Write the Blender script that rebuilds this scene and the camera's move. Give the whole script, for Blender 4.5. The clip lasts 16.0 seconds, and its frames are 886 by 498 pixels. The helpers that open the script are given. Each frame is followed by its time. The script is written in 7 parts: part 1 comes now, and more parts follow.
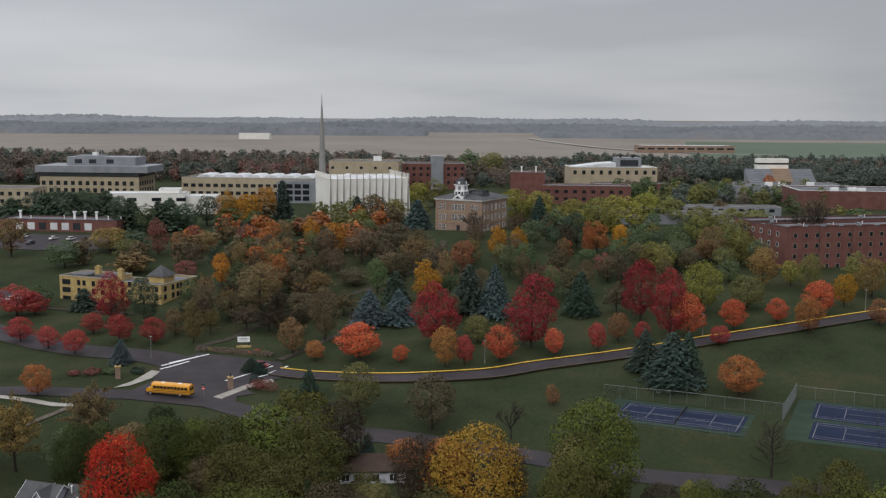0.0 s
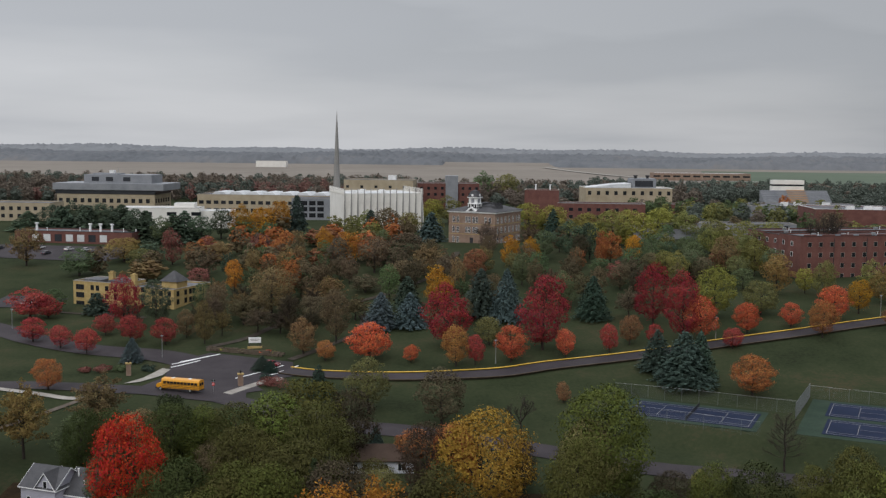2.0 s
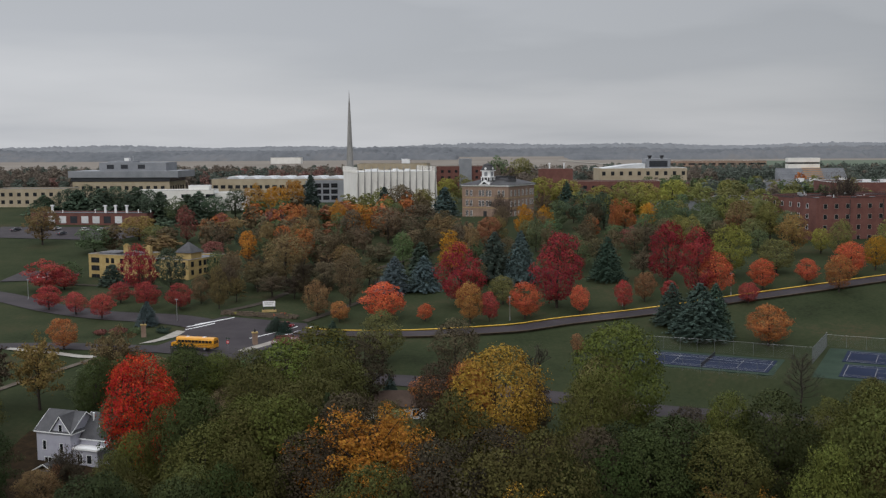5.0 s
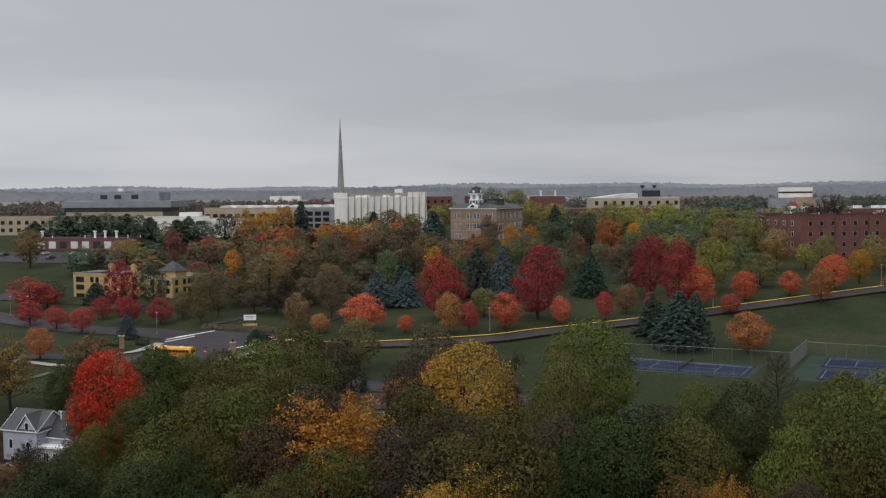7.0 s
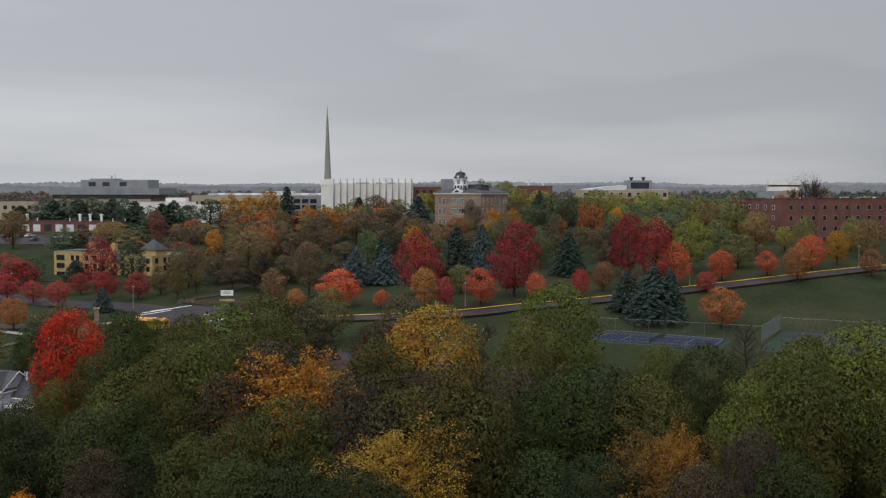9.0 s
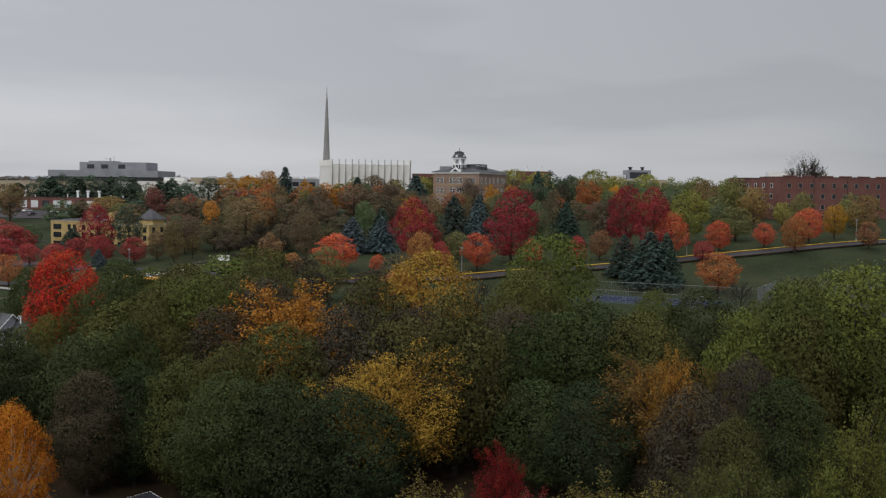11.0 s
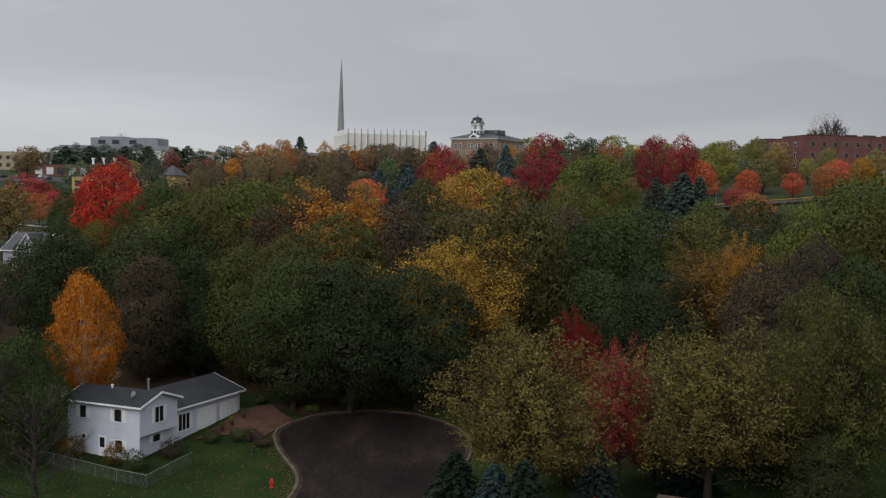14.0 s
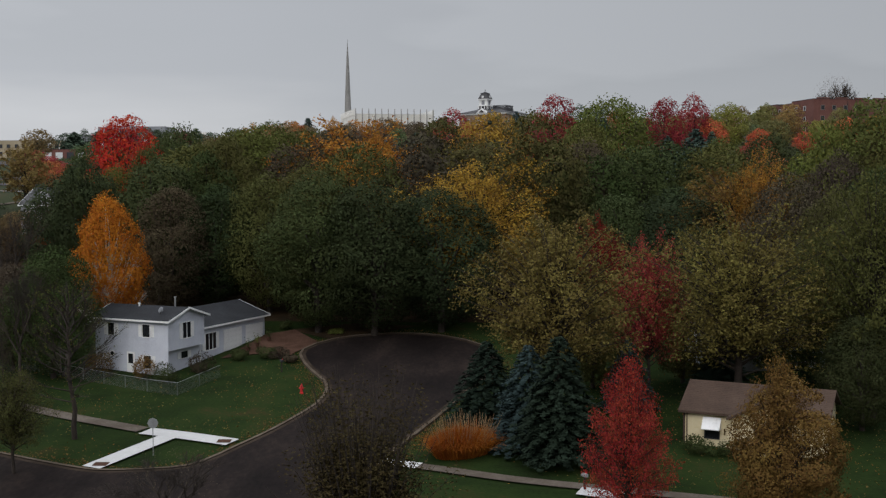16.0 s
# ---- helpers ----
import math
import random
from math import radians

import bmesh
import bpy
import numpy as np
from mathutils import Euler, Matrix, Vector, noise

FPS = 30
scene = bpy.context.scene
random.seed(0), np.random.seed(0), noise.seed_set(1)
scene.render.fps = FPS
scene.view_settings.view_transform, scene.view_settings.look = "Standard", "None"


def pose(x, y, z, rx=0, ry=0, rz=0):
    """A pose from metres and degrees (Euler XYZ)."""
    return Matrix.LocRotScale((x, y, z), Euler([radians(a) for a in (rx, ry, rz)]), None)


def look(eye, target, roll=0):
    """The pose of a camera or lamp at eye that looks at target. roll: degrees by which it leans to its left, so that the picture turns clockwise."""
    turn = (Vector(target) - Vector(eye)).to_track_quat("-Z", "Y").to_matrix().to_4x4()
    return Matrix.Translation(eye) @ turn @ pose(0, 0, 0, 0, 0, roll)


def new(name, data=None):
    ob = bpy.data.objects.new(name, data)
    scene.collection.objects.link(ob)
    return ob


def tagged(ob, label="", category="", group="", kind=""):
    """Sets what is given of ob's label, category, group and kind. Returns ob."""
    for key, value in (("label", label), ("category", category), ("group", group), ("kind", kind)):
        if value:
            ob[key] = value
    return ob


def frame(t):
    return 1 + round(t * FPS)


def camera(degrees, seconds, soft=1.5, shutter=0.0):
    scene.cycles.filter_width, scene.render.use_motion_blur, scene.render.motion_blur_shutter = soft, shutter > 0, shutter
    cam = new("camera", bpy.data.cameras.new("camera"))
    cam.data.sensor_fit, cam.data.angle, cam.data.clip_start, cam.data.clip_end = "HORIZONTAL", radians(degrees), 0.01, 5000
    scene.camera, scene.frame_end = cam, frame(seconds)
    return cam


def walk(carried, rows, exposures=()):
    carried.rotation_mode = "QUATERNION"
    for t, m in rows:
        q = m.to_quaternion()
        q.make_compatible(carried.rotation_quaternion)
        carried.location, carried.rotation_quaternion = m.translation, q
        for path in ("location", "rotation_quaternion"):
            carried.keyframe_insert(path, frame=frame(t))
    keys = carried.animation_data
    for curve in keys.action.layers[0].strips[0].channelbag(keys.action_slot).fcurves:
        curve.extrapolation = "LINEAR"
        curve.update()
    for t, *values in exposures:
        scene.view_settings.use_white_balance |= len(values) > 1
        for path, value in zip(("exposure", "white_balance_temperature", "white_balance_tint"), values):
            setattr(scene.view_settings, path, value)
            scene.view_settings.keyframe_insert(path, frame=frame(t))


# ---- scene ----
cam = camera(45.4, 16.0, 1.3)
PATH = [
    (0, (-0.407, 0.064, 83.878), (-0.417, 2.047, 83.62), 0.4),
    (0.5, (0.104, -0.795, 81.623), (0.093, 1.186, 81.344), 0.5),
    (1, (0.442, -0.92, 79.118), (0.422, 1.061, 78.842), 0.6),
    (1.5, (0.826, -0.984, 77.037), (0.792, 1.006, 76.841), 0.7),
    (2, (0.934, -0.801, 75.129), (0.893, 1.188, 74.933), 0.6),
    (2.5, (0.778, -0.953, 73.241), (0.73, 1.036, 73.046), 0.6),
    (3, (0.542, -0.986, 71.541), (0.487, 1.004, 71.345), 0.4),
    (3.5, (0.607, -1.171, 69.204), (0.548, 0.818, 69.009), 0.1),
    (4, (0.732, -1.233, 67.79), (0.669, 0.756, 67.589), -0.1),
    (6.3, (5.111, -1.634, 58.418), (5.035, 0.36, 58.277), -0.5),
    (6.5, (5.757, -1.631, 57.656), (5.682, 0.363, 57.534), -0.5),
    (7, (7.617, -1.446, 55.87), (7.542, 0.55, 55.754), -0.5),
    (7.5, (9.571, -1.527, 54.182), (9.497, 0.468, 54.064), -0.4),
    (8, (11.02, -1.318, 52.69), (10.946, 0.677, 52.572), -0.3),
    (8.5, (12.395, -1.519, 51.189), (12.324, 0.476, 51.072), -0.2),
    (11, (13.407, -1.87, 39.833), (13.341, 0.126, 39.721), 0.7),
    (11.5, (13.708, -1.798, 37.111), (13.642, 0.197, 36.999), 0.5),
    (12, (13.963, -1.551, 34.331), (13.897, 0.445, 34.218), 0.5),
    (12.5, (13.14, -1.422, 31.684), (13.075, 0.574, 31.572), 0.7),
    (13, (11.136, -1.482, 29.56), (11.073, 0.513, 29.448), 0.7),
    (13.5, (8.536, -1.654, 27.647), (8.474, 0.342, 27.532), 0.7),
    (14, (5.441, -1.895, 25.577), (5.378, 0.101, 25.464), 0.9),
    (14.5, (4.228, -2.44, 23.365), (4.159, -0.444, 23.255), -0.1),
    (15, (3.852, -2.741, 21.134), (3.783, -0.745, 21.022), -0.4),
    (15.5, (3.848, -2.858, 18.893), (3.777, -0.863, 18.78), -0.4),
    (16, (3.635, -2.693, 16.824), (3.561, -0.698, 16.705), -0.2),
]
walk(cam, [(t, look(eye, target, roll)) for t, eye, target, roll in PATH])

# ---- sky and sun: a low overcast ----
SUN_HEIGHT, SUN_TURN = radians(38), radians(200)
world = bpy.data.worlds.new("overcast")
scene.world = world
world.use_nodes = True


class Nodes:
    """A short way to lay out a node tree."""

    def __init__(self, tree):
        self.tree = tree
        tree.nodes.clear()

    def add(self, kind, ins=None):
        n = self.tree.nodes.new(kind)
        for k, v in (ins or {}).items():
            if isinstance(v, bpy.types.NodeSocket):
                self.tree.links.new(v, n.inputs[k])
            else:
                n.inputs[k].default_value = v
        return n

    def math(self, op, a, b=0.0, clamp=False):
        n = self.add("ShaderNodeMath", {0: a, 1: b})
        n.operation, n.use_clamp = op, clamp
        return n.outputs[0]

    def noise(self, vec, scale, detail=3.0, rough=0.55):
        return self.add("ShaderNodeTexNoise", {"Vector": vec, "Scale": scale, "Detail": detail, "Roughness": rough}).outputs[0]

    def ramp(self, fac, stops):
        n = self.add("ShaderNodeValToRGB", {0: fac})
        while len(n.color_ramp.elements) < len(stops):
            n.color_ramp.elements.new(0.5)
        for e, (p, c) in zip(n.color_ramp.elements, stops):
            e.position, e.color = p, (*c, 1) if len(c) == 3 else c
        return n.outputs[0]

    def mix(self, fac, a, b, blend="MIX"):
        n = self.add("ShaderNodeMix")
        n.data_type, n.blend_type = "RGBA", blend
        for sock, v in ((n.inputs[0], fac), (n.inputs[6], a), (n.inputs[7], b)):
            if isinstance(v, bpy.types.NodeSocket):
                self.tree.links.new(v, sock)
            else:
                sock.default_value = (*v, 1) if isinstance(v, tuple) and len(v) == 3 else v
        return n.outputs[2]


w = Nodes(world.node_tree)
way = w.add("ShaderNodeTexCoord").outputs["Generated"]
sep = w.add("ShaderNodeSeparateXYZ", {0: way})
up = w.math("MAXIMUM", sep.outputs[2], 0.0)
flat = w.math("ADD", up, 0.10)
deck = w.add("ShaderNodeCombineXYZ", {0: w.math("DIVIDE", sep.outputs[0], flat), 1: w.math("DIVIDE", sep.outputs[1], flat), 2: 0.3}).outputs[0]
cloud = w.noise(deck, 0.30, 3.0, 0.45)
wisps = w.noise(deck, 0.9, 4.0, 0.5)
# the edge of the darker cloud deck, lower to the east
edge = w.math("SUBTRACT", sep.outputs[2], w.math("SUBTRACT", 0.058, w.math("MULTIPLY", sep.outputs[0], 0.075)))
edge = w.math("ADD", w.math("MULTIPLY", edge, 5.0), w.math("MULTIPLY", w.math("SUBTRACT", cloud, 0.5), 2.4))
grey = w.math("ADD", w.math("ADD", 0.5, w.math("MULTIPLY", w.math("SUBTRACT", wisps, 0.5), 0.6)), edge)
tone = w.ramp(grey, [(0.0, (0.51, 0.52, 0.545)), (0.35, (0.46, 0.472, 0.498)), (0.62, (0.405, 0.42, 0.45)), (0.9, (0.395, 0.41, 0.438)), (1.0, (0.425, 0.44, 0.468))])
east = w.math("SUBTRACT", 1.0, w.math("MULTIPLY", sep.outputs[0], 0.32))
tone = w.mix(1.0, tone, w.add("ShaderNodeCombineColor", {0: east, 1: east, 2: east}).outputs[0], "MULTIPLY")
zenith = w.math("ADD", 1.0, w.math("MULTIPLY", w.math("MAXIMUM", w.math("SUBTRACT", up, 0.2), 0.0), 3.0))
lit = w.mix(1.0, tone, w.add("ShaderNodeCombineColor", {0: zenith, 1: zenith, 2: zenith}).outputs[0], "MULTIPLY")
sky = w.add("ShaderNodeTexSky")
sky.sky_type, sky.sun_disc, sky.sun_elevation, sky.sun_rotation = "NISHITA", False, SUN_HEIGHT, SUN_TURN
clear = w.add("ShaderNodeBackground", {"Color": sky.outputs[0], "Strength": 0.004})
veil = w.add("ShaderNodeBackground", {"Color": lit, "Strength": 1.0})
total = w.add("ShaderNodeAddShader", {0: clear.outputs[0], 1: veil.outputs[0]})
w.add("ShaderNodeOutputWorld", {0: total.outputs[0]})

sun = new("sun", bpy.data.lights.new("sun", "SUN"))
sun.data.energy, sun.data.angle, sun.data.color = 0.9, radians(30), (1.0, 0.96, 0.9)
sun.matrix_world = look((0, 0, 0), (-math.sin(SUN_TURN) * math.cos(SUN_HEIGHT), -math.cos(SUN_TURN) * math.cos(SUN_HEIGHT), -math.sin(SUN_HEIGHT)))


# ---- materials ----
def material(name, stops, scale=1.0, fine=12.0, rough=0.8, bump=0.0, metal=0.0, spread=0.0, spec=0.3, coat=0.0, stretch=(1, 1, 1)):
    """A surface of several tones: broad patches and fine grain, in metres, with relief."""
    m = bpy.data.materials.new(name)
    m.use_nodes = True
    n = Nodes(m.node_tree)
    where = n.add("ShaderNodeTexCoord").outputs["Object"]
    if stretch != (1, 1, 1):
        where = n.add("ShaderNodeMapping", {0: where, 3: stretch}).outputs[0]
    broad = n.noise(where, scale, 4.0, 0.6)
    grain = n.noise(where, fine, 3.0, 0.65)
    both = n.math("ADD", n.math("MULTIPLY", broad, 0.62), n.math("MULTIPLY", grain, 0.38))
    k = len(stops)
    colour = n.ramp(both, [(0.32 + 0.36 * i / max(1, k - 1), c) for i, c in enumerate(stops)])
    if spread:
        pick = n.add("ShaderNodeObjectInfo").outputs["Random"]
        colour = n.add("ShaderNodeHueSaturation", {"Color": colour, "Value": n.math("ADD", 1 - spread / 2, n.math("MULTIPLY", pick, spread))}).outputs[0]
    ins = {"Base Color": colour, "Roughness": rough, "Metallic": metal, "Specular IOR Level": spec, "Coat Weight": coat}
    if bump:
        ins["Normal"] = n.add("ShaderNodeBump", {"Strength": bump, "Distance": 0.05, "Height": grain}).outputs[0]
    n.add("ShaderNodeOutputMaterial", {0: n.add("ShaderNodeBsdfPrincipled", ins).outputs[0]})
    return m


def leaf_material(name, through_light=0.27, vary=1.0):
    """Leaves: the tree's tint, varied from clump to clump, with tip highlights put into the colour."""
    m = bpy.data.materials.new(name)
    m.use_nodes = True
    n = Nodes(m.node_tree)
    info = n.add("ShaderNodeObjectInfo")
    each = n.add("ShaderNodeNewGeometry").outputs["Random Per Island"]
    where = n.add("ShaderNodeTexCoord").outputs["Object"]
    patch = n.noise(where, 0.35, 2.0)
    hue = n.math("ADD", 0.5 - 0.024, n.math("MULTIPLY", n.math("ADD", n.math("MULTIPLY", each, 0.4), n.math("MULTIPLY", patch, 0.6)), 0.06))
    value = n.math("ADD", 1.24 - 0.6 * vary, n.math("ADD", n.math("MULTIPLY", each, 0.24 * vary), n.math("MULTIPLY", patch, 1.0 * vary)))
    # A tenth of the leaves is brightened: highlights on tips, put into the colour.
    tip_glint = n.math("MULTIPLY", n.math("GREATER_THAN", each, 0.9), 0.45 * vary)
    value = n.math("ADD", value, tip_glint)
    colour = n.add("ShaderNodeHueSaturation", {"Hue": hue, "Saturation": 1.0, "Value": value, "Color": info.outputs["Color"]}).outputs[0]
    face = n.add("ShaderNodeBsdfPrincipled", {"Base Color": colour, "Roughness": 0.8, "Specular IOR Level": 0.04})
    back = n.add("ShaderNodeBsdfTranslucent", {"Color": colour})
    both = n.add("ShaderNodeMixShader", {0: through_light, 1: face.outputs[0], 2: back.outputs[0]})
    n.add("ShaderNodeOutputMaterial", {0: both.outputs[0]})
    return m


LEAF = leaf_material("leaves")
NEEDLE = leaf_material("needles", 0.08)
FARLEAF = leaf_material("far leaves", 0.25, 0.45)
BARK = material("bark", [(0.018, 0.014, 0.012), (0.034, 0.026, 0.021), (0.056, 0.045, 0.036)], 1.5, 14, 0.9, 0.4)
BIRCH = material("birch bark", [(0.2, 0.18, 0.16), (0.5, 0.48, 0.45), (0.62, 0.6, 0.57)], 2.0, 9, 0.8, 0.2)
# Grass tones browned and greyed a little, with haze in the colour.
GRASS = material("grass", [(0.018, 0.022, 0.012), (0.028, 0.036, 0.018), (0.036, 0.043, 0.022), (0.058, 0.048, 0.028)], 0.06, 1.1, 0.95, 0.3, spec=0.03)
# Grass near the street darkened; the view's dark lower edge is in the colour.
LAWN = material("edge-darkened street lawn", [(0.008, 0.012, 0.005), (0.013, 0.023, 0.007), (0.019, 0.033, 0.009), (0.040, 0.029, 0.013)], 0.2, 4.0, 0.95, 0.4, spec=0.03)
ASPHALT = material("asphalt", [(0.028, 0.024, 0.027), (0.042, 0.036, 0.040), (0.058, 0.050, 0.054)], 0.12, 5.0, 0.75, 0.2, spec=0.12)
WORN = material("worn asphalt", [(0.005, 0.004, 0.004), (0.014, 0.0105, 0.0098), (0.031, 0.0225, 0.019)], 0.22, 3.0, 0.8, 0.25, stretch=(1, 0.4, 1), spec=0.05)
CONCRETE = material("concrete", [(0.22, 0.2, 0.18), (0.3, 0.28, 0.25), (0.38, 0.36, 0.33)], 0.3, 4.0, 0.85, 0.2, spec=0.12)
FRESH = material("new concrete", [(0.42, 0.42, 0.42), (0.55, 0.55, 0.55)], 0.5, 5.0, 0.8, 0.1)
OLDWALK = material("old concrete", [(0.07, 0.055, 0.045), (0.105, 0.088, 0.072), (0.15, 0.13, 0.11)], 0.4, 4.0, 0.9, 0.2, spec=0.03)
TRODDEN = material("trodden path", [(0.035, 0.03, 0.025), (0.055, 0.047, 0.039), (0.08, 0.068, 0.057)], 0.4, 4.0, 0.9, 0.2, spec=0.03)
GUTTER = material("stained gutter", [(0.022, 0.016, 0.012), (0.04, 0.03, 0.023), (0.06, 0.045, 0.035)], 0.5, 5.0, 0.9, 0.2, spec=0.03)
KERB = material("kerb stone", [(0.06, 0.045, 0.033), (0.095, 0.075, 0.057), (0.14, 0.115, 0.09)], 0.5, 5.0, 0.9, 0.2, spec=0.03)
YELLOW = material("yellow kerb paint", [(0.5, 0.3, 0.04), (0.72, 0.45, 0.06), (0.8, 0.52, 0.1)], 0.6, 7.0, 0.7)
WHITE = material("white paint", [(0.6, 0.6, 0.6), (0.78, 0.78, 0.78), (0.84, 0.84, 0.84)], 0.5, 6.0, 0.6)
SIDING = material("white siding", [(0.44, 0.46, 0.53), (0.54, 0.56, 0.63), (0.6, 0.62, 0.68)], 0.4, 6.0, 0.6)
LILAC = material("pale grey siding", [(0.30, 0.30, 0.36), (0.38, 0.38, 0.44), (0.43, 0.43, 0.48)], 0.4, 6.0, 0.65)
CREAM = material("cream siding", [(0.5, 0.42, 0.26), (0.62, 0.53, 0.34), (0.68, 0.6, 0.42)], 0.5, 6.0, 0.7)
SLATE = material("dark shingle", [(0.014, 0.015, 0.018), (0.021, 0.023, 0.027), (0.032, 0.034, 0.04)], 0.5, 7.0, 0.9, 0.4, spread=0.3)
GREYROOF = material("grey shingle", [(0.05, 0.05, 0.055), (0.075, 0.075, 0.08), (0.1, 0.1, 0.105)], 0.5, 6.0, 0.9, 0.4, spread=0.25)
BROWNROOF = material("brown shingle", [(0.045, 0.029, 0.021), (0.066, 0.042, 0.031), (0.085, 0.057, 0.043)], 0.5, 6.0, 0.9, 0.4, spread=0.25)
TAR = material("flat roof felt", [(0.06, 0.06, 0.065), (0.1, 0.1, 0.11), (0.2, 0.2, 0.21)], 0.1, 1.5, 0.8)
PALEROOF = material("pale roof membrane", [(0.4, 0.41, 0.43), (0.55, 0.56, 0.57), (0.65, 0.66, 0.67)], 0.08, 1.0, 0.6)
STONE = material("yellow limestone", [(0.26, 0.18, 0.07), (0.40, 0.29, 0.12), (0.5, 0.38, 0.18)], 0.5, 3.0, 0.85, 0.3)
BUFF = material("buff brick", [(0.27, 0.22, 0.15), (0.36, 0.3, 0.21), (0.42, 0.36, 0.27)], 0.2, 2.5, 0.85, 0.2)
OLDBRICK = material("old tan brick", [(0.17, 0.115, 0.085), (0.24, 0.165, 0.125), (0.31, 0.23, 0.18)], 0.3, 3.0, 0.9, 0.2)
BRICK = material("red brick", [(0.095, 0.04, 0.034), (0.14, 0.06, 0.05), (0.18, 0.085, 0.07)], 0.25, 3.0, 0.9, 0.2)
CHALK = material("white precast concrete", [(0.58, 0.56, 0.52), (0.7, 0.68, 0.64), (0.76, 0.74, 0.7)], 0.12, 1.5, 0.8, 0.1)
SPIREGREY = material("grey spire concrete", [(0.2, 0.195, 0.185), (0.27, 0.262, 0.25)], 0.2, 2.0, 0.85)
# Fin grey: recess shade of the white precast, put into the colour.
SHADEFIN = material("shade-grey precast", [(0.22, 0.215, 0.205), (0.32, 0.31, 0.3)], 0.2, 2.0, 0.85)
GREYPANEL = material("grey metal panel", [(0.17, 0.18, 0.2), (0.23, 0.24, 0.26), (0.28, 0.29, 0.31)], 0.15, 2.0, 0.55, metal=0.2)
DARKPANEL = material("dark glazing band", [(0.02, 0.022, 0.028), (0.035, 0.038, 0.045)], 0.3, 2.0, 0.25, spec=0.5)
GLASS = material("window glass", [(0.012, 0.013, 0.016), (0.022, 0.024, 0.028)], 0.6, 2.0, 0.12, spec=0.6)
DARKTRIM = material("black trim", [(0.02, 0.02, 0.022), (0.035, 0.035, 0.04)], 1.0, 6.0, 0.6)
METAL = material("galvanised metal", [(0.35, 0.36, 0.37), (0.45, 0.46, 0.47)], 2.0, 12.0, 0.45, metal=0.7)
WIRE = material("dull fence wire", [(0.1, 0.11, 0.11), (0.16, 0.17, 0.17)], 2.0, 12.0, 0.6, metal=0.3)
COURT = material("blue court paint", [(0.010, 0.015, 0.034), (0.015, 0.022, 0.048), (0.022, 0.031, 0.06)], 0.15, 2.0, 0.75, spec=0.06)
COURTGREEN = material("green court paint", [(0.02, 0.034, 0.024), (0.03, 0.048, 0.034), (0.044, 0.062, 0.046)], 0.15, 2.0, 0.8, spec=0.05)
BUSYELLOW = material("school bus paint", [(0.6, 0.26, 0.012), (0.72, 0.33, 0.02)], 0.8, 4.0, 0.35, coat=0.4)
BLACK = material("black rubber", [(0.012, 0.012, 0.012), (0.025, 0.025, 0.025)], 3.0, 12.0, 0.7)
CARRED = material("dark red car paint", [(0.16, 0.008, 0.014), (0.22, 0.012, 0.02)], 1.0, 4.0, 0.3, coat=0.6)
CARWHITE = material("white car paint", [(0.6, 0.6, 0.6), (0.72, 0.72, 0.72)], 1.0, 4.0, 0.3, coat=0.6)
CARDARK = material("dark car paint", [(0.03, 0.035, 0.05), (0.05, 0.055, 0.07)], 1.0, 4.0, 0.3, coat=0.6)
HYDRANT = material("red hydrant paint", [(0.45, 0.02, 0.02), (0.6, 0.035, 0.035)], 2.0, 9.0, 0.5)
PAVER = material("reddish pavers", [(0.045, 0.024, 0.017), (0.075, 0.042, 0.03), (0.11, 0.064, 0.047)], 0.5, 6.0, 0.9, 0.3, spec=0.03)
SOIL = material("leaf litter", [(0.015, 0.012, 0.008), (0.03, 0.021, 0.013), (0.055, 0.036, 0.02)], 0.5, 5.0, 0.95, 0.3, spec=0.03)
# Far fields and pasture are paled; haze is put into the colour.
TAN = material("harvested field", [(0.165, 0.145, 0.125), (0.2, 0.178, 0.155), (0.235, 0.21, 0.185)], 0.004, 0.03, 0.95, spec=0.03)
FARGREEN = material("far pasture", [(0.09, 0.115, 0.085), (0.12, 0.145, 0.11)], 0.004, 0.03, 0.95, spec=0.03)
# Woods on the ridges: pale blue-grey base colours stand in for haze.
HAZEWOOD = material("haze-grey far woods", [(0.10, 0.106, 0.116), (0.125, 0.132, 0.143), (0.145, 0.15, 0.16), (0.165, 0.16, 0.16)], 0.006, 0.05, 0.95, spec=0.03)
HAZERIDGE = material("haze-grey farthest woods", [(0.16, 0.168, 0.18), (0.19, 0.198, 0.21), (0.215, 0.22, 0.232)], 0.006, 0.05, 0.95, spec=0.03)
BRONZE = material("gold panels", [(0.4, 0.2, 0.05), (0.5, 0.27, 0.08)], 0.2, 2.0, 0.6)
BLUEROOF = material("blue roof units", [(0.12, 0.2, 0.36), (0.18, 0.27, 0.44)], 0.4, 2.0, 0.6)


# ---- mesh helpers ----
def box(bm, x0, x1, y0, y1, z0, z1):
    v = [bm.verts.new(p) for p in ((x0, y0, z0), (x1, y0, z0), (x1, y1, z0), (x0, y1, z0), (x0, y0, z1), (x1, y0, z1), (x1, y1, z1), (x0, y1, z1))]
    for f in ((3, 2, 1, 0), (4, 5, 6, 7), (0, 1, 5, 4), (1, 2, 6, 5), (2, 3, 7, 6), (3, 0, 4, 7)):
        bm.faces.new([v[i] for i in f])
    return bm


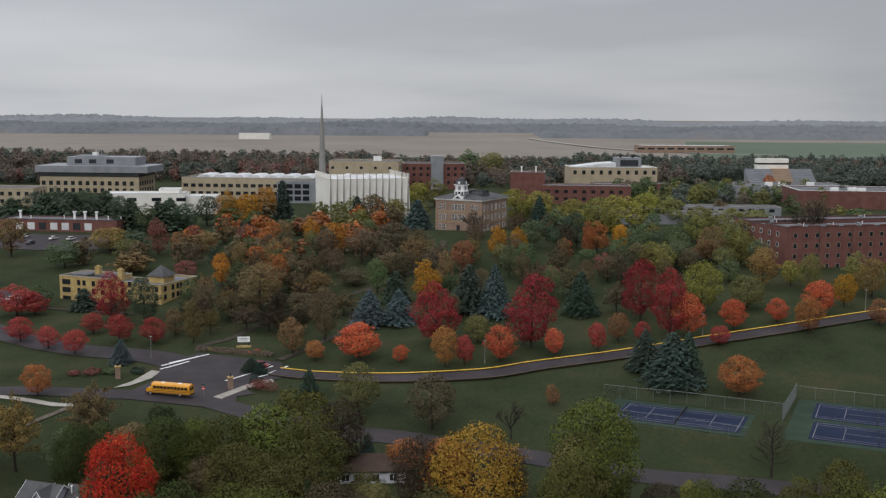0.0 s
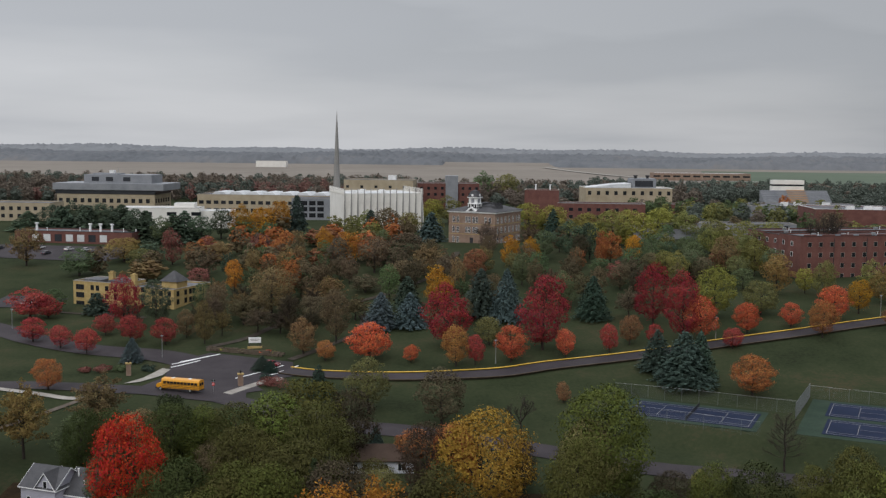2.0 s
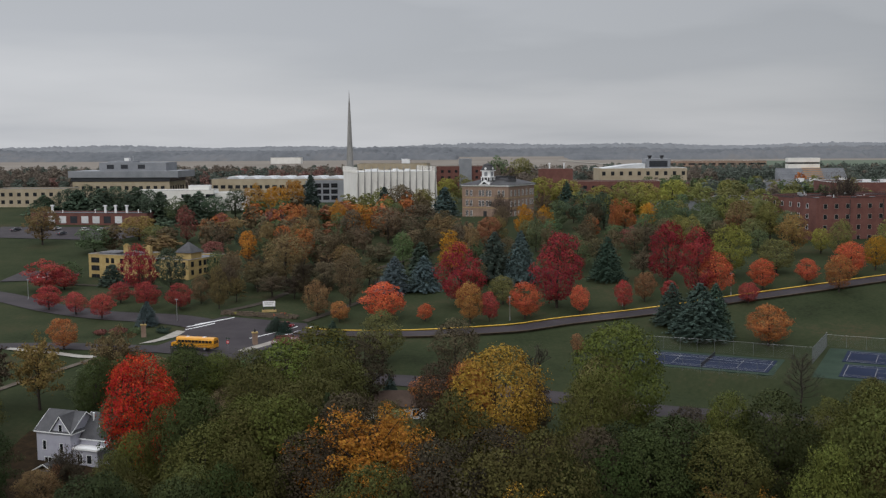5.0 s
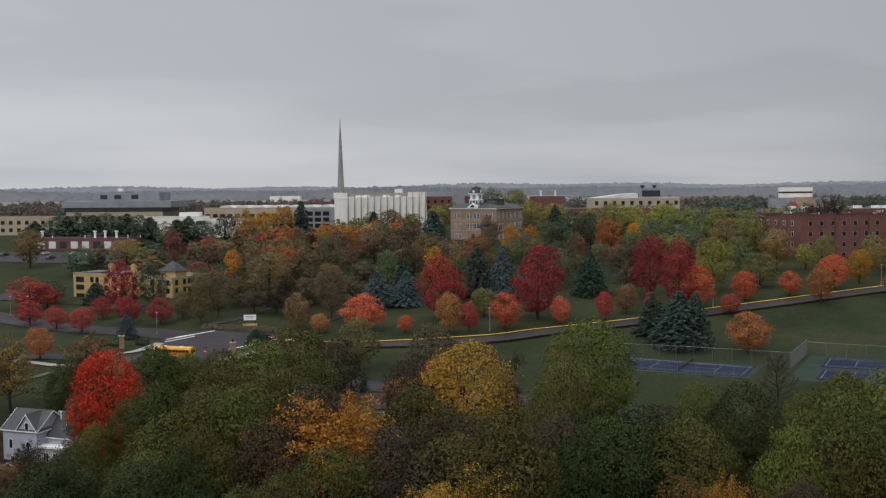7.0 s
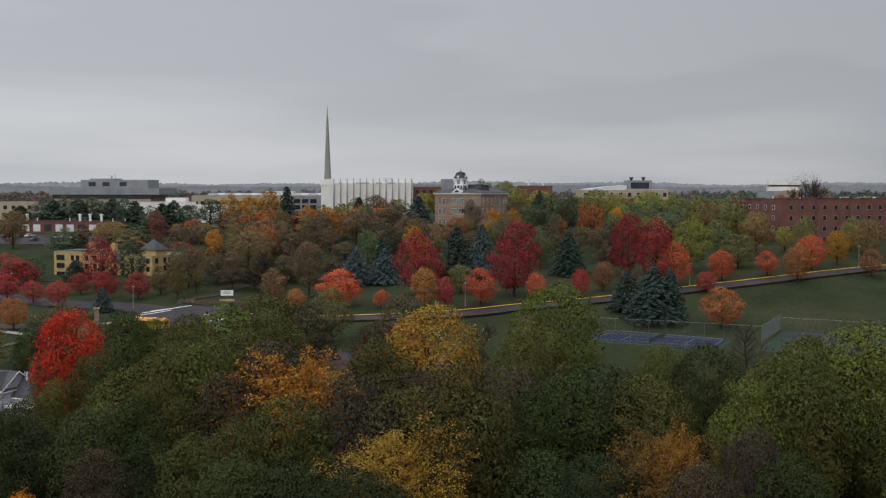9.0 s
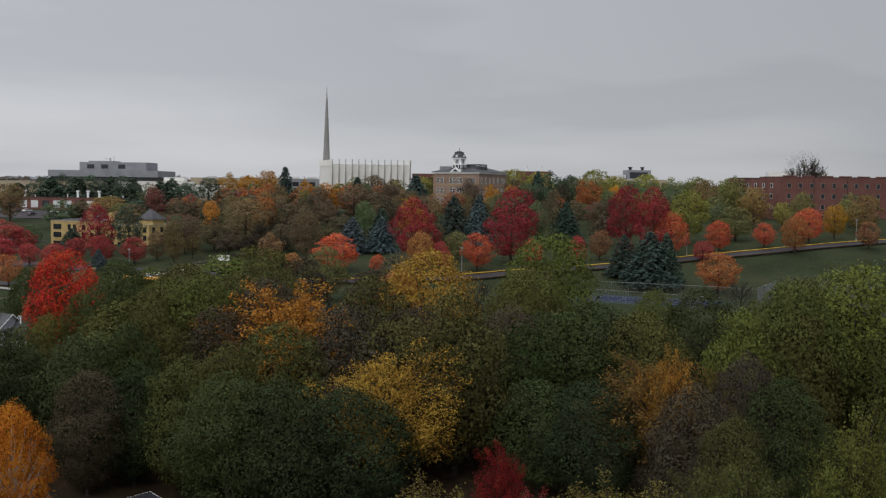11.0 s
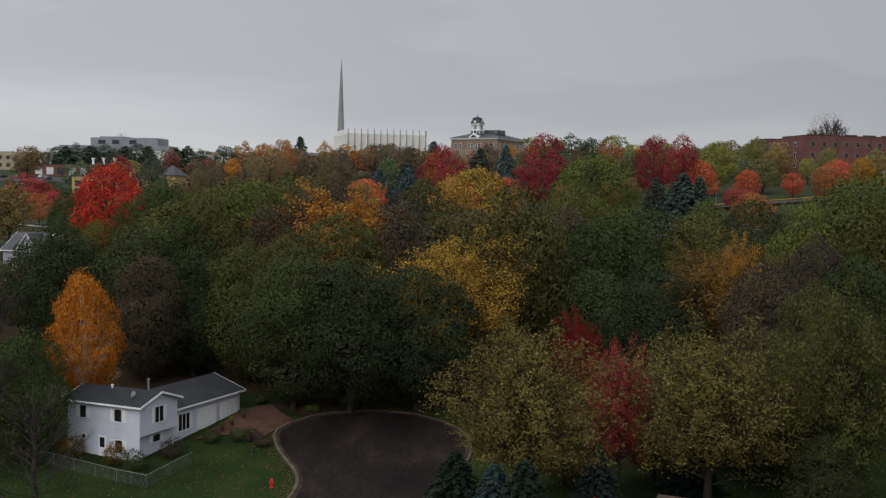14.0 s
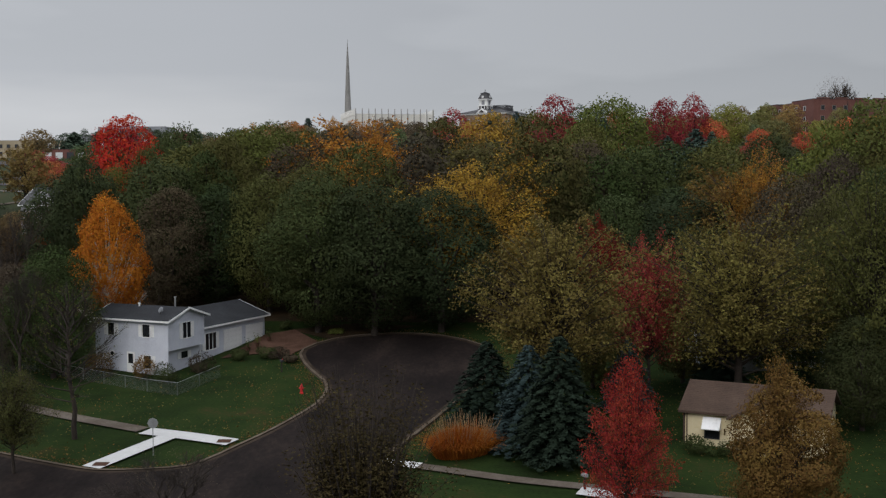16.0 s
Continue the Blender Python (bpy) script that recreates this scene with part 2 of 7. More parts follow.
def tube(bm, p, q, r0, r1, n=6, caps=True):
    p, q = Vector(p), Vector(q)
    d = (q - p).normalized()
    a = d.orthogonal().normalized()
    b = d.cross(a)
    rings = []
    for c, r in ((p, r0), (q, r1)):
        rings.append([bm.verts.new(c + (a * math.cos(2 * math.pi * i / n) + b * math.sin(2 * math.pi * i / n)) * r) for i in range(n)])
    for i in range(n):
        bm.faces.new((rings[0][i], rings[0][(i + 1) % n], rings[1][(i + 1) % n], rings[1][i]))
    if caps:
        bm.faces.new(rings[0][::-1])
        bm.faces.new(rings[1])
    return bm


def prism(bm, pts, axis, a, b):
    """The outline pts, in the two other axes, drawn out along axis from a to b."""
    def put(p, d):
        return {"x": (d, p[0], p[1]), "y": (p[0], d, p[1]), "z": (p[0], p[1], d)}[axis]
    lo, hi = [bm.verts.new(put(p, a)) for p in pts], [bm.verts.new(put(p, b)) for p in pts]
    n = len(pts)
    for i in range(n):
        bm.faces.new((lo[i], lo[(i + 1) % n], hi[(i + 1) % n], hi[i]))
    bm.faces.new(lo[::-1])
    bm.faces.new(hi)
    bmesh.ops.recalc_face_normals(bm, faces=bm.faces[:])
    return bm


def frustum(bm, cx, cy, z0, z1, w0, d0, w1, d1):
    lo = [bm.verts.new((cx + sx * w0 / 2, cy + sy * d0 / 2, z0)) for sx, sy in ((-1, -1), (1, -1), (1, 1), (-1, 1))]
    hi = [bm.verts.new((cx + sx * w1 / 2, cy + sy * d1 / 2, z1)) for sx, sy in ((-1, -1), (1, -1), (1, 1), (-1, 1))]
    for i in range(4):
        bm.faces.new((lo[i], lo[(i + 1) % 4], hi[(i + 1) % 4], hi[i]))
    bm.faces.new(lo[::-1])
    bm.faces.new(hi)
    return bm


def new_mesh(name, bm, mat):
    me = bpy.data.meshes.new(name)
    bm.to_mesh(me)
    bm.free()
    me.materials.append(mat)
    return me


def part(name, bm, mat, parent, label="", m=None):
    """One mesh under a thing or under a part; bm may be a mesh that is shared."""
    me = bm if isinstance(bm, bpy.types.Mesh) else new_mesh(name, bm, mat)
    ob = new(name, me)
    ob.parent = parent
    if m is not None:
        ob.matrix_basis = m
    return tagged(ob, label)


def thing(name, m, label, category, group="", kind=""):
    ob = new(name)
    ob.matrix_basis = m
    return tagged(ob, label, category, group, kind)


def setting(name, bm, mat, label, category):
    return tagged(new(name, new_mesh(name, bm, mat)), label, category, kind="structure")


# ---- the ground: a town below, a wooded slope and a plateau ----
YS = (40, 85, 110, 130, 155, 185, 215, 245, 272, 294, 320, 350, 400, 445, 541, 800, 1500, 2100, 3200, 6000)
COLS = (
    (-130, (-5.0, -3.6, -1.6, 1.5, 5.5, 9.0, 13.0, 16.0, 16.4, 16.9, 17.8, 19.4, 23.0, 26.5, 32.0, 33.0, 31.0, 33.0, 46.0, 47.0)),
    (-45, (-5.0, -3.4, -1.4, 1.2, 5.0, 8.5, 11.3, 14.3, 15.6, 18.2, 20.8, 24.0, 29.0, 32.0, 32.5, 33.0, 31.0, 33.0, 46.0, 47.0)),
    (10, (-5.0, -3.2, -1.6, 1.0, 5.0, 8.5, 11.0, 14.8, 19.2, 21.2, 23.6, 26.5, 31.0, 34.0, 33.5, 33.0, 31.0, 33.0, 46.0, 47.0)),
    (130, (-5.0, -3.2, -1.6, 1.2, 5.0, 8.5, 12.0, 15.6, 20.5, 24.8, 27.5, 30.5, 33.0, 34.0, 33.5, 33.0, 31.0, 33.0, 46.0, 47.0)),
)

def along(vals, y):
    """Height on one line of the ground, smoothly from stop to stop."""
    y = min(max(y, YS[0]), YS[-1])
    i = 0
    while i < len(YS) - 2 and y > YS[i + 1]:
        i += 1
    def slope(k):
        if k <= 0 or k >= len(YS) - 1:
            return 0.0
        a = (vals[k] - vals[k - 1]) / (YS[k] - YS[k - 1])
        b = (vals[k + 1] - vals[k]) / (YS[k + 1] - YS[k])
        return 0.0 if a * b <= 0 else 2 * a * b / (a + b)
    h = YS[i + 1] - YS[i]
    s = (y - YS[i]) / h
    return ((1 + 2 * s) * (1 - s) ** 2 * vals[i] + s * (1 - s) ** 2 * h * slope(i)
            + s * s * (3 - 2 * s) * vals[i + 1] + s * s * (s - 1) * h * slope(i + 1))

def slope_at(x, y):
    """Height of the natural slope."""
    if x <= COLS[0][0]:
        return along(COLS[0][1], y)
    for (xa, va), (xb, vb) in zip(COLS, COLS[1:]):
        if x <= xb:
            s = (x - xa) / (xb - xa)
            s = s * s * (3 - 2 * s)
            return along(va, y) * (1 - s) + along(vb, y) * s
    return along(COLS[-1][1], y)


def G(x, y):
    """Height of the ground, levelled for the tennis courts."""
    z = slope_at(x, y)
    a, b = 0.92 * (x - 73) - 0.39 * (y - 233), 0.39 * (x - 73) + 0.92 * (y - 233)
    top = 3 + 16 * min(max((a + 4) / 8, 0), 1)
    s = min(max(1 - max(-37 - a, a - 42, -18 - b, b - top, 0) / 6, 0), 1)
    s = s * s * (3 - 2 * s)
    return z * (1 - s) + 15.7 * s


GX = [-5000, -3400, -2200, -1400, -900, -600, -430, -330, -270] + [-235 + 3.0 * i for i in range(158)] + [270, 330, 430, 600, 900, 1400, 2200, 3400, 5000]
GY = [-3000, -1200, -500, -200, -60, 0, 30] + [45 + 2.5 * i for i in range(184)] + [520, 545, 580, 630, 700, 800, 950, 1200, 1600, 2100, 2700, 3400, 4300, 6000]
bm = bmesh.new()
rows = [[bm.verts.new((x, y, G(x, y))) for x in GX] for y in GY]
for a, b in zip(rows, rows[1:]):
    for i in range(len(GX) - 1):
        bm.faces.new((a[i], a[i + 1], b[i + 1], b[i]))
ground = setting("ground", bm, GRASS, "autumn lawns and grassy slopes with worn patches", "ground")
# Below y 124 the lawn takes the grass with darkening in its colour.
for p in ground.data.polygons:
    p.use_smooth = True
    if p.center.y > 1150:
        p.material_index = 1
    elif p.center.y < 124:
        p.material_index = 2
    elif p.center.y < 196 and abs(p.center.x) < 85:
        p.material_index = 3
for m_ in (TAN, LAWN, SOIL):
    ground.data.materials.append(m_)


def spline(pts, step=2.0):
    """Evenly spaced points on a smooth line through pts."""
    P = [Vector((*p, 0)) for p in pts]
    P = [2 * P[0] - P[1]] + P + [2 * P[-1] - P[-2]]
    out = []
    for i in range(1, len(P) - 2):
        n = max(2, int((P[i + 1] - P[i]).length / step))
        for k in range(n):
            s = k / n
            out.append(0.5 * ((2 * P[i]) + (P[i + 1] - P[i - 1]) * s + (2 * P[i - 1] - 5 * P[i] + 4 * P[i + 1] - P[i + 2]) * s * s + (3 * P[i] - P[i - 1] - 3 * P[i + 1] + P[i + 2]) * s ** 3))
    return out + [P[-2]]


def strip(name, pts, width, mat, label, category, lift=0.16, thick=0.0, side=0.0, level=0.0):
    """A road, path or line that lies on the ground along pts; side: shifted to its left."""
    line = spline(pts)
    bm = bmesh.new()
    cross = max(1, int(width / 2.5))
    rows = []
    for i, p in enumerate(line):
        d = (line[min(i + 1, len(line) - 1)] - line[max(i - 1, 0)]).normalized()
        nrm = Vector((-d.y, d.x, 0))
        row = []
        for k in range(cross + 1):
            q = p + nrm * (side + width * (0.5 - k / cross))
            row.append(bm.verts.new((q.x, q.y, G(q.x, q.y) * (1 - level) + G(p.x, p.y) * level + lift)))
        if thick:
            for k in (0, cross):
                v = row[k].co
                low = bm.verts.new((v.x, v.y, v.z - thick))
                row = [low] + row if k == 0 else row + [low]
        rows.append(row)
    for a, b in zip(rows, rows[1:]):
        for i in range(len(a) - 1):
            bm.faces.new((a[i + 1], a[i], b[i], b[i + 1]))
    return setting(name, bm, mat, label, category)


def patch(name, pts, mat, label, category, lift=0.16, cell=2.0):
    """An area of any outline that lies on the ground."""
    bm = bmesh.new()
    bm.faces.new([bm.verts.new((x, y, 0)) for x, y in pts])
    xs, ys = [p[0] for p in pts], [p[1] for p in pts]
    for axis, lo, hi in (((1, 0, 0), min(xs), max(xs)), ((0, 1, 0), min(ys), max(ys))):
        c = lo + cell
        while c < hi:
            bmesh.ops.bisect_plane(bm, geom=bm.verts[:] + bm.edges[:] + bm.faces[:], plane_co=Vector(axis) * c, plane_no=axis)
            c += cell
    for v in bm.verts:
        v.co.z = G(v.co.x, v.co.y) + lift
    bmesh.ops.recalc_face_normals(bm, faces=bm.faces[:])
    if sum(f.normal.z for f in bm.faces) < 0:
        bmesh.ops.reverse_faces(bm, faces=bm.faces[:])
    return setting(name, bm, mat, label, category)


# the park road with its yellow kerb
PARK = [(-46, 271), (-34, 266.5), (-13.5, 261.2), (8, 261.5), (24.2, 267.6), (45.7, 275), (70.4, 284.3), (96, 292.4), (118, 300.8), (150, 314), (190, 330)]
strip("road", PARK, 6.0, ASPHALT, "dark wet asphalt park road curving up the slope", "road", 0.36, 0.3, 0.4, 0.6)
strip("kerb", PARK, 0.55, YELLOW, "yellow painted kerb along the park road", "kerb", 0.46, 0.5, 3.7, 0.25)
strip("kerb", PARK, 0.4, KERB, "pale concrete kerb on the lower side of the road", "kerb", 0.4, 0.5, -2.75, 0.6)
strip("road", [(-160, 252), (-130, 247), (-105, 250), (-85, 250), (-62, 248), (-44, 238), (-25, 229), (-10, 226), (15, 218), (40, 208), (57, 204.5), (90, 196), (140, 180)], 7.0, ASPHALT, "dark asphalt street crossing below the campus entrance", "road", 0.15)
strip("road", [(-52, 250), (-60, 262), (-68, 274), (-82, 283), (-103, 289), (-122, 300), (-150, 322), (-190, 345)], 10.0, ASPHALT, "asphalt campus drive leading past the stone hall", "road", 0.17)
patch("road", [(-80, 247), (-50, 241), (-52, 253), (-47, 263), (-42, 267), (-45, 279), (-69, 286), (-77, 277), (-75, 262)], ASPHALT, "wide asphalt mouth of the campus entrance", "road", 0.18)
for sx, sy, ex, ey in ((-70, 279, -76, 272), (-68.5, 283, -76.5, 275), (-66, 284.8, -75, 277.5), (-47, 276, -57, 263), (-45, 271, -50, 266), (-43, 276, -47, 270)):
    strip("road_marking", [(sx, sy), (ex, ey)], 0.5, WHITE, "white painted crossing line on the asphalt", "road marking", 0.22)
patch("pavement", [(-78, 271), (-75.5, 270), (-76, 264), (-79.5, 257), (-83, 254.5), (-80, 261)], CONCRETE, "pale concrete corner pavement at the entrance", "pavement", 0.2)
strip("pavement", [(-56, 249), (-52, 256), (-48, 262), (-45, 264)], 2.6, CONCRETE, "curved pale concrete pavement beside the gate pillar", "pavement", 0.21)
strip("pavement", [(-112, 246), (-100, 243), (-92, 240.5), (-88, 241)], 2.2, CONCRETE, "pale concrete footpath beside the street", "pavement", 0.2)
strip("pavement", [(-88, 240), (-92, 232), (-98, 222), (-104, 210)], 1.6, OLDWALK, "pale concrete footpath going downhill", "pavement", 0.21)
strip("pavement", [(-71, 291), (-62, 300), (-55, 315), (-40, 335), (-25, 352), (-12, 372), (-5, 395), (-2, 420)], 2.4, TRODDEN, "grey footpath winding up through the trees", "pavement", 0.2)
strip("pavement", [(-46, 281), (-38, 292), (-30, 306), (-30, 325)], 2.2, TRODDEN, "brown footpath from the entrance into the trees", "pavement", 0.2)
strip("pavement", [(-150, 347), (-132, 341), (-118, 337), (-100, 330)], 1.8, TRODDEN, "grey footpath in front of the stone hall", "pavement", 0.2)
patch("car_park", [(-215, 440), (-150, 430), (-140, 446), (-150, 466), (-215, 470)], ASPHALT, "asphalt car park by the service building", "car park", 0.2, 6)
patch("car_park", [(-160, 346), (-140, 349), (-137, 362), (-160, 366)], ASPHALT, "small asphalt car park beside the stone hall", "car park", 0.2, 5)

# the street at the foot of the wood, with its turning circle
BULB = [(-11.0, 95.3), (-11.4, 98.5), (-12.3, 101), (-13.9, 104.4), (-15.4, 108.4), (-16, 112.4)] + [(-6 + 11.0 * math.cos(radians(a)), 108.5 + 11.0 * math.sin(radians(a))) for a in range(145, -45, -10)] + [(2.2, 96), (-0.8, 86), (-4.5, 74), (-8, 62), (-18, 45), (-34, 56), (-37, 68), (-33.5, 76.5), (-30, 74.8), (-26, 73), (-23.6, 72.5), (-19.2, 73.1), (-17.3, 74.5), (-15.5, 78.6), (-14, 82.2), (-12.7, 86.1), (-11.3, 91.3)]
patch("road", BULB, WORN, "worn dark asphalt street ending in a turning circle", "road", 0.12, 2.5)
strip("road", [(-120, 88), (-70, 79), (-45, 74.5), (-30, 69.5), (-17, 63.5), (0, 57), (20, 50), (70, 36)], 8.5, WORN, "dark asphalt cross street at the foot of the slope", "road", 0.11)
KERBLINE = [(-70, 93), (-45, 82), (-33.6, 76.7), (-30, 74.9), (-26, 73.1), (-23.6, 72.6), (-19.3, 73.2), (-17.4, 74.6), (-15.6, 78.7), (-14.1, 82.3), (-12.8, 86.2), (-11.4, 91.3), (-11.1, 95.3), (-11.5, 98.5), (-12.4, 101), (-14, 104.4), (-15.5, 108.4), (-16.1, 112.6), (-13.2, 117.2), (-7, 119.6), (-1, 118.8), (3.5, 115), (5.2, 109), (4.6, 103), (2.4, 96.5), (-0.6, 86), (-4, 75), (-5.5, 70)]
strip("kerb", KERBLINE, 0.3, KERB, "rounded concrete kerb round the turning circle", "kerb", 0.21, 0.3)
strip("gutter", KERBLINE, 0.4, GUTTER, "stained concrete gutter strewn with leaves", "gutter", 0.135, 0.0, -0.35)
strip("pavement", [(-100, 102), (-70, 97), (-48, 94.5), (-39.3, 91.3), (-32.6, 87.5), (-24.6, 83.3)], 1.5, OLDWALK, "old brownish concrete footpath through the lawn", "pavement", 0.13)
strip("pavement", [(-24.2, 82.8), (-20.4, 81.4), (-16.2, 79.6)], 1.8, FRESH, "new white concrete footpath slabs at the street corner", "pavement", 0.17)
strip("pavement", [(-21.5, 81.9), (-25.2, 73.2)], 1.7, FRESH, "new white concrete footpath slabs down to the kerb", "pavement", 0.18)
for x, y in ((-16.9, 79.8), (-24.7, 73.9)):
    patch("pavement", [(x - 0.55, y - 0.45), (x + 0.55, y - 0.45), (x + 0.55, y + 0.45), (x - 0.55, y + 0.45)], PAVER, "rust-brown tactile plate set in the footpath ramp", "pavement", 0.2, 1.0)
strip("pavement", [(-2.5, 74.4), (1, 73), (5, 71.3), (9, 70), (17, 67.8), (35, 63)], 1.2, OLDWALK, "old brown footpath across the garden lawns", "pavement", 0.14)
strip("pavement", [(-4.2, 75.0), (-1.0, 73.8)], 1.3, FRESH, "new white concrete ramp of the footpath", "pavement", 0.17)
strip("pavement", [(10.2, 68.6), (13.2, 67.4)], 1.6, FRESH, "new white concrete slab of a drive", "pavement", 0.17)
patch("driveway", [(-24.3, 108.6), (-21, 110.6), (-17.4, 109.6), (-16.2, 113), (-15, 116), (-18.5, 121), (-21.5, 119)], PAVER, "reddish paved driveway in front of the garage", "driveway", 0.12, 2.0)
patch("flower_bed", [(-14, 117.2), (-7, 121), (-4, 123), (-12, 124), (-19, 121)], SOIL, "bare flower bed strewn with fallen leaves", "flower bed", 0.1, 2.0)


# ---- trees ----
# Campus leaf tints are greyed and lightened; haze is put into the colour.
TINT = {
    "ember": (0.4, 0.078, 0.046), "embergreen": (0.25, 0.11, 0.042), "scarlet": (0.26, 0.04, 0.046), "crimson": (0.2, 0.028, 0.04), "blaze": (0.27, 0.017, 0.014),
    "scarlet2": (0.19, 0.02, 0.018), "wine2": (0.16, 0.012, 0.016), "blaze2": (0.33, 0.096, 0.015), "rust": (0.19, 0.085, 0.05), "copper": (0.27, 0.092, 0.04), "amber": (0.28, 0.122, 0.026),
    "gold": (0.31, 0.145, 0.022), "oldgold": (0.235, 0.135, 0.026), "ochre": (0.1, 0.077, 0.025), "ochre2": (0.17, 0.115, 0.045), "ochregold": (0.125, 0.07, 0.0232), "lime": (0.18, 0.165, 0.044), "moss": (0.145, 0.138, 0.048), "olive": (0.122, 0.118, 0.05),
    "green": (0.078, 0.1, 0.05), "pine": (0.058, 0.078, 0.052), "fir": (0.038, 0.056, 0.044), "blue": (0.062, 0.082, 0.084), "umber": (0.105, 0.08, 0.05),
    # mist: far leaves greyed further, so that distance haze sits in the tint.
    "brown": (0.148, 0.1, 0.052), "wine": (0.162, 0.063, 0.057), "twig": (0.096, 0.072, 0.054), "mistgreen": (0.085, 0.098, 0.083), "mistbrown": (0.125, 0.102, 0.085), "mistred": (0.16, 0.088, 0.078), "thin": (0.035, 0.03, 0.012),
    # Wood tints: darkened copies of the campus colours, shade put into the leaves.
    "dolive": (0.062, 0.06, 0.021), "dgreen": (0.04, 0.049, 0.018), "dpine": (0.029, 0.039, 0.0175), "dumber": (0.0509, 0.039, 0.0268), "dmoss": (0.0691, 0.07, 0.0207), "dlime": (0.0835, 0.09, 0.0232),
    "shadefir": (0.013, 0.021, 0.014), "shadeblue": (0.024, 0.035, 0.036),
}
LOOKS = {
    "ember": "bright orange-red", "embergreen": "orange-red and green", "scarlet": "scarlet red", "crimson": "deep crimson", "blaze": "vivid red", "scarlet2": "vivid scarlet", "wine2": "dark red",
    "blaze2": "bright orange", "rust": "dull rust-brown", "copper": "copper-orange", "amber": "amber-yellow", "gold": "golden yellow", "oldgold": "dull olive-gold", "ochre": "thinning ochre-yellow", "ochre2": "dull golden-brown", "ochregold": "gold and rust",
    "lime": "yellow-green", "moss": "mossy green", "olive": "olive green", "green": "green", "pine": "dark green", "fir": "dark green", "blue": "blue-grey",
    "umber": "dark brown", "brown": "olive-brown", "wine": "dark wine-red", "twig": "bare grey-brown", "mistgreen": "haze-greyed green", "mistbrown": "haze-greyed brown", "mistred": "haze-dulled red", "thin": "sparse dark olive",
    "dolive": "dark olive", "dgreen": "shade-darkened green", "dpine": "shade-darkened pine green", "dumber": "shade-darkened umber", "dmoss": "shade-darkened yellowish olive", "dlime": "shade-dulled yellow-green", "shadefir": "dark green", "shadeblue": "blue-grey",
}


def leaf_mesh(name, pts, nrm, size, mat, slim=0.62, seed=1, soft=0.88):
    """One small three-cornered leaf clump at each of pts, turned about nrm at random; soft: how far its shading follows the crown."""
    r = np.random.RandomState(seed)
    n = len(pts)
    out = nrm / (np.linalg.norm(nrm, axis=1)[:, None] + 1e-9)
    face = out + r.normal(0, 0.5, (n, 3))
    face /= np.linalg.norm(face, axis=1)[:, None] + 1e-9
    face *= np.where((face * out).sum(1) < 0, -1.0, 1.0)[:, None]
    t = np.cross(face, r.normal(0, 1, (n, 3)))
    t /= np.linalg.norm(t, axis=1)[:, None] + 1e-9
    b = np.cross(face, t)
    s = (size * r.uniform(0.6, 1.35, n))[:, None]
    fold = face * s * r.uniform(-0.25, 0.25, n)[:, None]
    v = np.stack([pts - t * s - b * s * slim * 0.6, pts + t * s - b * s * slim * 0.4, pts + b * s * slim * 1.3 + fold], 1).reshape(-1, 3)
    me = bpy.data.meshes.new(name)
    me.from_pydata(v.tolist(), [], np.arange(3 * n).reshape(n, 3).tolist())
    me.materials.append(mat)
    shade = out * soft + face * (1 - soft)
    shade /= np.linalg.norm(shade, axis=1)[:, None] + 1e-9
    me.polygons.foreach_set("use_smooth", np.ones(n, bool))
    me.normals_split_custom_set_from_vertices(np.repeat(shade, 3, 0).tolist())
    return me


def lobes(r, shape, count, H, W, bare, big=1.0):
    """Centres and radii of the rounded masses of a crown H high and W wide; the trunk is clear up to bare."""
    out = []
    mid, hz, hw = (H + bare) / 2, (H - bare) / 2, W / 2
    skew = r.uniform(-0.12, 0.12, 2)
    for i in range(count):
        k = (i + 0.5) / count
        zn = 1 - 2 * k + r.uniform(-0.12, 0.12)
        ang = i * 2.39996 + r.uniform(-0.7, 0.7)
        if shape == "oval":
            rad = math.sqrt(max(0, 1 - abs(zn) ** 2.2)) * (0.94 - 0.16 * zn)
        else:
            rad = math.sqrt(max(0, 1 - abs(zn) ** 2.2)) * (1.0 - 0.25 * max(zn, 0) - 0.12 * max(-zn, 0))
        size = (r.uniform(0.13, 0.24) if i % 3 else r.uniform(0.22, 0.36)) * hw * big
        reach = r.uniform(0.7, 1.06) - size / hw * 0.75
        c = np.array((math.cos(ang) * rad * hw * reach + skew[0] * zn * hw, math.sin(ang) * rad * hw * reach + skew[1] * zn * hw, mid + zn * hz * (1 - size / hz * 0.75)))
        out.append((c, size * np.array((1, 1, r.uniform(0.65, 0.95)))))
    for i in range(7):
        z, a = mid + hz * r.uniform(-0.6, 0.5), i * 2.4
        out.append((np.array((math.cos(a) * hw * 0.3, math.sin(a) * hw * 0.3, z)), np.array((1, 1, 0.9)) * hw * r.uniform(0.4, 0.5)))
    return out


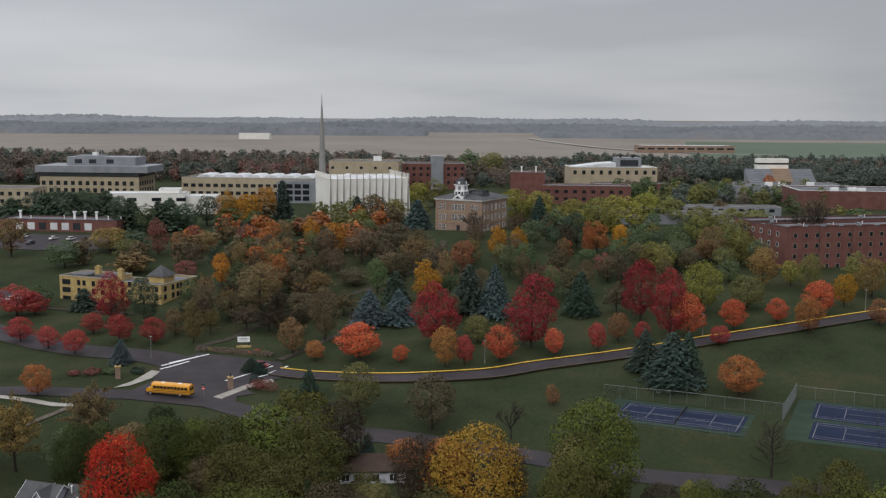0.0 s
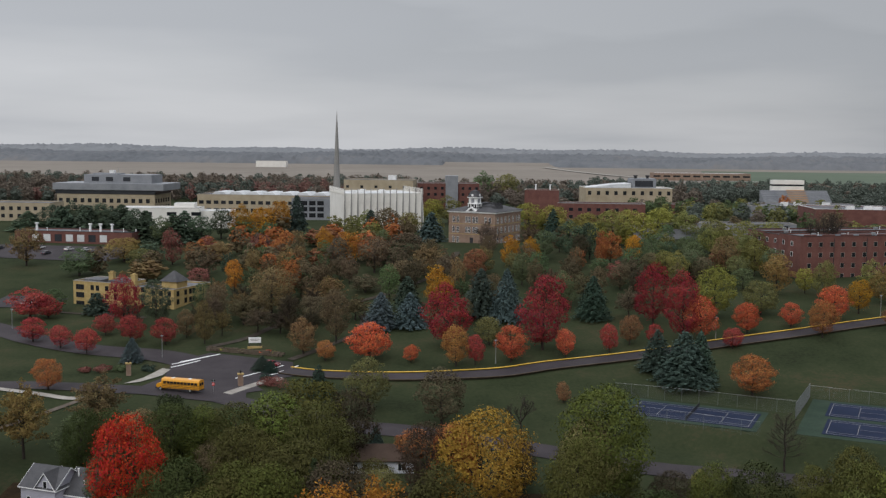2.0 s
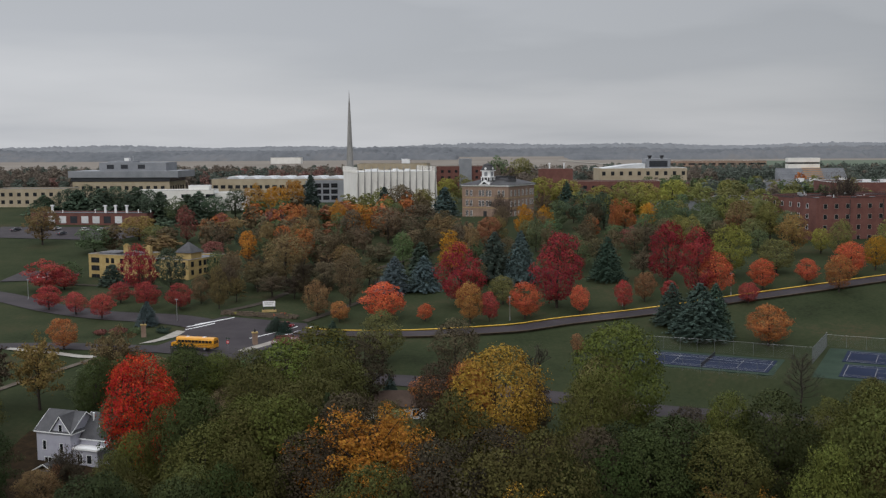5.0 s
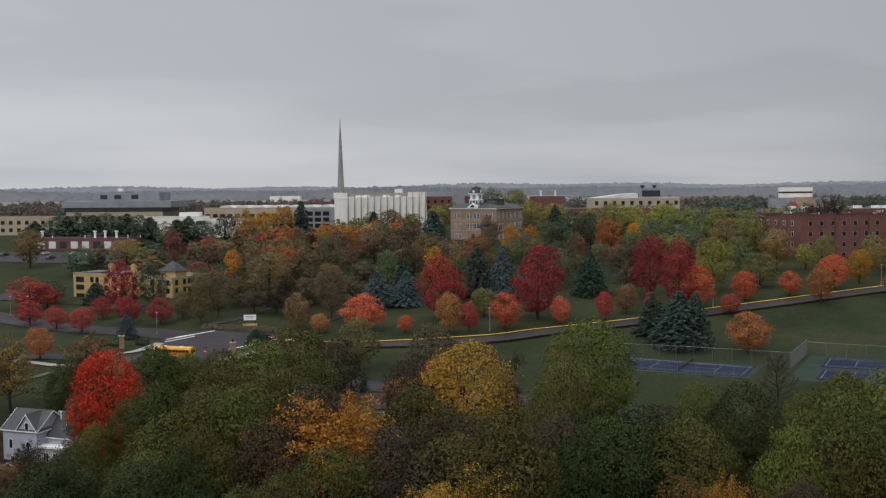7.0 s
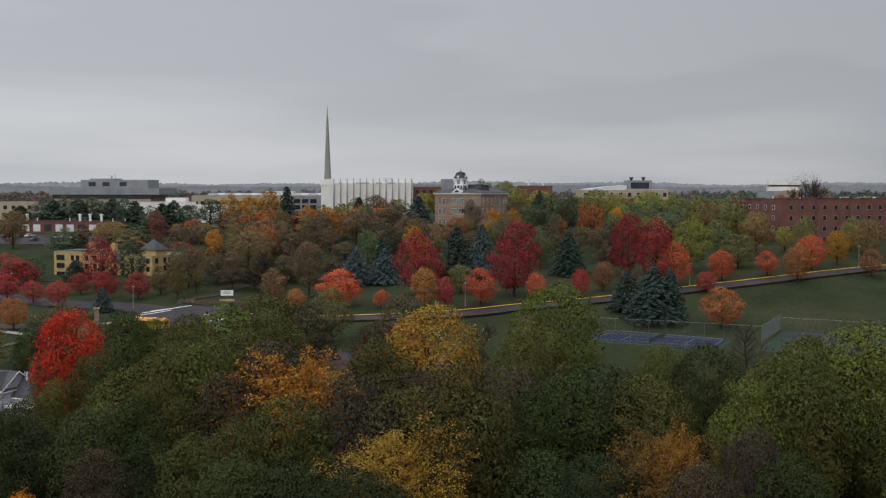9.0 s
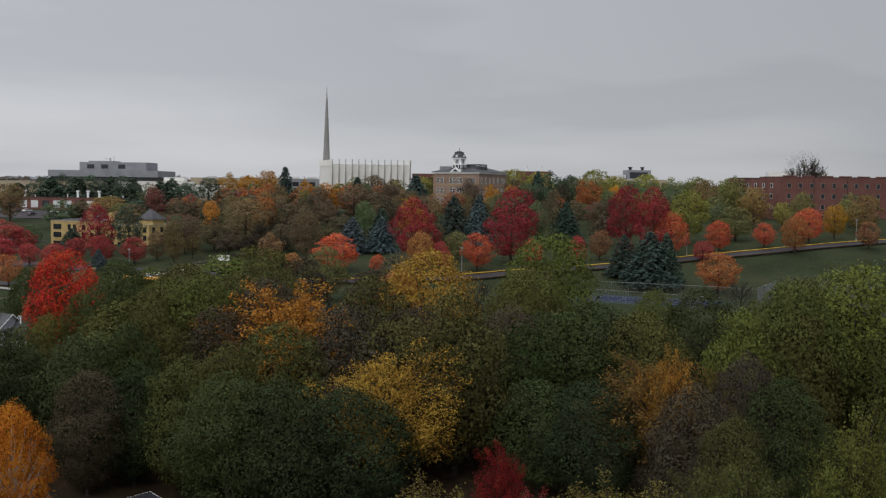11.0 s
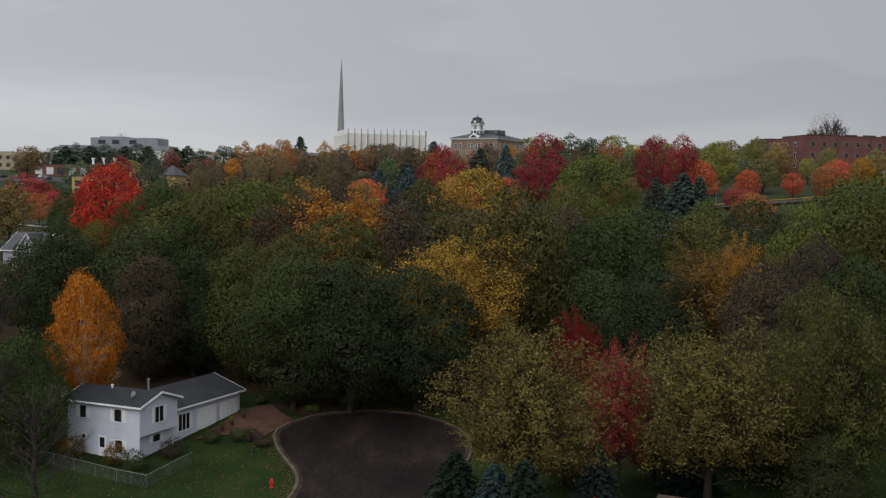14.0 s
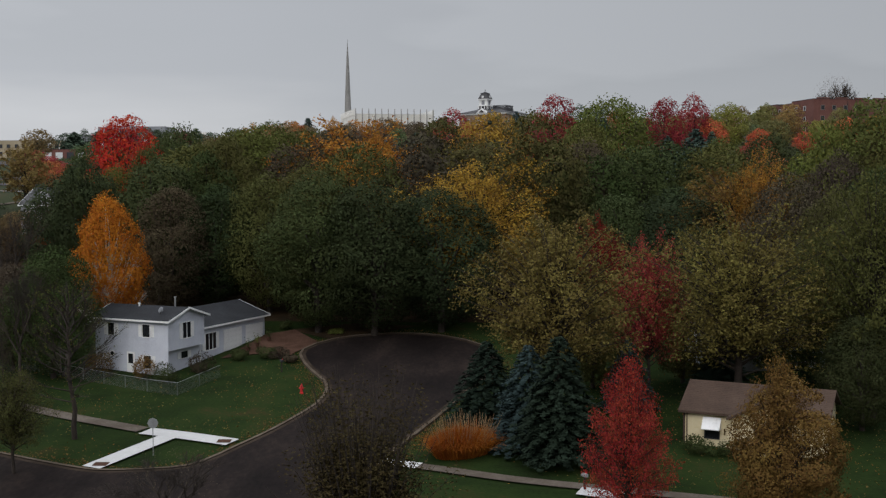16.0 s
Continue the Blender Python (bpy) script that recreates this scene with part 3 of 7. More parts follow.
def crown_points(r, masses, n, centre):
    """n places on the outsides of the masses, with their outward directions."""
    C = np.array([c for c, s in masses])
    S = np.array([s for c, s in masses])
    w = S[:, 0] ** 2
    pts, nrm, got = [], [], 0
    while got < n:
        m = 2 * n
        i = r.choice(len(C), m, p=w / w.sum())
        d = r.normal(0, 1, (m, 3))
        d /= np.linalg.norm(d, axis=1)[:, None]
        out = C[i] - centre
        keep = ((d * out).sum(1) > -0.25 * np.linalg.norm(out, axis=1)) | (r.rand(m) > 0.8)
        q = C[i] + d * S[i] * np.where(r.rand(m) < 0.86, r.uniform(0.72, 1.08, m), r.uniform(1.05, 1.38, m))[:, None]
        for k in range(len(C)):
            keep &= ((((q - C[k]) / S[k]) ** 2).sum(1) > 0.42) | (i == k)
        pts.append(q[keep])
        nrm.append((d * 0.8 + (q - centre) / (np.linalg.norm(q - centre, axis=1)[:, None] + 0.5) * 0.5 + np.array((0, 0, 0.35)))[keep])
        got += keep.sum()
    return np.concatenate(pts)[:n], np.concatenate(nrm)[:n]


def limb(bm, p, q, r0, r1, n, bend, r, steps=4):
    p, q = Vector(p), Vector(q)
    last = p
    for k in range(1, steps + 1):
        s = k / steps
        c = p.lerp(q, s) + Vector((r.uniform(-1, 1), r.uniform(-1, 1), r.uniform(-0.3, 0.6))) * bend * math.sin(math.pi * s)
        tube(bm, last, c, r0 + (r1 - r0) * (k - 1) / steps, r0 + (r1 - r0) * s, n, False)
        last = c
    return last


def twigs(bm, r, p, d, length, rad, depth, spread=0.65, ends=None):
    """Branches that fork again and again, ever thinner; ends collects the tips."""
    q = Vector(p) + Vector(d) * length
    if ends is not None and depth < 2:
        ends.append(tuple(q))
    tube(bm, p, q, rad, rad * 0.62, 5 if depth > 2 else 3, False)
    if depth == 0:
        return
    for k in range(3 if depth > 1 else 4):
        a = Vector((r.uniform(-1, 1), r.uniform(-1, 1), r.uniform(-0.25, 0.85))) * spread
        nd = (Vector(d) + a).normalized()
        start = Vector(p).lerp(q, r.uniform(0.55, 1.0))
        twigs(bm, r, start, nd, length * r.uniform(0.58, 0.82), rad * 0.58, depth - 1, spread, ends)


MODELS = {}


def model(kind, level, v):
    """A tree 10 m high and (conifers 5 m) 8 m wide, made once: meshes of trunk and crown. level 0 near, 1 the wood, 2 the campus lawns, 3 far."""
    key = (kind, level, v)
    if key in MODELS:
        return MODELS[key]
    r = np.random.RandomState(hash_of(kind) * 31 + level * 7 + v * 101 + 5)
    bm = bmesh.new()
    H, W = 10.0, 8.0
    if level == 4:
        masses = lobes(r, kind, 14, H, W, 0.3)
        pts, nrm = crown_points(r, masses, 400, np.array((0, 0, 5.0)))
        crown = leaf_mesh("crown", pts, nrm, 0.62, FARLEAF, 0.7, v + 3, 0.85)
        limb(bm, (0, 0, -0.4), (0, 0, 5.0), 0.2, 0.1, 4, 0.1, r, 1)
    elif kind in ("round", "oval", "birch"):
        bare = {"round": 0.5 if level < 2 else 1.2, "oval": 0.9, "birch": 2.2}[kind]
        masses = lobes(r, kind, {0: 72, 1: 60, 2: 56, 3: 32}[level] + (22 if kind == "birch" else 0), H, W, bare, 1.25 if level < 2 and kind == "round" else 1.0)
        for _ in range(8):
            c, s = masses[r.randint(len(masses))]
            masses.append((c + np.array((r.uniform(-1, 1), r.uniform(-1, 1), r.uniform(0, 0.8))), s * 0.6))
        n = {0: 26000, 1: 15000, 2: 6000, 3: 3000}[level]
        pts, nrm = crown_points(r, masses, n, np.array((0, 0, 5.2)))
        pts[:, 2] = np.maximum(pts[:, 2], 0.5)
        crown = leaf_mesh("crown", pts, nrm, {0: 0.076, 1: 0.095, 2: 0.145, 3: 0.2}[level], LEAF, 0.76 if level < 2 else 0.62, v + 3, 0.92 if level < 2 else 0.82)
        limb(bm, (0, 0, -0.4), (0, 0, 6.5), 0.15 if kind == "birch" else 0.24, 0.07, 7, 0.15, r, 5)
        if kind == "birch":
            for k in range(16):
                a = k * 2.4
                twigs(bm, r, (0, 0, 1.0 + 0.22 * k), Vector((math.cos(a), math.sin(a), 0.35 + 0.05 * k)).normalized(), r.uniform(1.5, 2.0), 0.05, 3, 0.55)
        for c, s in masses[:: 6 if level < 2 else 14]:
            z0 = max(1.2, min(6.0, c[2] * 0.55))
            limb(bm, (0, 0, z0), c, 0.10, 0.025, 4, 0.25, r, 3)
    elif kind == "spruce":
        pts, nrm = [], []
        n = {0: 16000, 1: 11000, 2: 8000, 3: 3000}[level]
        layers = {0: 34, 1: 34, 2: 34, 3: 22}[level]
        for i in range(layers):
            s = (i + r.uniform(0, 0.5)) / layers
            z = 0.5 + 9.3 * s
            R = 2.6 * (1 - s) ** 0.72 * r.uniform(0.86, 1.1) + 0.08
            arms = int(6 + 9 * (1 - s))
            for k in range(arms):
                ang = 2 * math.pi * (k + r.uniform(-0.3, 0.3)) / arms + i
                L = R * r.uniform(0.78, 1.12)
                m = max(3, int(n / layers * (0.25 + 1.5 * (1 - s)) / arms))
                f = np.sqrt(r.uniform(0.05, 1, m))
                side = r.normal(0, 0.10, m) * (1.3 - f) * L
                pts.append(np.stack([math.cos(ang) * f * L - math.sin(ang) * side, math.sin(ang) * f * L + math.cos(ang) * side, z + 0.22 * f * L - 0.42 * f ** 2 * L + r.normal(0, 0.05 if level == 0 else 0.13, m)], 1))
                nrm.append(np.tile(np.array((math.cos(ang) * 0.6, math.sin(ang) * 0.6, 0.9)), (m, 1)))
        pts, nrm = np.concatenate(pts), np.concatenate(nrm)
        crown = leaf_mesh("crown", pts, nrm, {0: 0.13, 1: 0.15, 2: 0.16, 3: 0.28}[level], NEEDLE, 0.5, v + 3)
        limb(bm, (0, 0, -0.4), (0, 0, 9.7), 0.2, 0.03, 6, 0.03, r, 5)
    elif kind == "open":
        limb(bm, (0, 0, -0.4), (0.25, 0.1, 6.2), 0.17, 0.07, 8, 0.12, r, 6)
        limb(bm, (0.25, 0.1, 6.2), (0.1, 0.3, 9.2), 0.07, 0.02, 5, 0.15, r, 4)
        ends = []
        for k in range(34):
            a, z = k * 2.4 + r.uniform(-0.3, 0.3), 2.2 + 5.6 * (k / 33) ** 0.9
            out_ = 0.25 + 0.9 * k / 33
            twigs(bm, r, (0.03 * z, 0.02 * z, z), Vector((math.cos(a), math.sin(a), out_)).normalized(), r.uniform(1.2, 1.7) * (1.15 - 0.45 * k / 33), 0.045, 3, 0.6, ends)
        ends = np.array(ends)
        pts = ends[r.randint(0, len(ends), 1500)] + r.normal(0, 0.16, (1500, 3)) - np.array((0, 0, 0.1))
        crown = leaf_mesh("crown", pts, r.normal(0, 1, (1500, 3)) + np.array((0, 0, 0.5)), 0.05, LEAF, 0.5, v)
    elif kind in ("airy", "flame", "bush"):
        slim_trunk = kind == "bush"
        if kind != "bush":
            limb(bm, (0, 0, -0.4), (0, 0, 6.5), 0.13 if slim_trunk else 0.22, 0.06, 7, 0.15, r, 5)
        sprays = {0: 140, 1: 80, 2: 45, 3: 30}[level]
        n = {0: 25000, 1: 14000, 2: 5000, 3: 2900}[level] // sprays
        pts, nrm = [], []
        lump = r.uniform(0, 6.28, 3)
        for k in range(sprays):
            s = (k + 0.5) / sprays
            a = k * 2.39996 + r.uniform(-0.25, 0.25)
            flat_out = np.array((math.cos(a), math.sin(a), 0))
            grow = r.uniform(0.72, 1.0) * (1 + 0.16 * math.sin(2 * a + lump[0]) + 0.14 * math.sin(3 * a + 7 * s + lump[1]))
            if kind == "flame":
                z = 1.0 + 9.0 * s ** 0.9 * r.uniform(0.82, 1.0)
                tip = flat_out * 4.5 * (1 - s ** 2.3) ** 0.8 * grow + np.array((0, 0, z))
                root = np.array((0, 0, max(0.9, z * 0.52)))
                sag, wide = -0.5, 0.36
            elif kind == "bush":
                z = 3.0 + 7.0 * r.rand() ** 0.7
                tip = flat_out * 4.0 * math.sqrt(r.rand()) * (1.15 - 0.06 * z) + np.array((0, 0, z))
                root = np.array((tip[0] * 0.25, tip[1] * 0.25, -0.1))
                sag, wide = 0.0, 0.42
            else:
                c = 1 - 1.72 * s
                z = 5.9 + 4.0 * c * grow
                tip = flat_out * 4.1 * math.sqrt(max(0.04, 1 - c * c)) * grow + np.array((0, 0, z))
                root = np.array((0, 0, min(7.4, max(1.5, z * 0.62))))
                sag, wide = 0.4, 0.34
            span = tip - root
            limb(bm, root, root + span * 0.6 + np.array((0, 0, 0.25)), 0.055 if k % 4 else 0.09, 0.022, 4, 0.10, r, 2)
            limb(bm, root + span * 0.6 + np.array((0, 0, 0.25)), tip, 0.022, 0.007, 3, 0.08, r, 2)
            if kind == "bush":
                f = r.uniform(0.1, 0.62, n) if k % 3 else r.uniform(0.3, 0.95, n)
            else:
                f = 1 - r.uniform(0, 0.78, n) ** 1.25
            line = root + f[:, None] * span
            line[:, 2] += 0.25 * np.sin(f * 3.14) - sag * np.maximum(0, f - 0.6) * 2
            pts.append(line + r.normal(0, 1, (n, 3)) * (wide * (1.25 - 0.75 * f))[:, None])
            nrm.append(r.normal(0, 0.5, (n, 3)) + flat_out * 0.5 + np.array((0, 0, 0.6)))
        pts, nrm = np.concatenate(pts), np.concatenate(nrm)
        pts[:, 2] = np.maximum(pts[:, 2], 0.15)
        crown = leaf_mesh("crown", pts, nrm, {0: 0.074, 1: 0.098, 2: 0.17, 3: 0.2}[level], LEAF, 0.55, v + 3)
    else:
        limb(bm, (0, 0, -0.4), (0, 0, 2.6), 0.2, 0.15, 7, 0.1, r, 3)
        for k in range(5):
            a = k * 1.26 + r.uniform(-0.3, 0.3)
            twigs(bm, r, (0, 0, 2.2 + 0.3 * k), Vector((math.cos(a) * 0.85, math.sin(a) * 0.85, 0.7 + 0.12 * k)).normalized(), 2.3, 0.10 if level < 2 else 0.15, 5 if level == 0 else 4)
        R = np.random.RandomState(v)
        m = {0: 500, 1: 700, 2: 500, 3: 900}[level]
        d = R.normal(0, 1, (m, 3))
        d /= np.linalg.norm(d, axis=1)[:, None]
        pts = d * np.array((3.7, 3.7, 3.2)) * (R.uniform(0.35, 1, m) ** 0.5)[:, None] + np.array((0, 0, 6.4))
        crown = leaf_mesh("crown", pts, d, 0.06 if level < 1 else 0.10, LEAF, 0.4, v)
    for f in bm.faces:
        f.smooth = True
    MODELS[key] = (new_mesh("trunk", bm, BIRCH if kind == "birch" else BARK), crown)
    return MODELS[key]


def hash_of(word):
    return sum(ord(c) * (i + 1) for i, c in enumerate(word)) % 997


COUNT = [0]


def tree(kind, x, y, h, w, colour, where=""):
    """Plants one tree, h high and w wide."""
    COUNT[0] += 1
    r = random.Random(COUNT[0] * 7919)
    level = 0 if y < 132 else 1 if y < 200 else 2 if y < 330 else 3
    trunk, crown = model(kind, level, COUNT[0] % 4)
    wide = w / (5.0 if kind == "spruce" else 8.0)
    tall = h / 10.0
    name = {"spruce": "spruce_tree", "bare": "bare_tree", "birch": "birch_tree", "bush": "tall_bush"}.get(kind, "maple_tree" if colour in ("ember", "scarlet", "crimson", "blaze", "embergreen", "scarlet2", "wine2") else "tree")
    size = "tall " if h > 13 else "small " if h < 7 else ""
    site = "in the wood" if 115 < y < 200 else "by the street" if y <= 115 else "on the lawn" if y < 300 else "among trees" if y < 420 else "near buildings"
    text = {"spruce": f"{size}{LOOKS[colour]} conical spruce tree {site}", "open": f"{size}thin-branched tree with few {LOOKS[colour]} leaves {site}", "bare": f"{size}leafless tree with {LOOKS[colour]} branches {site}",
            "birch": f"birch tree with white limbs and {LOOKS[colour]} leaves {site}"}.get(kind, f"{size}tree with {LOOKS[colour]} autumn leaves {site}")
    base = Matrix.Translation((x, y, G(x, y) + 0.02)) @ Matrix.Rotation(r.uniform(0, 6.28), 4, "Z") @ Matrix.Diagonal((wide, wide, tall, 1))
    t = thing(name, base, text, "tree", "trees")
    part("trunk", trunk, None, t)
    c = part("crown", crown, None, t, f"{LOOKS[colour]} leaves" if kind != "bare" else "last dry leaves")
    k = r.uniform(0.85, 1.15)
    c.color = (*[min(1, q * k * r.uniform(0.93, 1.07)) for q in TINT[colour]], 1)
    return t


# the row of young maples along the park road
tree("round", -36.3, 280.0, 5.9, 6.1, "embergreen")
tree("round", -24.0, 277.7, 10.6, 12.4, "ember")
tree("round", -12.8, 273.3, 4.7, 4.6, "ember")
tree("round", -1.0, 267.8, 10.7, 8.4, "embergreen")
tree("round", 4.0, 268.4, 8.2, 5.5, "scarlet")
tree("round", 13.3, 270.5, 9.8, 9.4, "ember")
tree("round", 27.8, 275.2, 7.5, 5.7, "ember")
tree("round", 39.9, 279.4, 7.7, 5.8, "scarlet")
tree("round", 46.4, 286.1, 8.4, 6.8, "rust")
tree("round", 53.0, 285.1, 6.0, 5.3, "scarlet")
tree("round", 66.2, 288.9, 12.2, 10.3, "ember")
tree("round", 80.1, 293.6, 8.7, 8.3, "ember")
tree("round", 73.1, 281.2, 5.9, 6.4, "scarlet")
tree("round", 93.8, 298.4, 7.1, 7.1, "ember")
tree("round", 99.5, 288.7, 10.2, 9.0, "embergreen")
tree("round", 108.2, 305.2, 10.0, 10.2, "ember")
tree("round", 117.7, 311.9, 10.4, 8.1, "gold")
tree("round", 121.2, 294.0, 7.8, 7.3, "rust")
tree("oval", -43.2, 286.1, 10.2, 8.1, "brown")
# tall trees on the slope
tree("oval", -3.8, 285.7, 17.2, 14.2, "crimson")
tree("oval", 22.3, 281.8, 20.8, 14.9, "crimson")
tree("oval", 55.9, 305.1, 18.4, 11.5, "crimson")
tree("oval", 61.3, 289.3, 19.2, 11.8, "crimson")
tree("round", 74.7, 309.9, 15.6, 14.3, "lime")
tree("round", 89.1, 312.6, 10.3, 12.5, "olive")
tree("round", 99.8, 334.2, 14.0, 11.0, "ochre2")
tree("round", 92.8, 372.0, 13.4, 12.4, "brown")
tree("round", 105.2, 384.0, 13.6, 12.6, "olive")
tree("round", 101.4, 366.0, 12.8, 10.4, "moss")
tree("round", 109.7, 336.9, 8.4, 7.6, "lime")
tree("round", 113.3, 329.7, 12.0, 8.1, "moss")
tree("round", 130.4, 337.0, 10.8, 8.3, "moss")
tree("round", 130.1, 322.7, 12.3, 11.4, "ochre2")
tree("round", 92.2, 376.9, 7.8, 10.9, "rust")
tree("round", 104.8, 386.2, 8.8, 9.5, "moss")
tree("round", 109.4, 379.1, 7.8, 9.4, "lime")
tree("round", 80.8, 370.7, 8.0, 9.9, "umber")
tree("oval", -52.7, 404.1, 13.8, 8.7, "amber")
tree("oval", -44.3, 400.6, 13.0, 13.3, "amber")
tree("oval", -80.1, 412.9, 11.6, 9.8, "wine")
tree("oval", -68.7, 407.0, 13.2, 10.0, "copper")
tree("oval", -95.9, 418.7, 8.9, 7.7, "brown")
tree("round", -78.3, 359.9, 12.0, 8.1, "amber")
tree("airy", -71.8, 358.4, 9.8, 10.4, "green")
tree("round", -68.9, 376.4, 9.8, 9.3, "copper")
tree("round", -57.2, 345.3, 14.3, 9.7, "copper")
tree("round", -59.8, 329.0, 14.8, 16.0, "brown")
tree("round", -51.0, 344.9, 13.0, 11.5, "umber")
tree("airy", -46.6, 354.6, 12.6, 8.8, "umber")
tree("round", -32.2, 384.9, 14.2, 13.6, "umber")
tree("round", -22.5, 404.4, 11.6, 18.7, "umber")
tree("round", -32.7, 355.3, 6.2, 12.3, "umber")
tree("round", -20.5, 368.2, 7.6, 14.7, "umber")
tree("airy", -11.1, 386.2, 9.2, 13.3, "brown")
tree("oval", -7.2, 331.1, 13.2, 10.3, "gold")
tree("round", -35.4, 295.9, 15.7, 9.6, "umber")
tree("round", -44.8, 317.8, 8.4, 11.0, "umber")
tree("airy", -32.5, 320.5, 7.8, 10.4, "umber")
tree("airy", -66.1, 316.1, 9.1, 11.3, "umber")
tree("airy", -59.8, 306.5, 7.8, 9.3, "umber")
tree("oval", -72.8, 295.2, 12.7, 6.4, "brown")
tree("bare", -29.4, 312.9, 5.5, 3.7, "twig")
tree("round", 4.5, 367.0, 11.4, 11.4, "rust")
tree("oval", 17.8, 391.0, 11.6, 8.4, "gold")
tree("oval", 25.3, 386.0, 12.1, 7.9, "gold")
tree("round", 18.3, 373.7, 8.9, 7.6, "olive")
tree("round", 31.2, 405.9, 11.4, 10.9, "green")
tree("round", 41.0, 401.4, 15.6, 14.2, "pine")
tree("round", 48.9, 405.0, 14.0, 10.8, "pine")
tree("oval", 42.5, 385.1, 7.9, 6.6, "copper")
tree("oval", 51.3, 389.2, 13.5, 5.4, "copper")
tree("round", 55.4, 393.8, 12.1, 11.4, "copper")
tree("round", 64.4, 397.0, 10.3, 8.5, "gold")
tree("round", 68.8, 381.8, 13.6, 12.3, "green")
tree("round", 74.8, 385.4, 10.0, 9.5, "pine")
tree("round", 53.1, 360.7, 7.5, 8.5, "wine")
tree("round", 32.5, 347.7, 6.5, 10.5, "rust")
tree("airy", 38.7, 333.0, 10.6, 10.4, "umber")
tree("airy", 50.1, 313.2, 9.6, 9.5, "twig")
tree("round", 7.8, 286.3, 7.9, 8.4, "olive")
tree("round", 91.6, 343.3, 7.1, 9.2, "green")
tree("round", 0.9, 309.7, 7.8, 6.7, "umber")
tree("round", 49.4, 374.9, 6.1, 10.1, "green")
tree("round", -43.7, 376.1, 8.2, 8.1, "umber")
# conifers on the slope
tree("spruce", -23.6, 308.9, 10.9, 12.0, "blue")
tree("spruce", -14.9, 308.5, 10.4, 11.6, "blue")
tree("spruce", -17.1, 332.0, 10.5, 10.2, "fir")
tree("spruce", 6.0, 317.4, 14.9, 13.8, "fir")
tree("spruce", 13.7, 312.4, 15.9, 11.6, "blue")
tree("spruce", 39.4, 313.1, 13.4, 11.7, "fir")
tree("spruce", -118.9, 339.4, 7.1, 10.5, "fir")
# trees round the stone hall
tree("round", -137.5, 330.7, 10.0, 15.0, "scarlet")
tree("round", -132.3, 332.2, 7.0, 10.1, "scarlet")
tree("round", -123.5, 298.8, 7.3, 8.8, "scarlet")
tree("round", -112.5, 290.8, 6.5, 7.3, "scarlet")
tree("round", -105.3, 307.1, 6.5, 7.3, "scarlet")
tree("round", -94.5, 297.5, 8.2, 8.7, "scarlet")
tree("round", -83.9, 294.6, 7.8, 8.6, "scarlet")
tree("round", -102.9, 284.8, 7.0, 7.8, "scarlet")
tree("oval", -104.4, 321.8, 15.2, 12.2, "crimson")
tree("round", -92.7, 316.4, 15.1, 10.3, "pine")
tree("round", -176.0, 420.6, 16.2, 14.9, "brown")
tree("round", -139.8, 431.9, 10.1, 19.5, "ochre2")
tree("round", -147.7, 401.8, 10.9, 16.4, "green")
tree("round", -127.1, 415.2, 8.6, 14.8, "olive")
tree("oval", -117.9, 424.5, 14.7, 9.6, "wine")
tree("oval", -109.1, 424.1, 9.2, 9.6, "rust")
tree("oval", -104.8, 431.3, 10.0, 7.4, "wine")
tree("round", -94.8, 376.9, 6.6, 10.2, "wine")
tree("round", -81.8, 329.7, 10.9, 7.8, "green")
tree("oval", -79.8, 302.2, 8.4, 6.6, "brown")
tree("round", -76.4, 323.7, 10.7, 8.8, "umber")
tree("round", -133.8, 342.4, 7.5, 8.2, "green")
# conifers and small trees near the entrance and the courts
tree("spruce", -87.8, 277.0, 6.7, 6.7, "blue")
tree("spruce", -51.9, 272.0, 3.9, 6.4, "fir")
tree("spruce", -33.8, 249.0, 7.7, 6.6, "fir")
tree("spruce", 50.1, 265.0, 10.8, 10.5, "fir")
tree("spruce", 55.1, 256.0, 13.6, 15.5, "fir")
tree("spruce", 59.6, 259.0, 12.6, 9.5, "fir")
tree("spruce", -49.3, 270.0, 3.3, 4.5, "fir")
tree("round", -98.7, 247.0, 7.7, 7.9, "copper")
tree("spruce", -13.6, 455.0, 13.2, 14.1, "blue")
tree("spruce", -42.2, 482.0, 13.3, 10.5, "fir")
tree("bare", 11.3, 428.0, 10.9, 16.1, "twig")
# trees round the campus buildings
tree("spruce", -212.8, 512.0, 9.7, 19.8, "pine")
tree("spruce", -194.7, 508.0, 13.1, 19.4, "pine")
tree("spruce", -183.1, 510.0, 13.5, 19.3, "pine")
tree("round", -171.5, 512.0, 11.4, 12.8, "pine")
tree("spruce", -147.2, 486.0, 14.0, 18.1, "pine")
tree("spruce", -132.6, 480.0, 13.7, 17.8, "pine")
tree("round", -203.2, 516.0, 12.6, 13.6, "pine")
tree("round", -193.6, 520.0, 13.9, 14.8, "pine")
tree("round", -177.6, 514.0, 13.6, 14.5, "pine")
tree("spruce", -168.1, 516.0, 13.4, 21.0, "pine")
tree("round", -150.5, 484.0, 15.5, 13.6, "pine")
tree("round", -137.2, 478.0, 12.2, 13.3, "green")
tree("spruce", -128.4, 484.0, 14.4, 19.4, "pine")
tree("round", -119.7, 480.0, 12.9, 13.2, "pine")
tree("round", -113.4, 492.0, 14.4, 13.5, "pine")
tree("round", -104.5, 494.0, 15.8, 13.5, "amber")
tree("round", -92.9, 488.0, 14.5, 14.4, "gold")
tree("round", -87.6, 500.0, 17.2, 13.6, "amber")
tree("spruce", -80.9, 512.0, 18.7, 12.1, "fir")
tree("round", -44.4, 486.0, 12.4, 11.5, "moss")
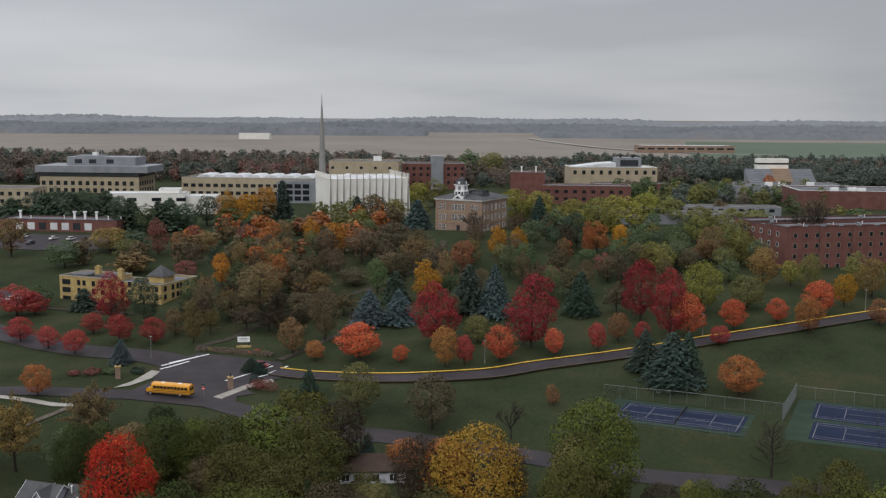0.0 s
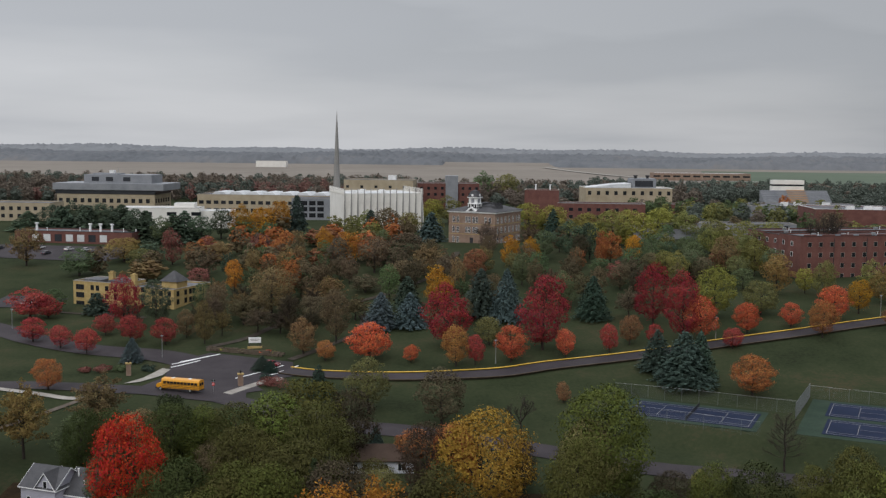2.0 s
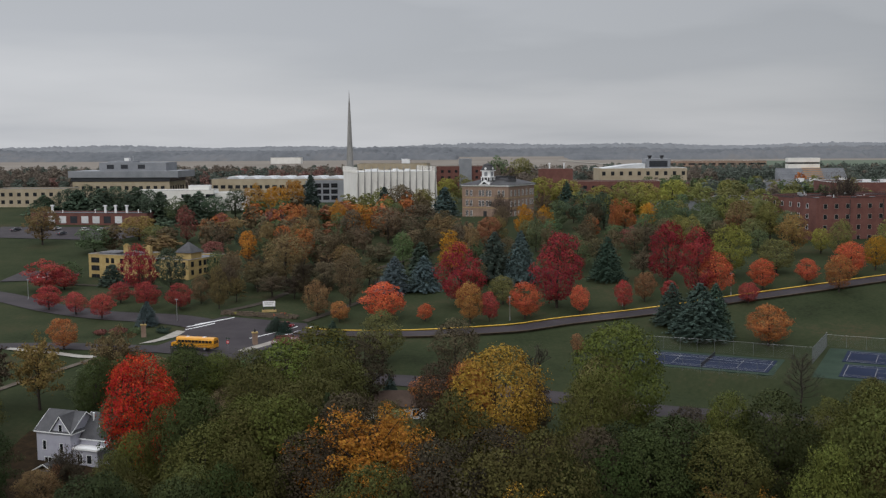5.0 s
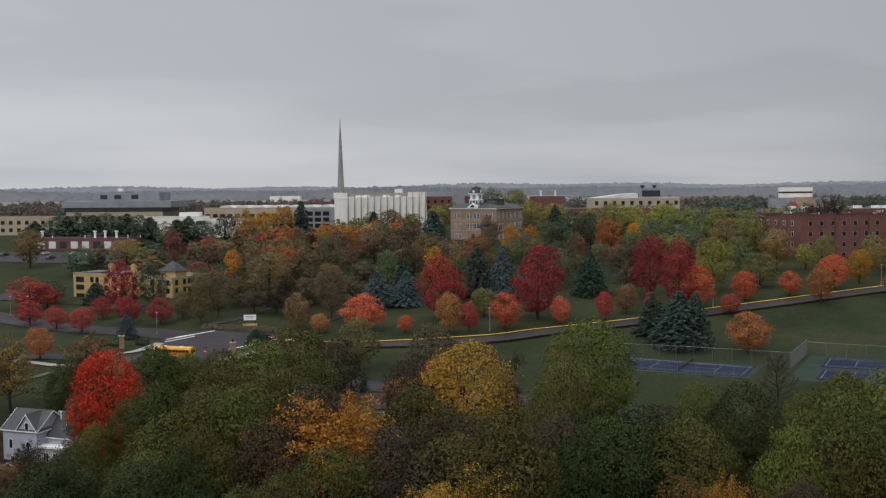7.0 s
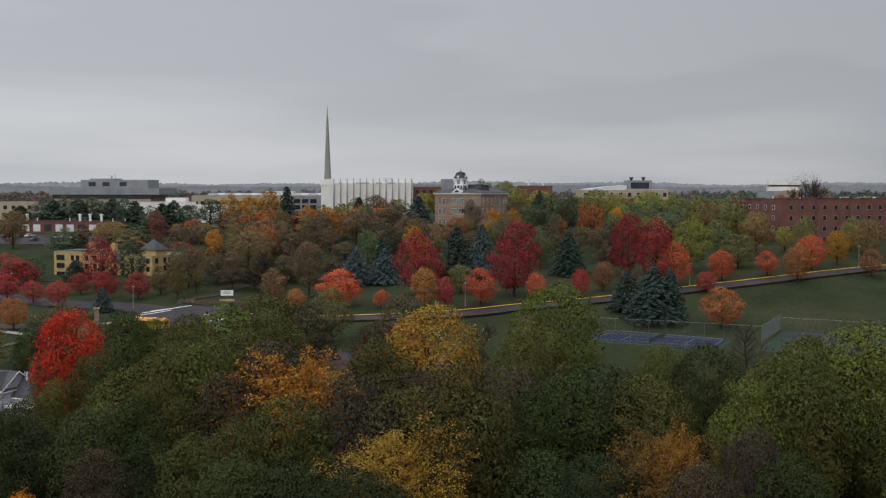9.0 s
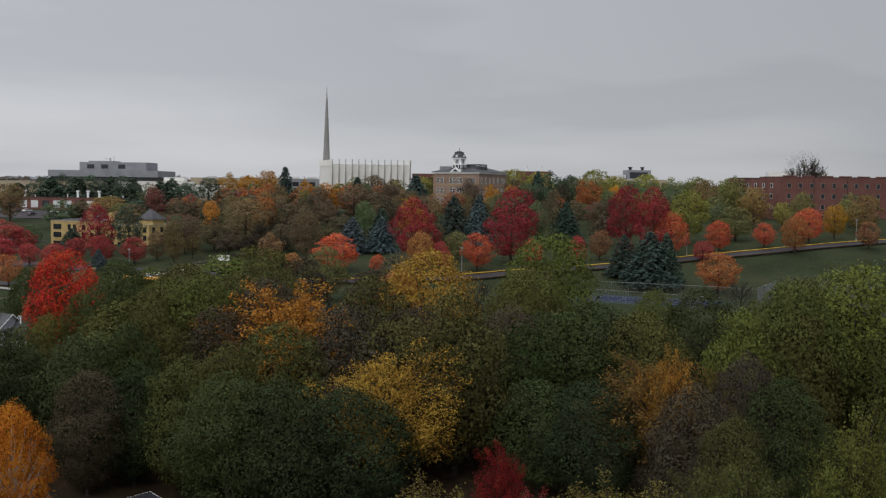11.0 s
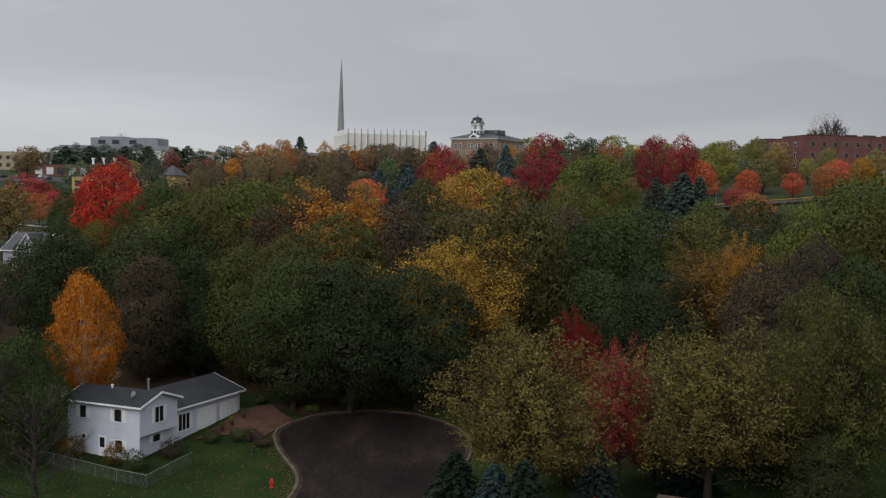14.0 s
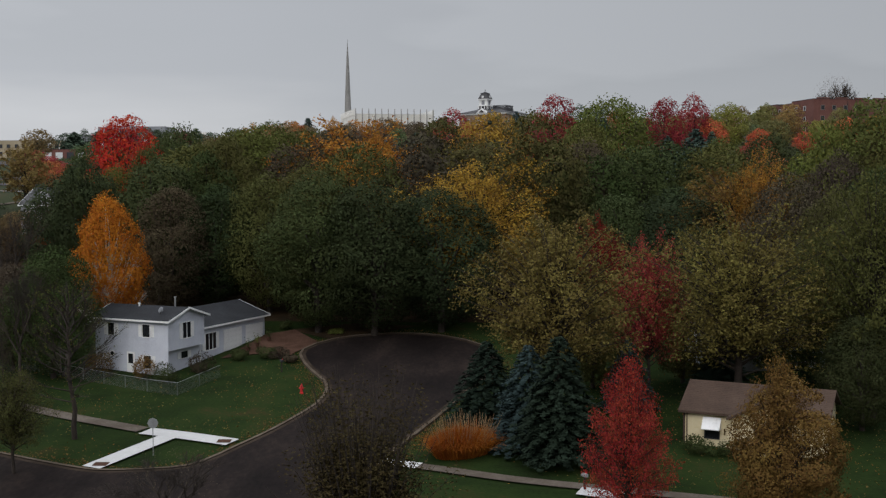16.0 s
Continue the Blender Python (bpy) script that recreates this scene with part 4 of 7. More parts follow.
tree("round", -35.1, 484.0, 13.6, 15.2, "umber")
tree("round", -24.7, 482.0, 11.9, 12.9, "moss")
tree("round", -16.6, 560.0, 13.8, 15.4, "lime")
tree("round", -7.7, 560.0, 14.8, 16.6, "moss")
tree("round", 29.8, 478.0, 15.4, 17.3, "lime")
tree("round", 41.2, 480.0, 14.9, 16.7, "lime")
tree("round", 54.0, 466.0, 12.4, 13.9, "lime")
tree("spruce", 38.7, 455.0, 14.5, 10.6, "fir")
tree("round", 62.1, 440.0, 14.8, 16.5, "moss")
tree("round", 75.3, 478.0, 13.5, 15.2, "lime")
tree("round", 88.0, 478.0, 14.4, 16.2, "lime")
tree("round", 100.3, 478.0, 12.5, 14.0, "moss")
tree("round", 101.7, 432.0, 12.3, 13.8, "olive")
tree("round", 123.6, 424.0, 12.4, 13.9, "moss")
tree("round", 113.3, 428.0, 12.4, 13.9, "moss")
tree("bare", 127.6, 378.0, 25.0, 15.9, "twig")
tree("bare", 130.5, 380.0, 24.2, 13.0, "twig")
tree("round", 151.8, 435.0, 15.8, 14.8, "umber")
tree("round", 160.8, 410.0, 13.1, 14.6, "olive")
tree("round", 14.6, 800.0, 22.4, 21.4, "green")
tree("round", 30.8, 780.0, 21.1, 23.7, "olive")
# the lower lawn and its lane
tree("round", -20.8, 238.0, 12.9, 11.0, "olive")
tree("round", -3.8, 231.0, 12.5, 12.2, "umber")
tree("bare", 13.7, 226.0, 10.0, 7.5, "twig")
tree("oval", 24.6, 245.0, 5.1, 3.8, "rust")
tree("round", 70.3, 250.0, 9.9, 11.5, "copper")
tree("open", 65.6, 207.5, 12.3, 11.5, "twig")
tree("airy", -77.7, 222.0, 12.8, 12.9, "brown")
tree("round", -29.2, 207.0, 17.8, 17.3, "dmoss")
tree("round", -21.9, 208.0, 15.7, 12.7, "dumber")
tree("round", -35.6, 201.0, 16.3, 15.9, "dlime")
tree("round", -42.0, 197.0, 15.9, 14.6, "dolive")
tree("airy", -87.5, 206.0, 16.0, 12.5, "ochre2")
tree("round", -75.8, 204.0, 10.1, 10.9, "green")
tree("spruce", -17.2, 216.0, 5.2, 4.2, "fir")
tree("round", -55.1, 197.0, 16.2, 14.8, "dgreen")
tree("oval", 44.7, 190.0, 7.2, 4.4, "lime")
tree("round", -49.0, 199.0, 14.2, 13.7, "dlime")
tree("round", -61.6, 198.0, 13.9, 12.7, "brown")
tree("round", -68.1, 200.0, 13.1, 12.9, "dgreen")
tree("round", -9.1, 208.0, 7.7, 8.7, "copper")
# the wood on the hillside
tree("oval", -56.2, 174.0, 21.9, 14.6, "blaze")
tree("round", -0.6, 186.0, 16.8, 10.3, "copper")
tree("round", 4.2, 180.0, 21.6, 18.3, "oldgold")
tree("round", 26.6, 187.0, 24.0, 18.2, "dlime")
tree("airy", -14.2, 150.0, 22.5, 23.3, "amber")
tree("round", -11.4, 152.0, 19.8, 7.1, "amber")
tree("airy", 3.2, 128.0, 20.4, 19.4, "oldgold")
tree("airy", 36.1, 129.0, 19.4, 19.9, "ochregold")
tree("airy", 36.9, 127.5, 20.3, 9.5, "amber")
tree("round", 45.7, 125.0, 20.5, 10.2, "dumber")
tree("round", 55.9, 143.0, 25.5, 17.7, "dmoss")
tree("round", 68.2, 150.0, 26.2, 19.0, "dlime")
tree("round", 56.6, 139.0, 21.3, 11.5, "dolive")
tree("airy", 49.4, 97.0, 23.1, 12.9, "dlime")
tree("airy", 36.9, 88.0, 21.8, 13.4, "dmoss")
tree("airy", 9.9, 87.0, 18.6, 15.8, "ochre")
tree("airy", 26.0, 90.0, 18.1, 16.3, "ochre")
tree("airy", 18.8, 94.0, 15.5, 6.8, "scarlet")
tree("airy", 16.1, 108.0, 15.8, 6.5, "wine2")
tree("birch", -36.9, 111.0, 16.9, 8.9, "blaze2")
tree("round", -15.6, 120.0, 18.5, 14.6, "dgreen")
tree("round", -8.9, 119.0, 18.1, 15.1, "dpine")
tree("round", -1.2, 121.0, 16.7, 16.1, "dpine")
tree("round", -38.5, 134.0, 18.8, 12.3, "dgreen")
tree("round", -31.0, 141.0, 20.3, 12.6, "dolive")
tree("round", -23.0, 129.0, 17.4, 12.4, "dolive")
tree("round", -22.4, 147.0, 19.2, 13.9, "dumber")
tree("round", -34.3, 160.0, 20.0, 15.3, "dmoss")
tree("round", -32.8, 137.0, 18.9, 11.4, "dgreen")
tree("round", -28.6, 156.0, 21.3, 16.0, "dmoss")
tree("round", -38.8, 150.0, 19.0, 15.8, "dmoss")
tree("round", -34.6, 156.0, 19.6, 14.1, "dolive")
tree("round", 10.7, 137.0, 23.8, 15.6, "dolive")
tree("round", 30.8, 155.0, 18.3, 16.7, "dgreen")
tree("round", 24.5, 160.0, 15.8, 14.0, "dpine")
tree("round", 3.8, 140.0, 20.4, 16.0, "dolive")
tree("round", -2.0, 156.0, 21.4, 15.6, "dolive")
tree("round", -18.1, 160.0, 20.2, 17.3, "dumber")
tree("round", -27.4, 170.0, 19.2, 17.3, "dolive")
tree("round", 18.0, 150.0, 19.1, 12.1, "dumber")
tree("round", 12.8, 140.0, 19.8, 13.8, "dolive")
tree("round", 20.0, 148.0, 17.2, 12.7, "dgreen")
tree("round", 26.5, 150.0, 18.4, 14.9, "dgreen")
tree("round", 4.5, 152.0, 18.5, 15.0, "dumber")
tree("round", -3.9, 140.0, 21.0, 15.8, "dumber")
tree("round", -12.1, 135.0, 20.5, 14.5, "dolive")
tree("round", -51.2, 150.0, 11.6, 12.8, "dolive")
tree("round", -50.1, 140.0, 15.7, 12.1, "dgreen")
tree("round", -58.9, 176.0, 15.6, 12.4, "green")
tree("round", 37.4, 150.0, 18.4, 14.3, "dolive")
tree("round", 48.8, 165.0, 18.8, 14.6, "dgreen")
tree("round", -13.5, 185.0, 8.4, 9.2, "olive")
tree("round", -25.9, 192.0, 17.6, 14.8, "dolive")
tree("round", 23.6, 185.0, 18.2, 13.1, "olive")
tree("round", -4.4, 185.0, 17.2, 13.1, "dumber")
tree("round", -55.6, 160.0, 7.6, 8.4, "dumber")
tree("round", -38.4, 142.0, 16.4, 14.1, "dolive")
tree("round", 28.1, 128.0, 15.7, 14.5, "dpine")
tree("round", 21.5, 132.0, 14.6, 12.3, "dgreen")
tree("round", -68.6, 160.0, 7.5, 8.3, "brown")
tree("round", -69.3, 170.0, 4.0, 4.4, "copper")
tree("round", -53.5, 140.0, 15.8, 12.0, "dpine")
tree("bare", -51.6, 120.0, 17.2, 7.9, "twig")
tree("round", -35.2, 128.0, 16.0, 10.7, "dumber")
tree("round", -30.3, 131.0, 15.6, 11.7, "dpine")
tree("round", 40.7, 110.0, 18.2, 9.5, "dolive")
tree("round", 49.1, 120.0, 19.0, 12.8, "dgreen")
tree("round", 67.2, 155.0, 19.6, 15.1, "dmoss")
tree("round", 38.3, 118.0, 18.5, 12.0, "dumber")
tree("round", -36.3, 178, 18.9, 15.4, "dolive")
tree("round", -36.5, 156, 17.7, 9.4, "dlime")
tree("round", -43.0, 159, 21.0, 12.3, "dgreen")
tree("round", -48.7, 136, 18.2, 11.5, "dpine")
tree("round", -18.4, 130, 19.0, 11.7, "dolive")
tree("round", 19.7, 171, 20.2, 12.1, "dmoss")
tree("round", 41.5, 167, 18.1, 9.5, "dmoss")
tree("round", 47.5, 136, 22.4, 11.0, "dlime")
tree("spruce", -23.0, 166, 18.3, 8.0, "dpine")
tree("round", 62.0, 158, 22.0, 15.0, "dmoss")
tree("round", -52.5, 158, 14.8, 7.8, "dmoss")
tree("round", -49.0, 163, 16.7, 8.1, "dolive")
tree("round", -53.1, 150, 14.9, 7.5, "dolive")
tree("round", -71.7, 195.0, 15.0, 8.5, "dgreen")
tree("round", -57.0, 205.0, 15.0, 9.0, "dpine")
tree("airy", -66.5, 166.0, 9.0, 7.0, "dumber")
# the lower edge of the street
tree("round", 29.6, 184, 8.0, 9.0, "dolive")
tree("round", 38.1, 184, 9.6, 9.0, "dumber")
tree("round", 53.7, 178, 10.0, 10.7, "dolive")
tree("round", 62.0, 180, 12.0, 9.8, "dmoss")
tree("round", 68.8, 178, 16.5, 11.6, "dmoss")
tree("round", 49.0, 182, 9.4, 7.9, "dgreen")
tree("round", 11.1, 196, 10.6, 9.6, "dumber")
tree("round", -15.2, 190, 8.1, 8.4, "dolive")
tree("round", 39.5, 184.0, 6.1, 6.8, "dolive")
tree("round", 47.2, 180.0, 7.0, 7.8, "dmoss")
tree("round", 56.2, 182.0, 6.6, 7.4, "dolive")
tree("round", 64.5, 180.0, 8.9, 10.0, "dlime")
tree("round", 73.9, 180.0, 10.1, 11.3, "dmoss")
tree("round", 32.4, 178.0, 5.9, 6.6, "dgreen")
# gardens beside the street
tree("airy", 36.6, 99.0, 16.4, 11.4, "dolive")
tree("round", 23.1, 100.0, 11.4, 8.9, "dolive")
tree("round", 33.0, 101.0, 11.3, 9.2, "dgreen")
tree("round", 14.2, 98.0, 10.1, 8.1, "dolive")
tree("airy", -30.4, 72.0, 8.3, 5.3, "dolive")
tree("spruce", 4.0, 85.0, 7.3, 7.4, "shadefir")
tree("spruce", 7.2, 79.0, 8.2, 6.9, "shadeblue")
tree("spruce", 9.3, 75.5, 9.6, 8.0, "shadefir")
tree("spruce", 26.0, 97.0, 4.9, 6.6, "shadefir")
tree("spruce", 16.4, 90.0, 6.5, 5.1, "shadeblue")
tree("flame", 12.7, 63.0, 10.7, 6.4, "scarlet2")
tree("oval", 22.2, 61.0, 9.6, 7.6, "ochregold")
tree("flame", 21.6, 61.5, 11.0, 6.0, "ochregold")
tree("open", -29.4, 81.0, 13.6, 11.5, "dlime")
tree("open", -36.6, 84, 9.5, 2.8, "dlime")
tree("bush", -3.4, 58.0, 11.1, 13.2, "thin")
tree("bare", -14.7, 58.0, 6.9, 6.9, "twig")
tree("bare", -40.0, 95.0, 14.4, 6.9, "twig")
tree("round", -39.3, 101.0, 13.1, 10.2, "dgreen")
tree("round", -44.7, 104.0, 10.8, 8.1, "dumber")
tree("round", 34.6, 84.0, 9.4, 7.4, "dgreen")
tree("round", 37.6, 92.0, 4.0, 4.4, "dgreen")
tree("round", 36.1, 100.0, 4.3, 4.8, "dpine")


def joined_trees(name, items, label, level=4):
    """Far trees past counting, as one object for each colour of leaf."""
    groups = {}
    for kind, x, y, h, w, colour, turn in items:
        groups.setdefault(colour, []).append((kind, x, y, h, w, turn))
    for colour, rows in groups.items():
        V, F, base = [], [], 0
        for i, (kind, x, y, h, w, turn) in enumerate(rows):
            for me in model(kind, level, i % 4):
                co = np.empty(len(me.vertices) * 3)
                me.vertices.foreach_get("co", co)
                co = co.reshape(-1, 3) * np.array((w / (5.0 if kind == "spruce" else 8.0), w / (5.0 if kind == "spruce" else 8.0), h / 10.0))
                c, s = math.cos(turn), math.sin(turn)
                V.append(np.stack([co[:, 0] * c - co[:, 1] * s + x, co[:, 0] * s + co[:, 1] * c + y, co[:, 2] + G(x, y)], 1))
                F += [[k + base for k in p.vertices] for p in me.polygons]
                base += len(co)
        me = bpy.data.meshes.new(name)
        me.from_pydata(np.concatenate(V).tolist(), [], F)
        me.materials.append(LEAF)
        ob = tagged(new(name, me), f"{LOOKS[colour]} {label}", "trees", kind="stuff")
        ob.color = (*TINT[colour], 1)


def scatter(n, seed, area, heights, widths, colours, kinds, keep=lambda x, y: True, joined=""):
    """Fills an area with trees at random, none too near another."""
    r = random.Random(seed)
    done, far = [], []
    tries = 0
    while len(done) < n and tries < n * 40:
        tries += 1
        x, y = r.uniform(*area[0]), r.uniform(*area[1])
        if not keep(x, y) or any((x - a) ** 2 + (y - b) ** 2 < (widths[0] * 0.8) ** 2 for a, b in done):
            continue
        done.append((x, y))
        row = (r.choice(kinds), x, y, r.uniform(*heights), r.uniform(*widths), r.choice(colours))
        if joined:
            far.append((*row, r.uniform(0, 6.28)))
        else:
            tree(*row)
    if joined:
        joined_trees("distant_trees", far, joined)


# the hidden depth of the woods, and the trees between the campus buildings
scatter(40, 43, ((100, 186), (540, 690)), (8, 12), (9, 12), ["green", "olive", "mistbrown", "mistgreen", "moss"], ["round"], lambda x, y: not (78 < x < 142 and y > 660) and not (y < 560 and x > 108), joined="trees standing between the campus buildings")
scatter(14, 13, ((150, 420), (560, 700)), (8, 13), (9, 13), ["green", "olive", "umber", "copper", "pine"], ["round"], joined="trees standing between the campus buildings")
PLANTED = [(o.matrix_basis.translation.x, o.matrix_basis.translation.y) for o in bpy.data.objects if o.parent is None and "tree" in o.name]
scatter(52, 14, ((-66, 70), (322, 425)), (8, 12.5), (7, 10), ["umber", "brown", "umber", "umber", "dumber", "green", "twig"], ["round", "airy", "oval"], lambda x, y: not (-30 < x < 5 and y > 405) and all(math.hypot(x - a, y - b) > 5.5 for a, b in PLANTED))
scatter(18, 15, ((-100, -36), (298, 345)), (7, 10), (6, 9), ["umber", "brown", "dumber"], ["airy", "airy", "bare"], lambda x, y: not (x < -80 and y > 322) and all(math.hypot(x - a, y - b) > 6 for a, b in PLANTED))
scatter(16, 41, ((-100, -60), (345, 425)), (8, 12), (7, 10), ["green", "umber", "pine", "brown"], ["round", "airy"], lambda x, y: all(math.hypot(x - a, y - b) > 6 for a, b in PLANTED) and not (x < -78 and y < 372))
scatter(14, 42, ((66, 112), (345, 430)), (8, 12), (8, 11), ["green", "olive", "umber", "moss"], ["round"], lambda x, y: all(math.hypot(x - a, y - b) > 6 for a, b in PLANTED))
scatter(26, 16, ((-150, -30), (385, 500)), (8, 12), (8, 12), ["green", "umber", "pine", "rust", "brown", "copper"], ["round", "round", "spruce"], lambda x, y: not (y > 425 and x < -135), joined="trees standing between the campus buildings")
scatter(22, 21, ((30, 190), (440, 540)), (7, 10), (9, 13), ["moss", "lime", "olive", "umber", "green"], ["round"], lambda x, y: not (66 < x < 140 and 468 < y < 498) and not (y < 475 and x < 45), joined="trees standing between the campus buildings")
scatter(14, 22, ((-62, -8), (455, 496)), (7, 11), (8, 11), ["umber", "moss", "olive", "green", "copper"], ["round"], lambda x, y: not (x > -14 and y < 480), joined="trees standing between the campus buildings")
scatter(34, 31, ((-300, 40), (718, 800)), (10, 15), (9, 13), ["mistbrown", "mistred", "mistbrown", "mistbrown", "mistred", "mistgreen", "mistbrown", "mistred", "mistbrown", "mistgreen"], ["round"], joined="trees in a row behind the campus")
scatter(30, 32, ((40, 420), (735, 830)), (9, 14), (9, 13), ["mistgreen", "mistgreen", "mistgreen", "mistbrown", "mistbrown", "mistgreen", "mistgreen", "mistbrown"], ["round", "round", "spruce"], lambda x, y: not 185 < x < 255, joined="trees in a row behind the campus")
scatter(16, 17, ((-100, -48), (118, 205)), (12, 17), (10, 14), ["dolive", "dgreen", "dumber", "dpine", "dmoss"], ["round", "airy"], lambda x, y: abs(x + 56) > 9 and not -0.47 < x / y < -0.33 and not (x < -52 and 128 < y < 148))
scatter(14, 18, ((60, 120), (105, 180)), (14, 19), (12, 16), ["dolive", "dgreen", "dmoss", "dlime"], ["round"])
scatter(10, 20, ((-60, 0), (190, 212)), (9, 13), (9, 12), ["dolive", "green", "umber", "moss"], ["round"], lambda x, y: not -34 < x < -4)


# ---- far hills, fields and woods ----
def far_belt(x0, x1, y, depth, tall, seed, colours, label):
    """A distant belt of single trees, close together at its front."""
    r = random.Random(seed)
    items, rows = [], max(2, int(depth / 16))
    for k in range(rows):
        x = x0 + r.uniform(0, 6)
        while x < x1:
            items.append(("oval" if r.random() < 0.4 else "round", x, y + 16 * k + r.uniform(-6, 6), tall * r.uniform(0.7, 1.15), r.uniform(9, 14), r.choice(colours), r.uniform(0, 6.28)))
            x += r.uniform(6, 13)
    joined_trees("distant_trees", items, label, 4)


def canopy(x0, x1, y0, y1, dx, dy, tall, pitch, seed, label, mat, tint=None, ragged=0.12):
    """The closed leafy roof of a distant wood: one dome for each tree, with an uneven front."""
    r = np.random.RandomState(seed)
    xs, ys = np.arange(x0, x1, dx), np.arange(y0, y1 + dy, dy)
    X, Y = np.meshgrid(xs, ys)
    X = X + r.uniform(-0.35, 0.35, X.shape) * dx
    Y = Y + r.uniform(-0.35, 0.35, Y.shape) * dy
    jit = r.rand(4, 64, 64)
    top = np.full(X.shape, -99.0)
    ci, cj = np.floor(X / pitch).astype(int), np.floor(Y / pitch).astype(int)
    for di in (-1, 0, 1):
        for dj in (-1, 0, 1):
            u, w_ = (ci + di) % 64, (cj + dj) % 64
            px = (ci + di + 0.15 + 0.7 * jit[0, u, w_]) * pitch
            py = (cj + dj + 0.15 + 0.7 * jit[1, u, w_]) * pitch
            rad = pitch * (0.55 + 0.4 * jit[3, u, w_])
            h = tall * (0.62 + 0.5 * jit[2, u, w_]) - 0.55 * tall * ((X - px) ** 2 + (Y - py) ** 2) / rad ** 2
            top = np.maximum(top, h)
    edge = np.minimum(np.minimum(X - x0, x1 - X), np.minimum(Y - y0, y1 - Y)) + r.uniform(-4, 4, X.shape)
    top = (np.maximum(top, 0.25 * tall) + r.normal(0, ragged, X.shape) * tall * 0.4) * np.sqrt(np.clip(edge / (1.5 * tall), 0.0, 1.0))
    if tall > 14.5:
        top *= 0.9 + 0.16 * np.sin(X / 210 + seed) + 0.14 * np.sin(X / 83 + 2 * seed)
    top[0], top[-1], top[:, 0], top[:, -1] = 0, 0, 0, 0
    Z = np.array([[G(x, y) for x, y in zip(a, b)] for a, b in zip(X, Y)]) + top
    n, m = X.shape
    idx = np.arange(n * m).reshape(n, m)
    F = np.stack([idx[:-1, :-1], idx[:-1, 1:], idx[1:, 1:], idx[1:, :-1]], -1).reshape(-1, 4)
    me = bpy.data.meshes.new("far_wood")
    me.from_pydata(np.stack([X, Y, Z], -1).reshape(-1, 3).tolist(), [], F.tolist())
    me.materials.append(mat)
    for p in me.polygons:
        p.use_smooth = True
    ob = tagged(new("far_wood", me), label, "woods", kind="stuff")
    if tint:
        ob.color = (*tint, 1)
    return ob


# Haze of distance is in the wood colours; the air holds none.
canopy(-1750, 1750, 2860, 3300, 7, 11, 19, 17, 1, "misty grey woods on the far ridge", HAZERIDGE)
canopy(-1450, 1450, 2380, 2700, 6, 10, 17, 16, 2, "hazy grey woods on the far hillside", HAZEWOOD)
canopy(-1250, -40, 2150, 2330, 5, 9, 15, 14, 3, "hazy grey woods beyond the fields", HAZEWOOD)
canopy(180, 1250, 2080, 2330, 5, 9, 15, 14, 4, "hazy grey woods beyond the fields", HAZEWOOD)
# The belts take the leaf tints that have haze in their colour.
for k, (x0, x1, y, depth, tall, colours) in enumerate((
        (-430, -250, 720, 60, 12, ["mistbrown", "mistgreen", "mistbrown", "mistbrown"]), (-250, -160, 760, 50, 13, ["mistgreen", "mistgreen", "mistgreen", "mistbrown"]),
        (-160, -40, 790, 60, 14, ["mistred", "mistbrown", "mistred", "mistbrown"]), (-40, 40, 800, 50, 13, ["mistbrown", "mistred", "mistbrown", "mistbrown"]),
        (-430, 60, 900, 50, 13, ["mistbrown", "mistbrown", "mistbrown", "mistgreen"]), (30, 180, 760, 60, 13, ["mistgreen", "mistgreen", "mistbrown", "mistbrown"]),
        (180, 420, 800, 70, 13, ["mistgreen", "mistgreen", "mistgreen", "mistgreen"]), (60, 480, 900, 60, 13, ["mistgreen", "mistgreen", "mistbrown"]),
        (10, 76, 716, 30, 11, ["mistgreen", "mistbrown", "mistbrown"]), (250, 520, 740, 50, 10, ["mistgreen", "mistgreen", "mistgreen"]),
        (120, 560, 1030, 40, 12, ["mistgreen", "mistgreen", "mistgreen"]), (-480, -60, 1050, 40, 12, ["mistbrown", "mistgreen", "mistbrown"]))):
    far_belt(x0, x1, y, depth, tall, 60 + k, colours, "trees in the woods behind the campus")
patch("field", [(250, 1080), (900, 1080), (1200, 1900), (420, 1900)], FARGREEN, "far green pasture in the mist", "field", 0.6, 150)
patch("field", [(-900, 900), (-520, 900), (-560, 1400), (-1100, 1400)], FARGREEN, "far green pasture in the mist", "field", 0.6, 150)
strip("road", [(150, 2040), (200, 1700), (250, 1500), (330, 1380), (420, 1320)], 12, CONCRETE, "far pale country road winding down a field", "road", 1.2)


# ---- buildings ----
SHARED = {}


def lattice(bm, xs, zs, y0, y1):
    """Bars and gaps by turns between the lines xs and zs, as one connected frame."""
    ids = {}

    def at(i, k, y):
        if (i, k, y) not in ids:
            ids[(i, k, y)] = bm.verts.new((xs[i], y, zs[k]))
        return ids[(i, k, y)]

    def solid(i, k):
        return 0 <= i < len(xs) - 1 and 0 <= k < len(zs) - 1 and (i % 2 == 0 or k % 2 == 0)

    for i in range(len(xs) - 1):
        for k in range(len(zs) - 1):
            if solid(i, k):
                bm.faces.new((at(i, k, y0), at(i + 1, k, y0), at(i + 1, k + 1, y0), at(i, k + 1, y0)))
                for di, dk, p, q in ((-1, 0, (i, k + 1), (i, k)), (1, 0, (i + 1, k), (i + 1, k + 1)), (0, -1, (i, k), (i + 1, k)), (0, 1, (i + 1, k + 1), (i, k + 1))):
                    if not solid(i + di, k + dk):
                        bm.faces.new((at(*q, y0), at(*p, y0), at(*p, y1), at(*q, y1)))
    return bm


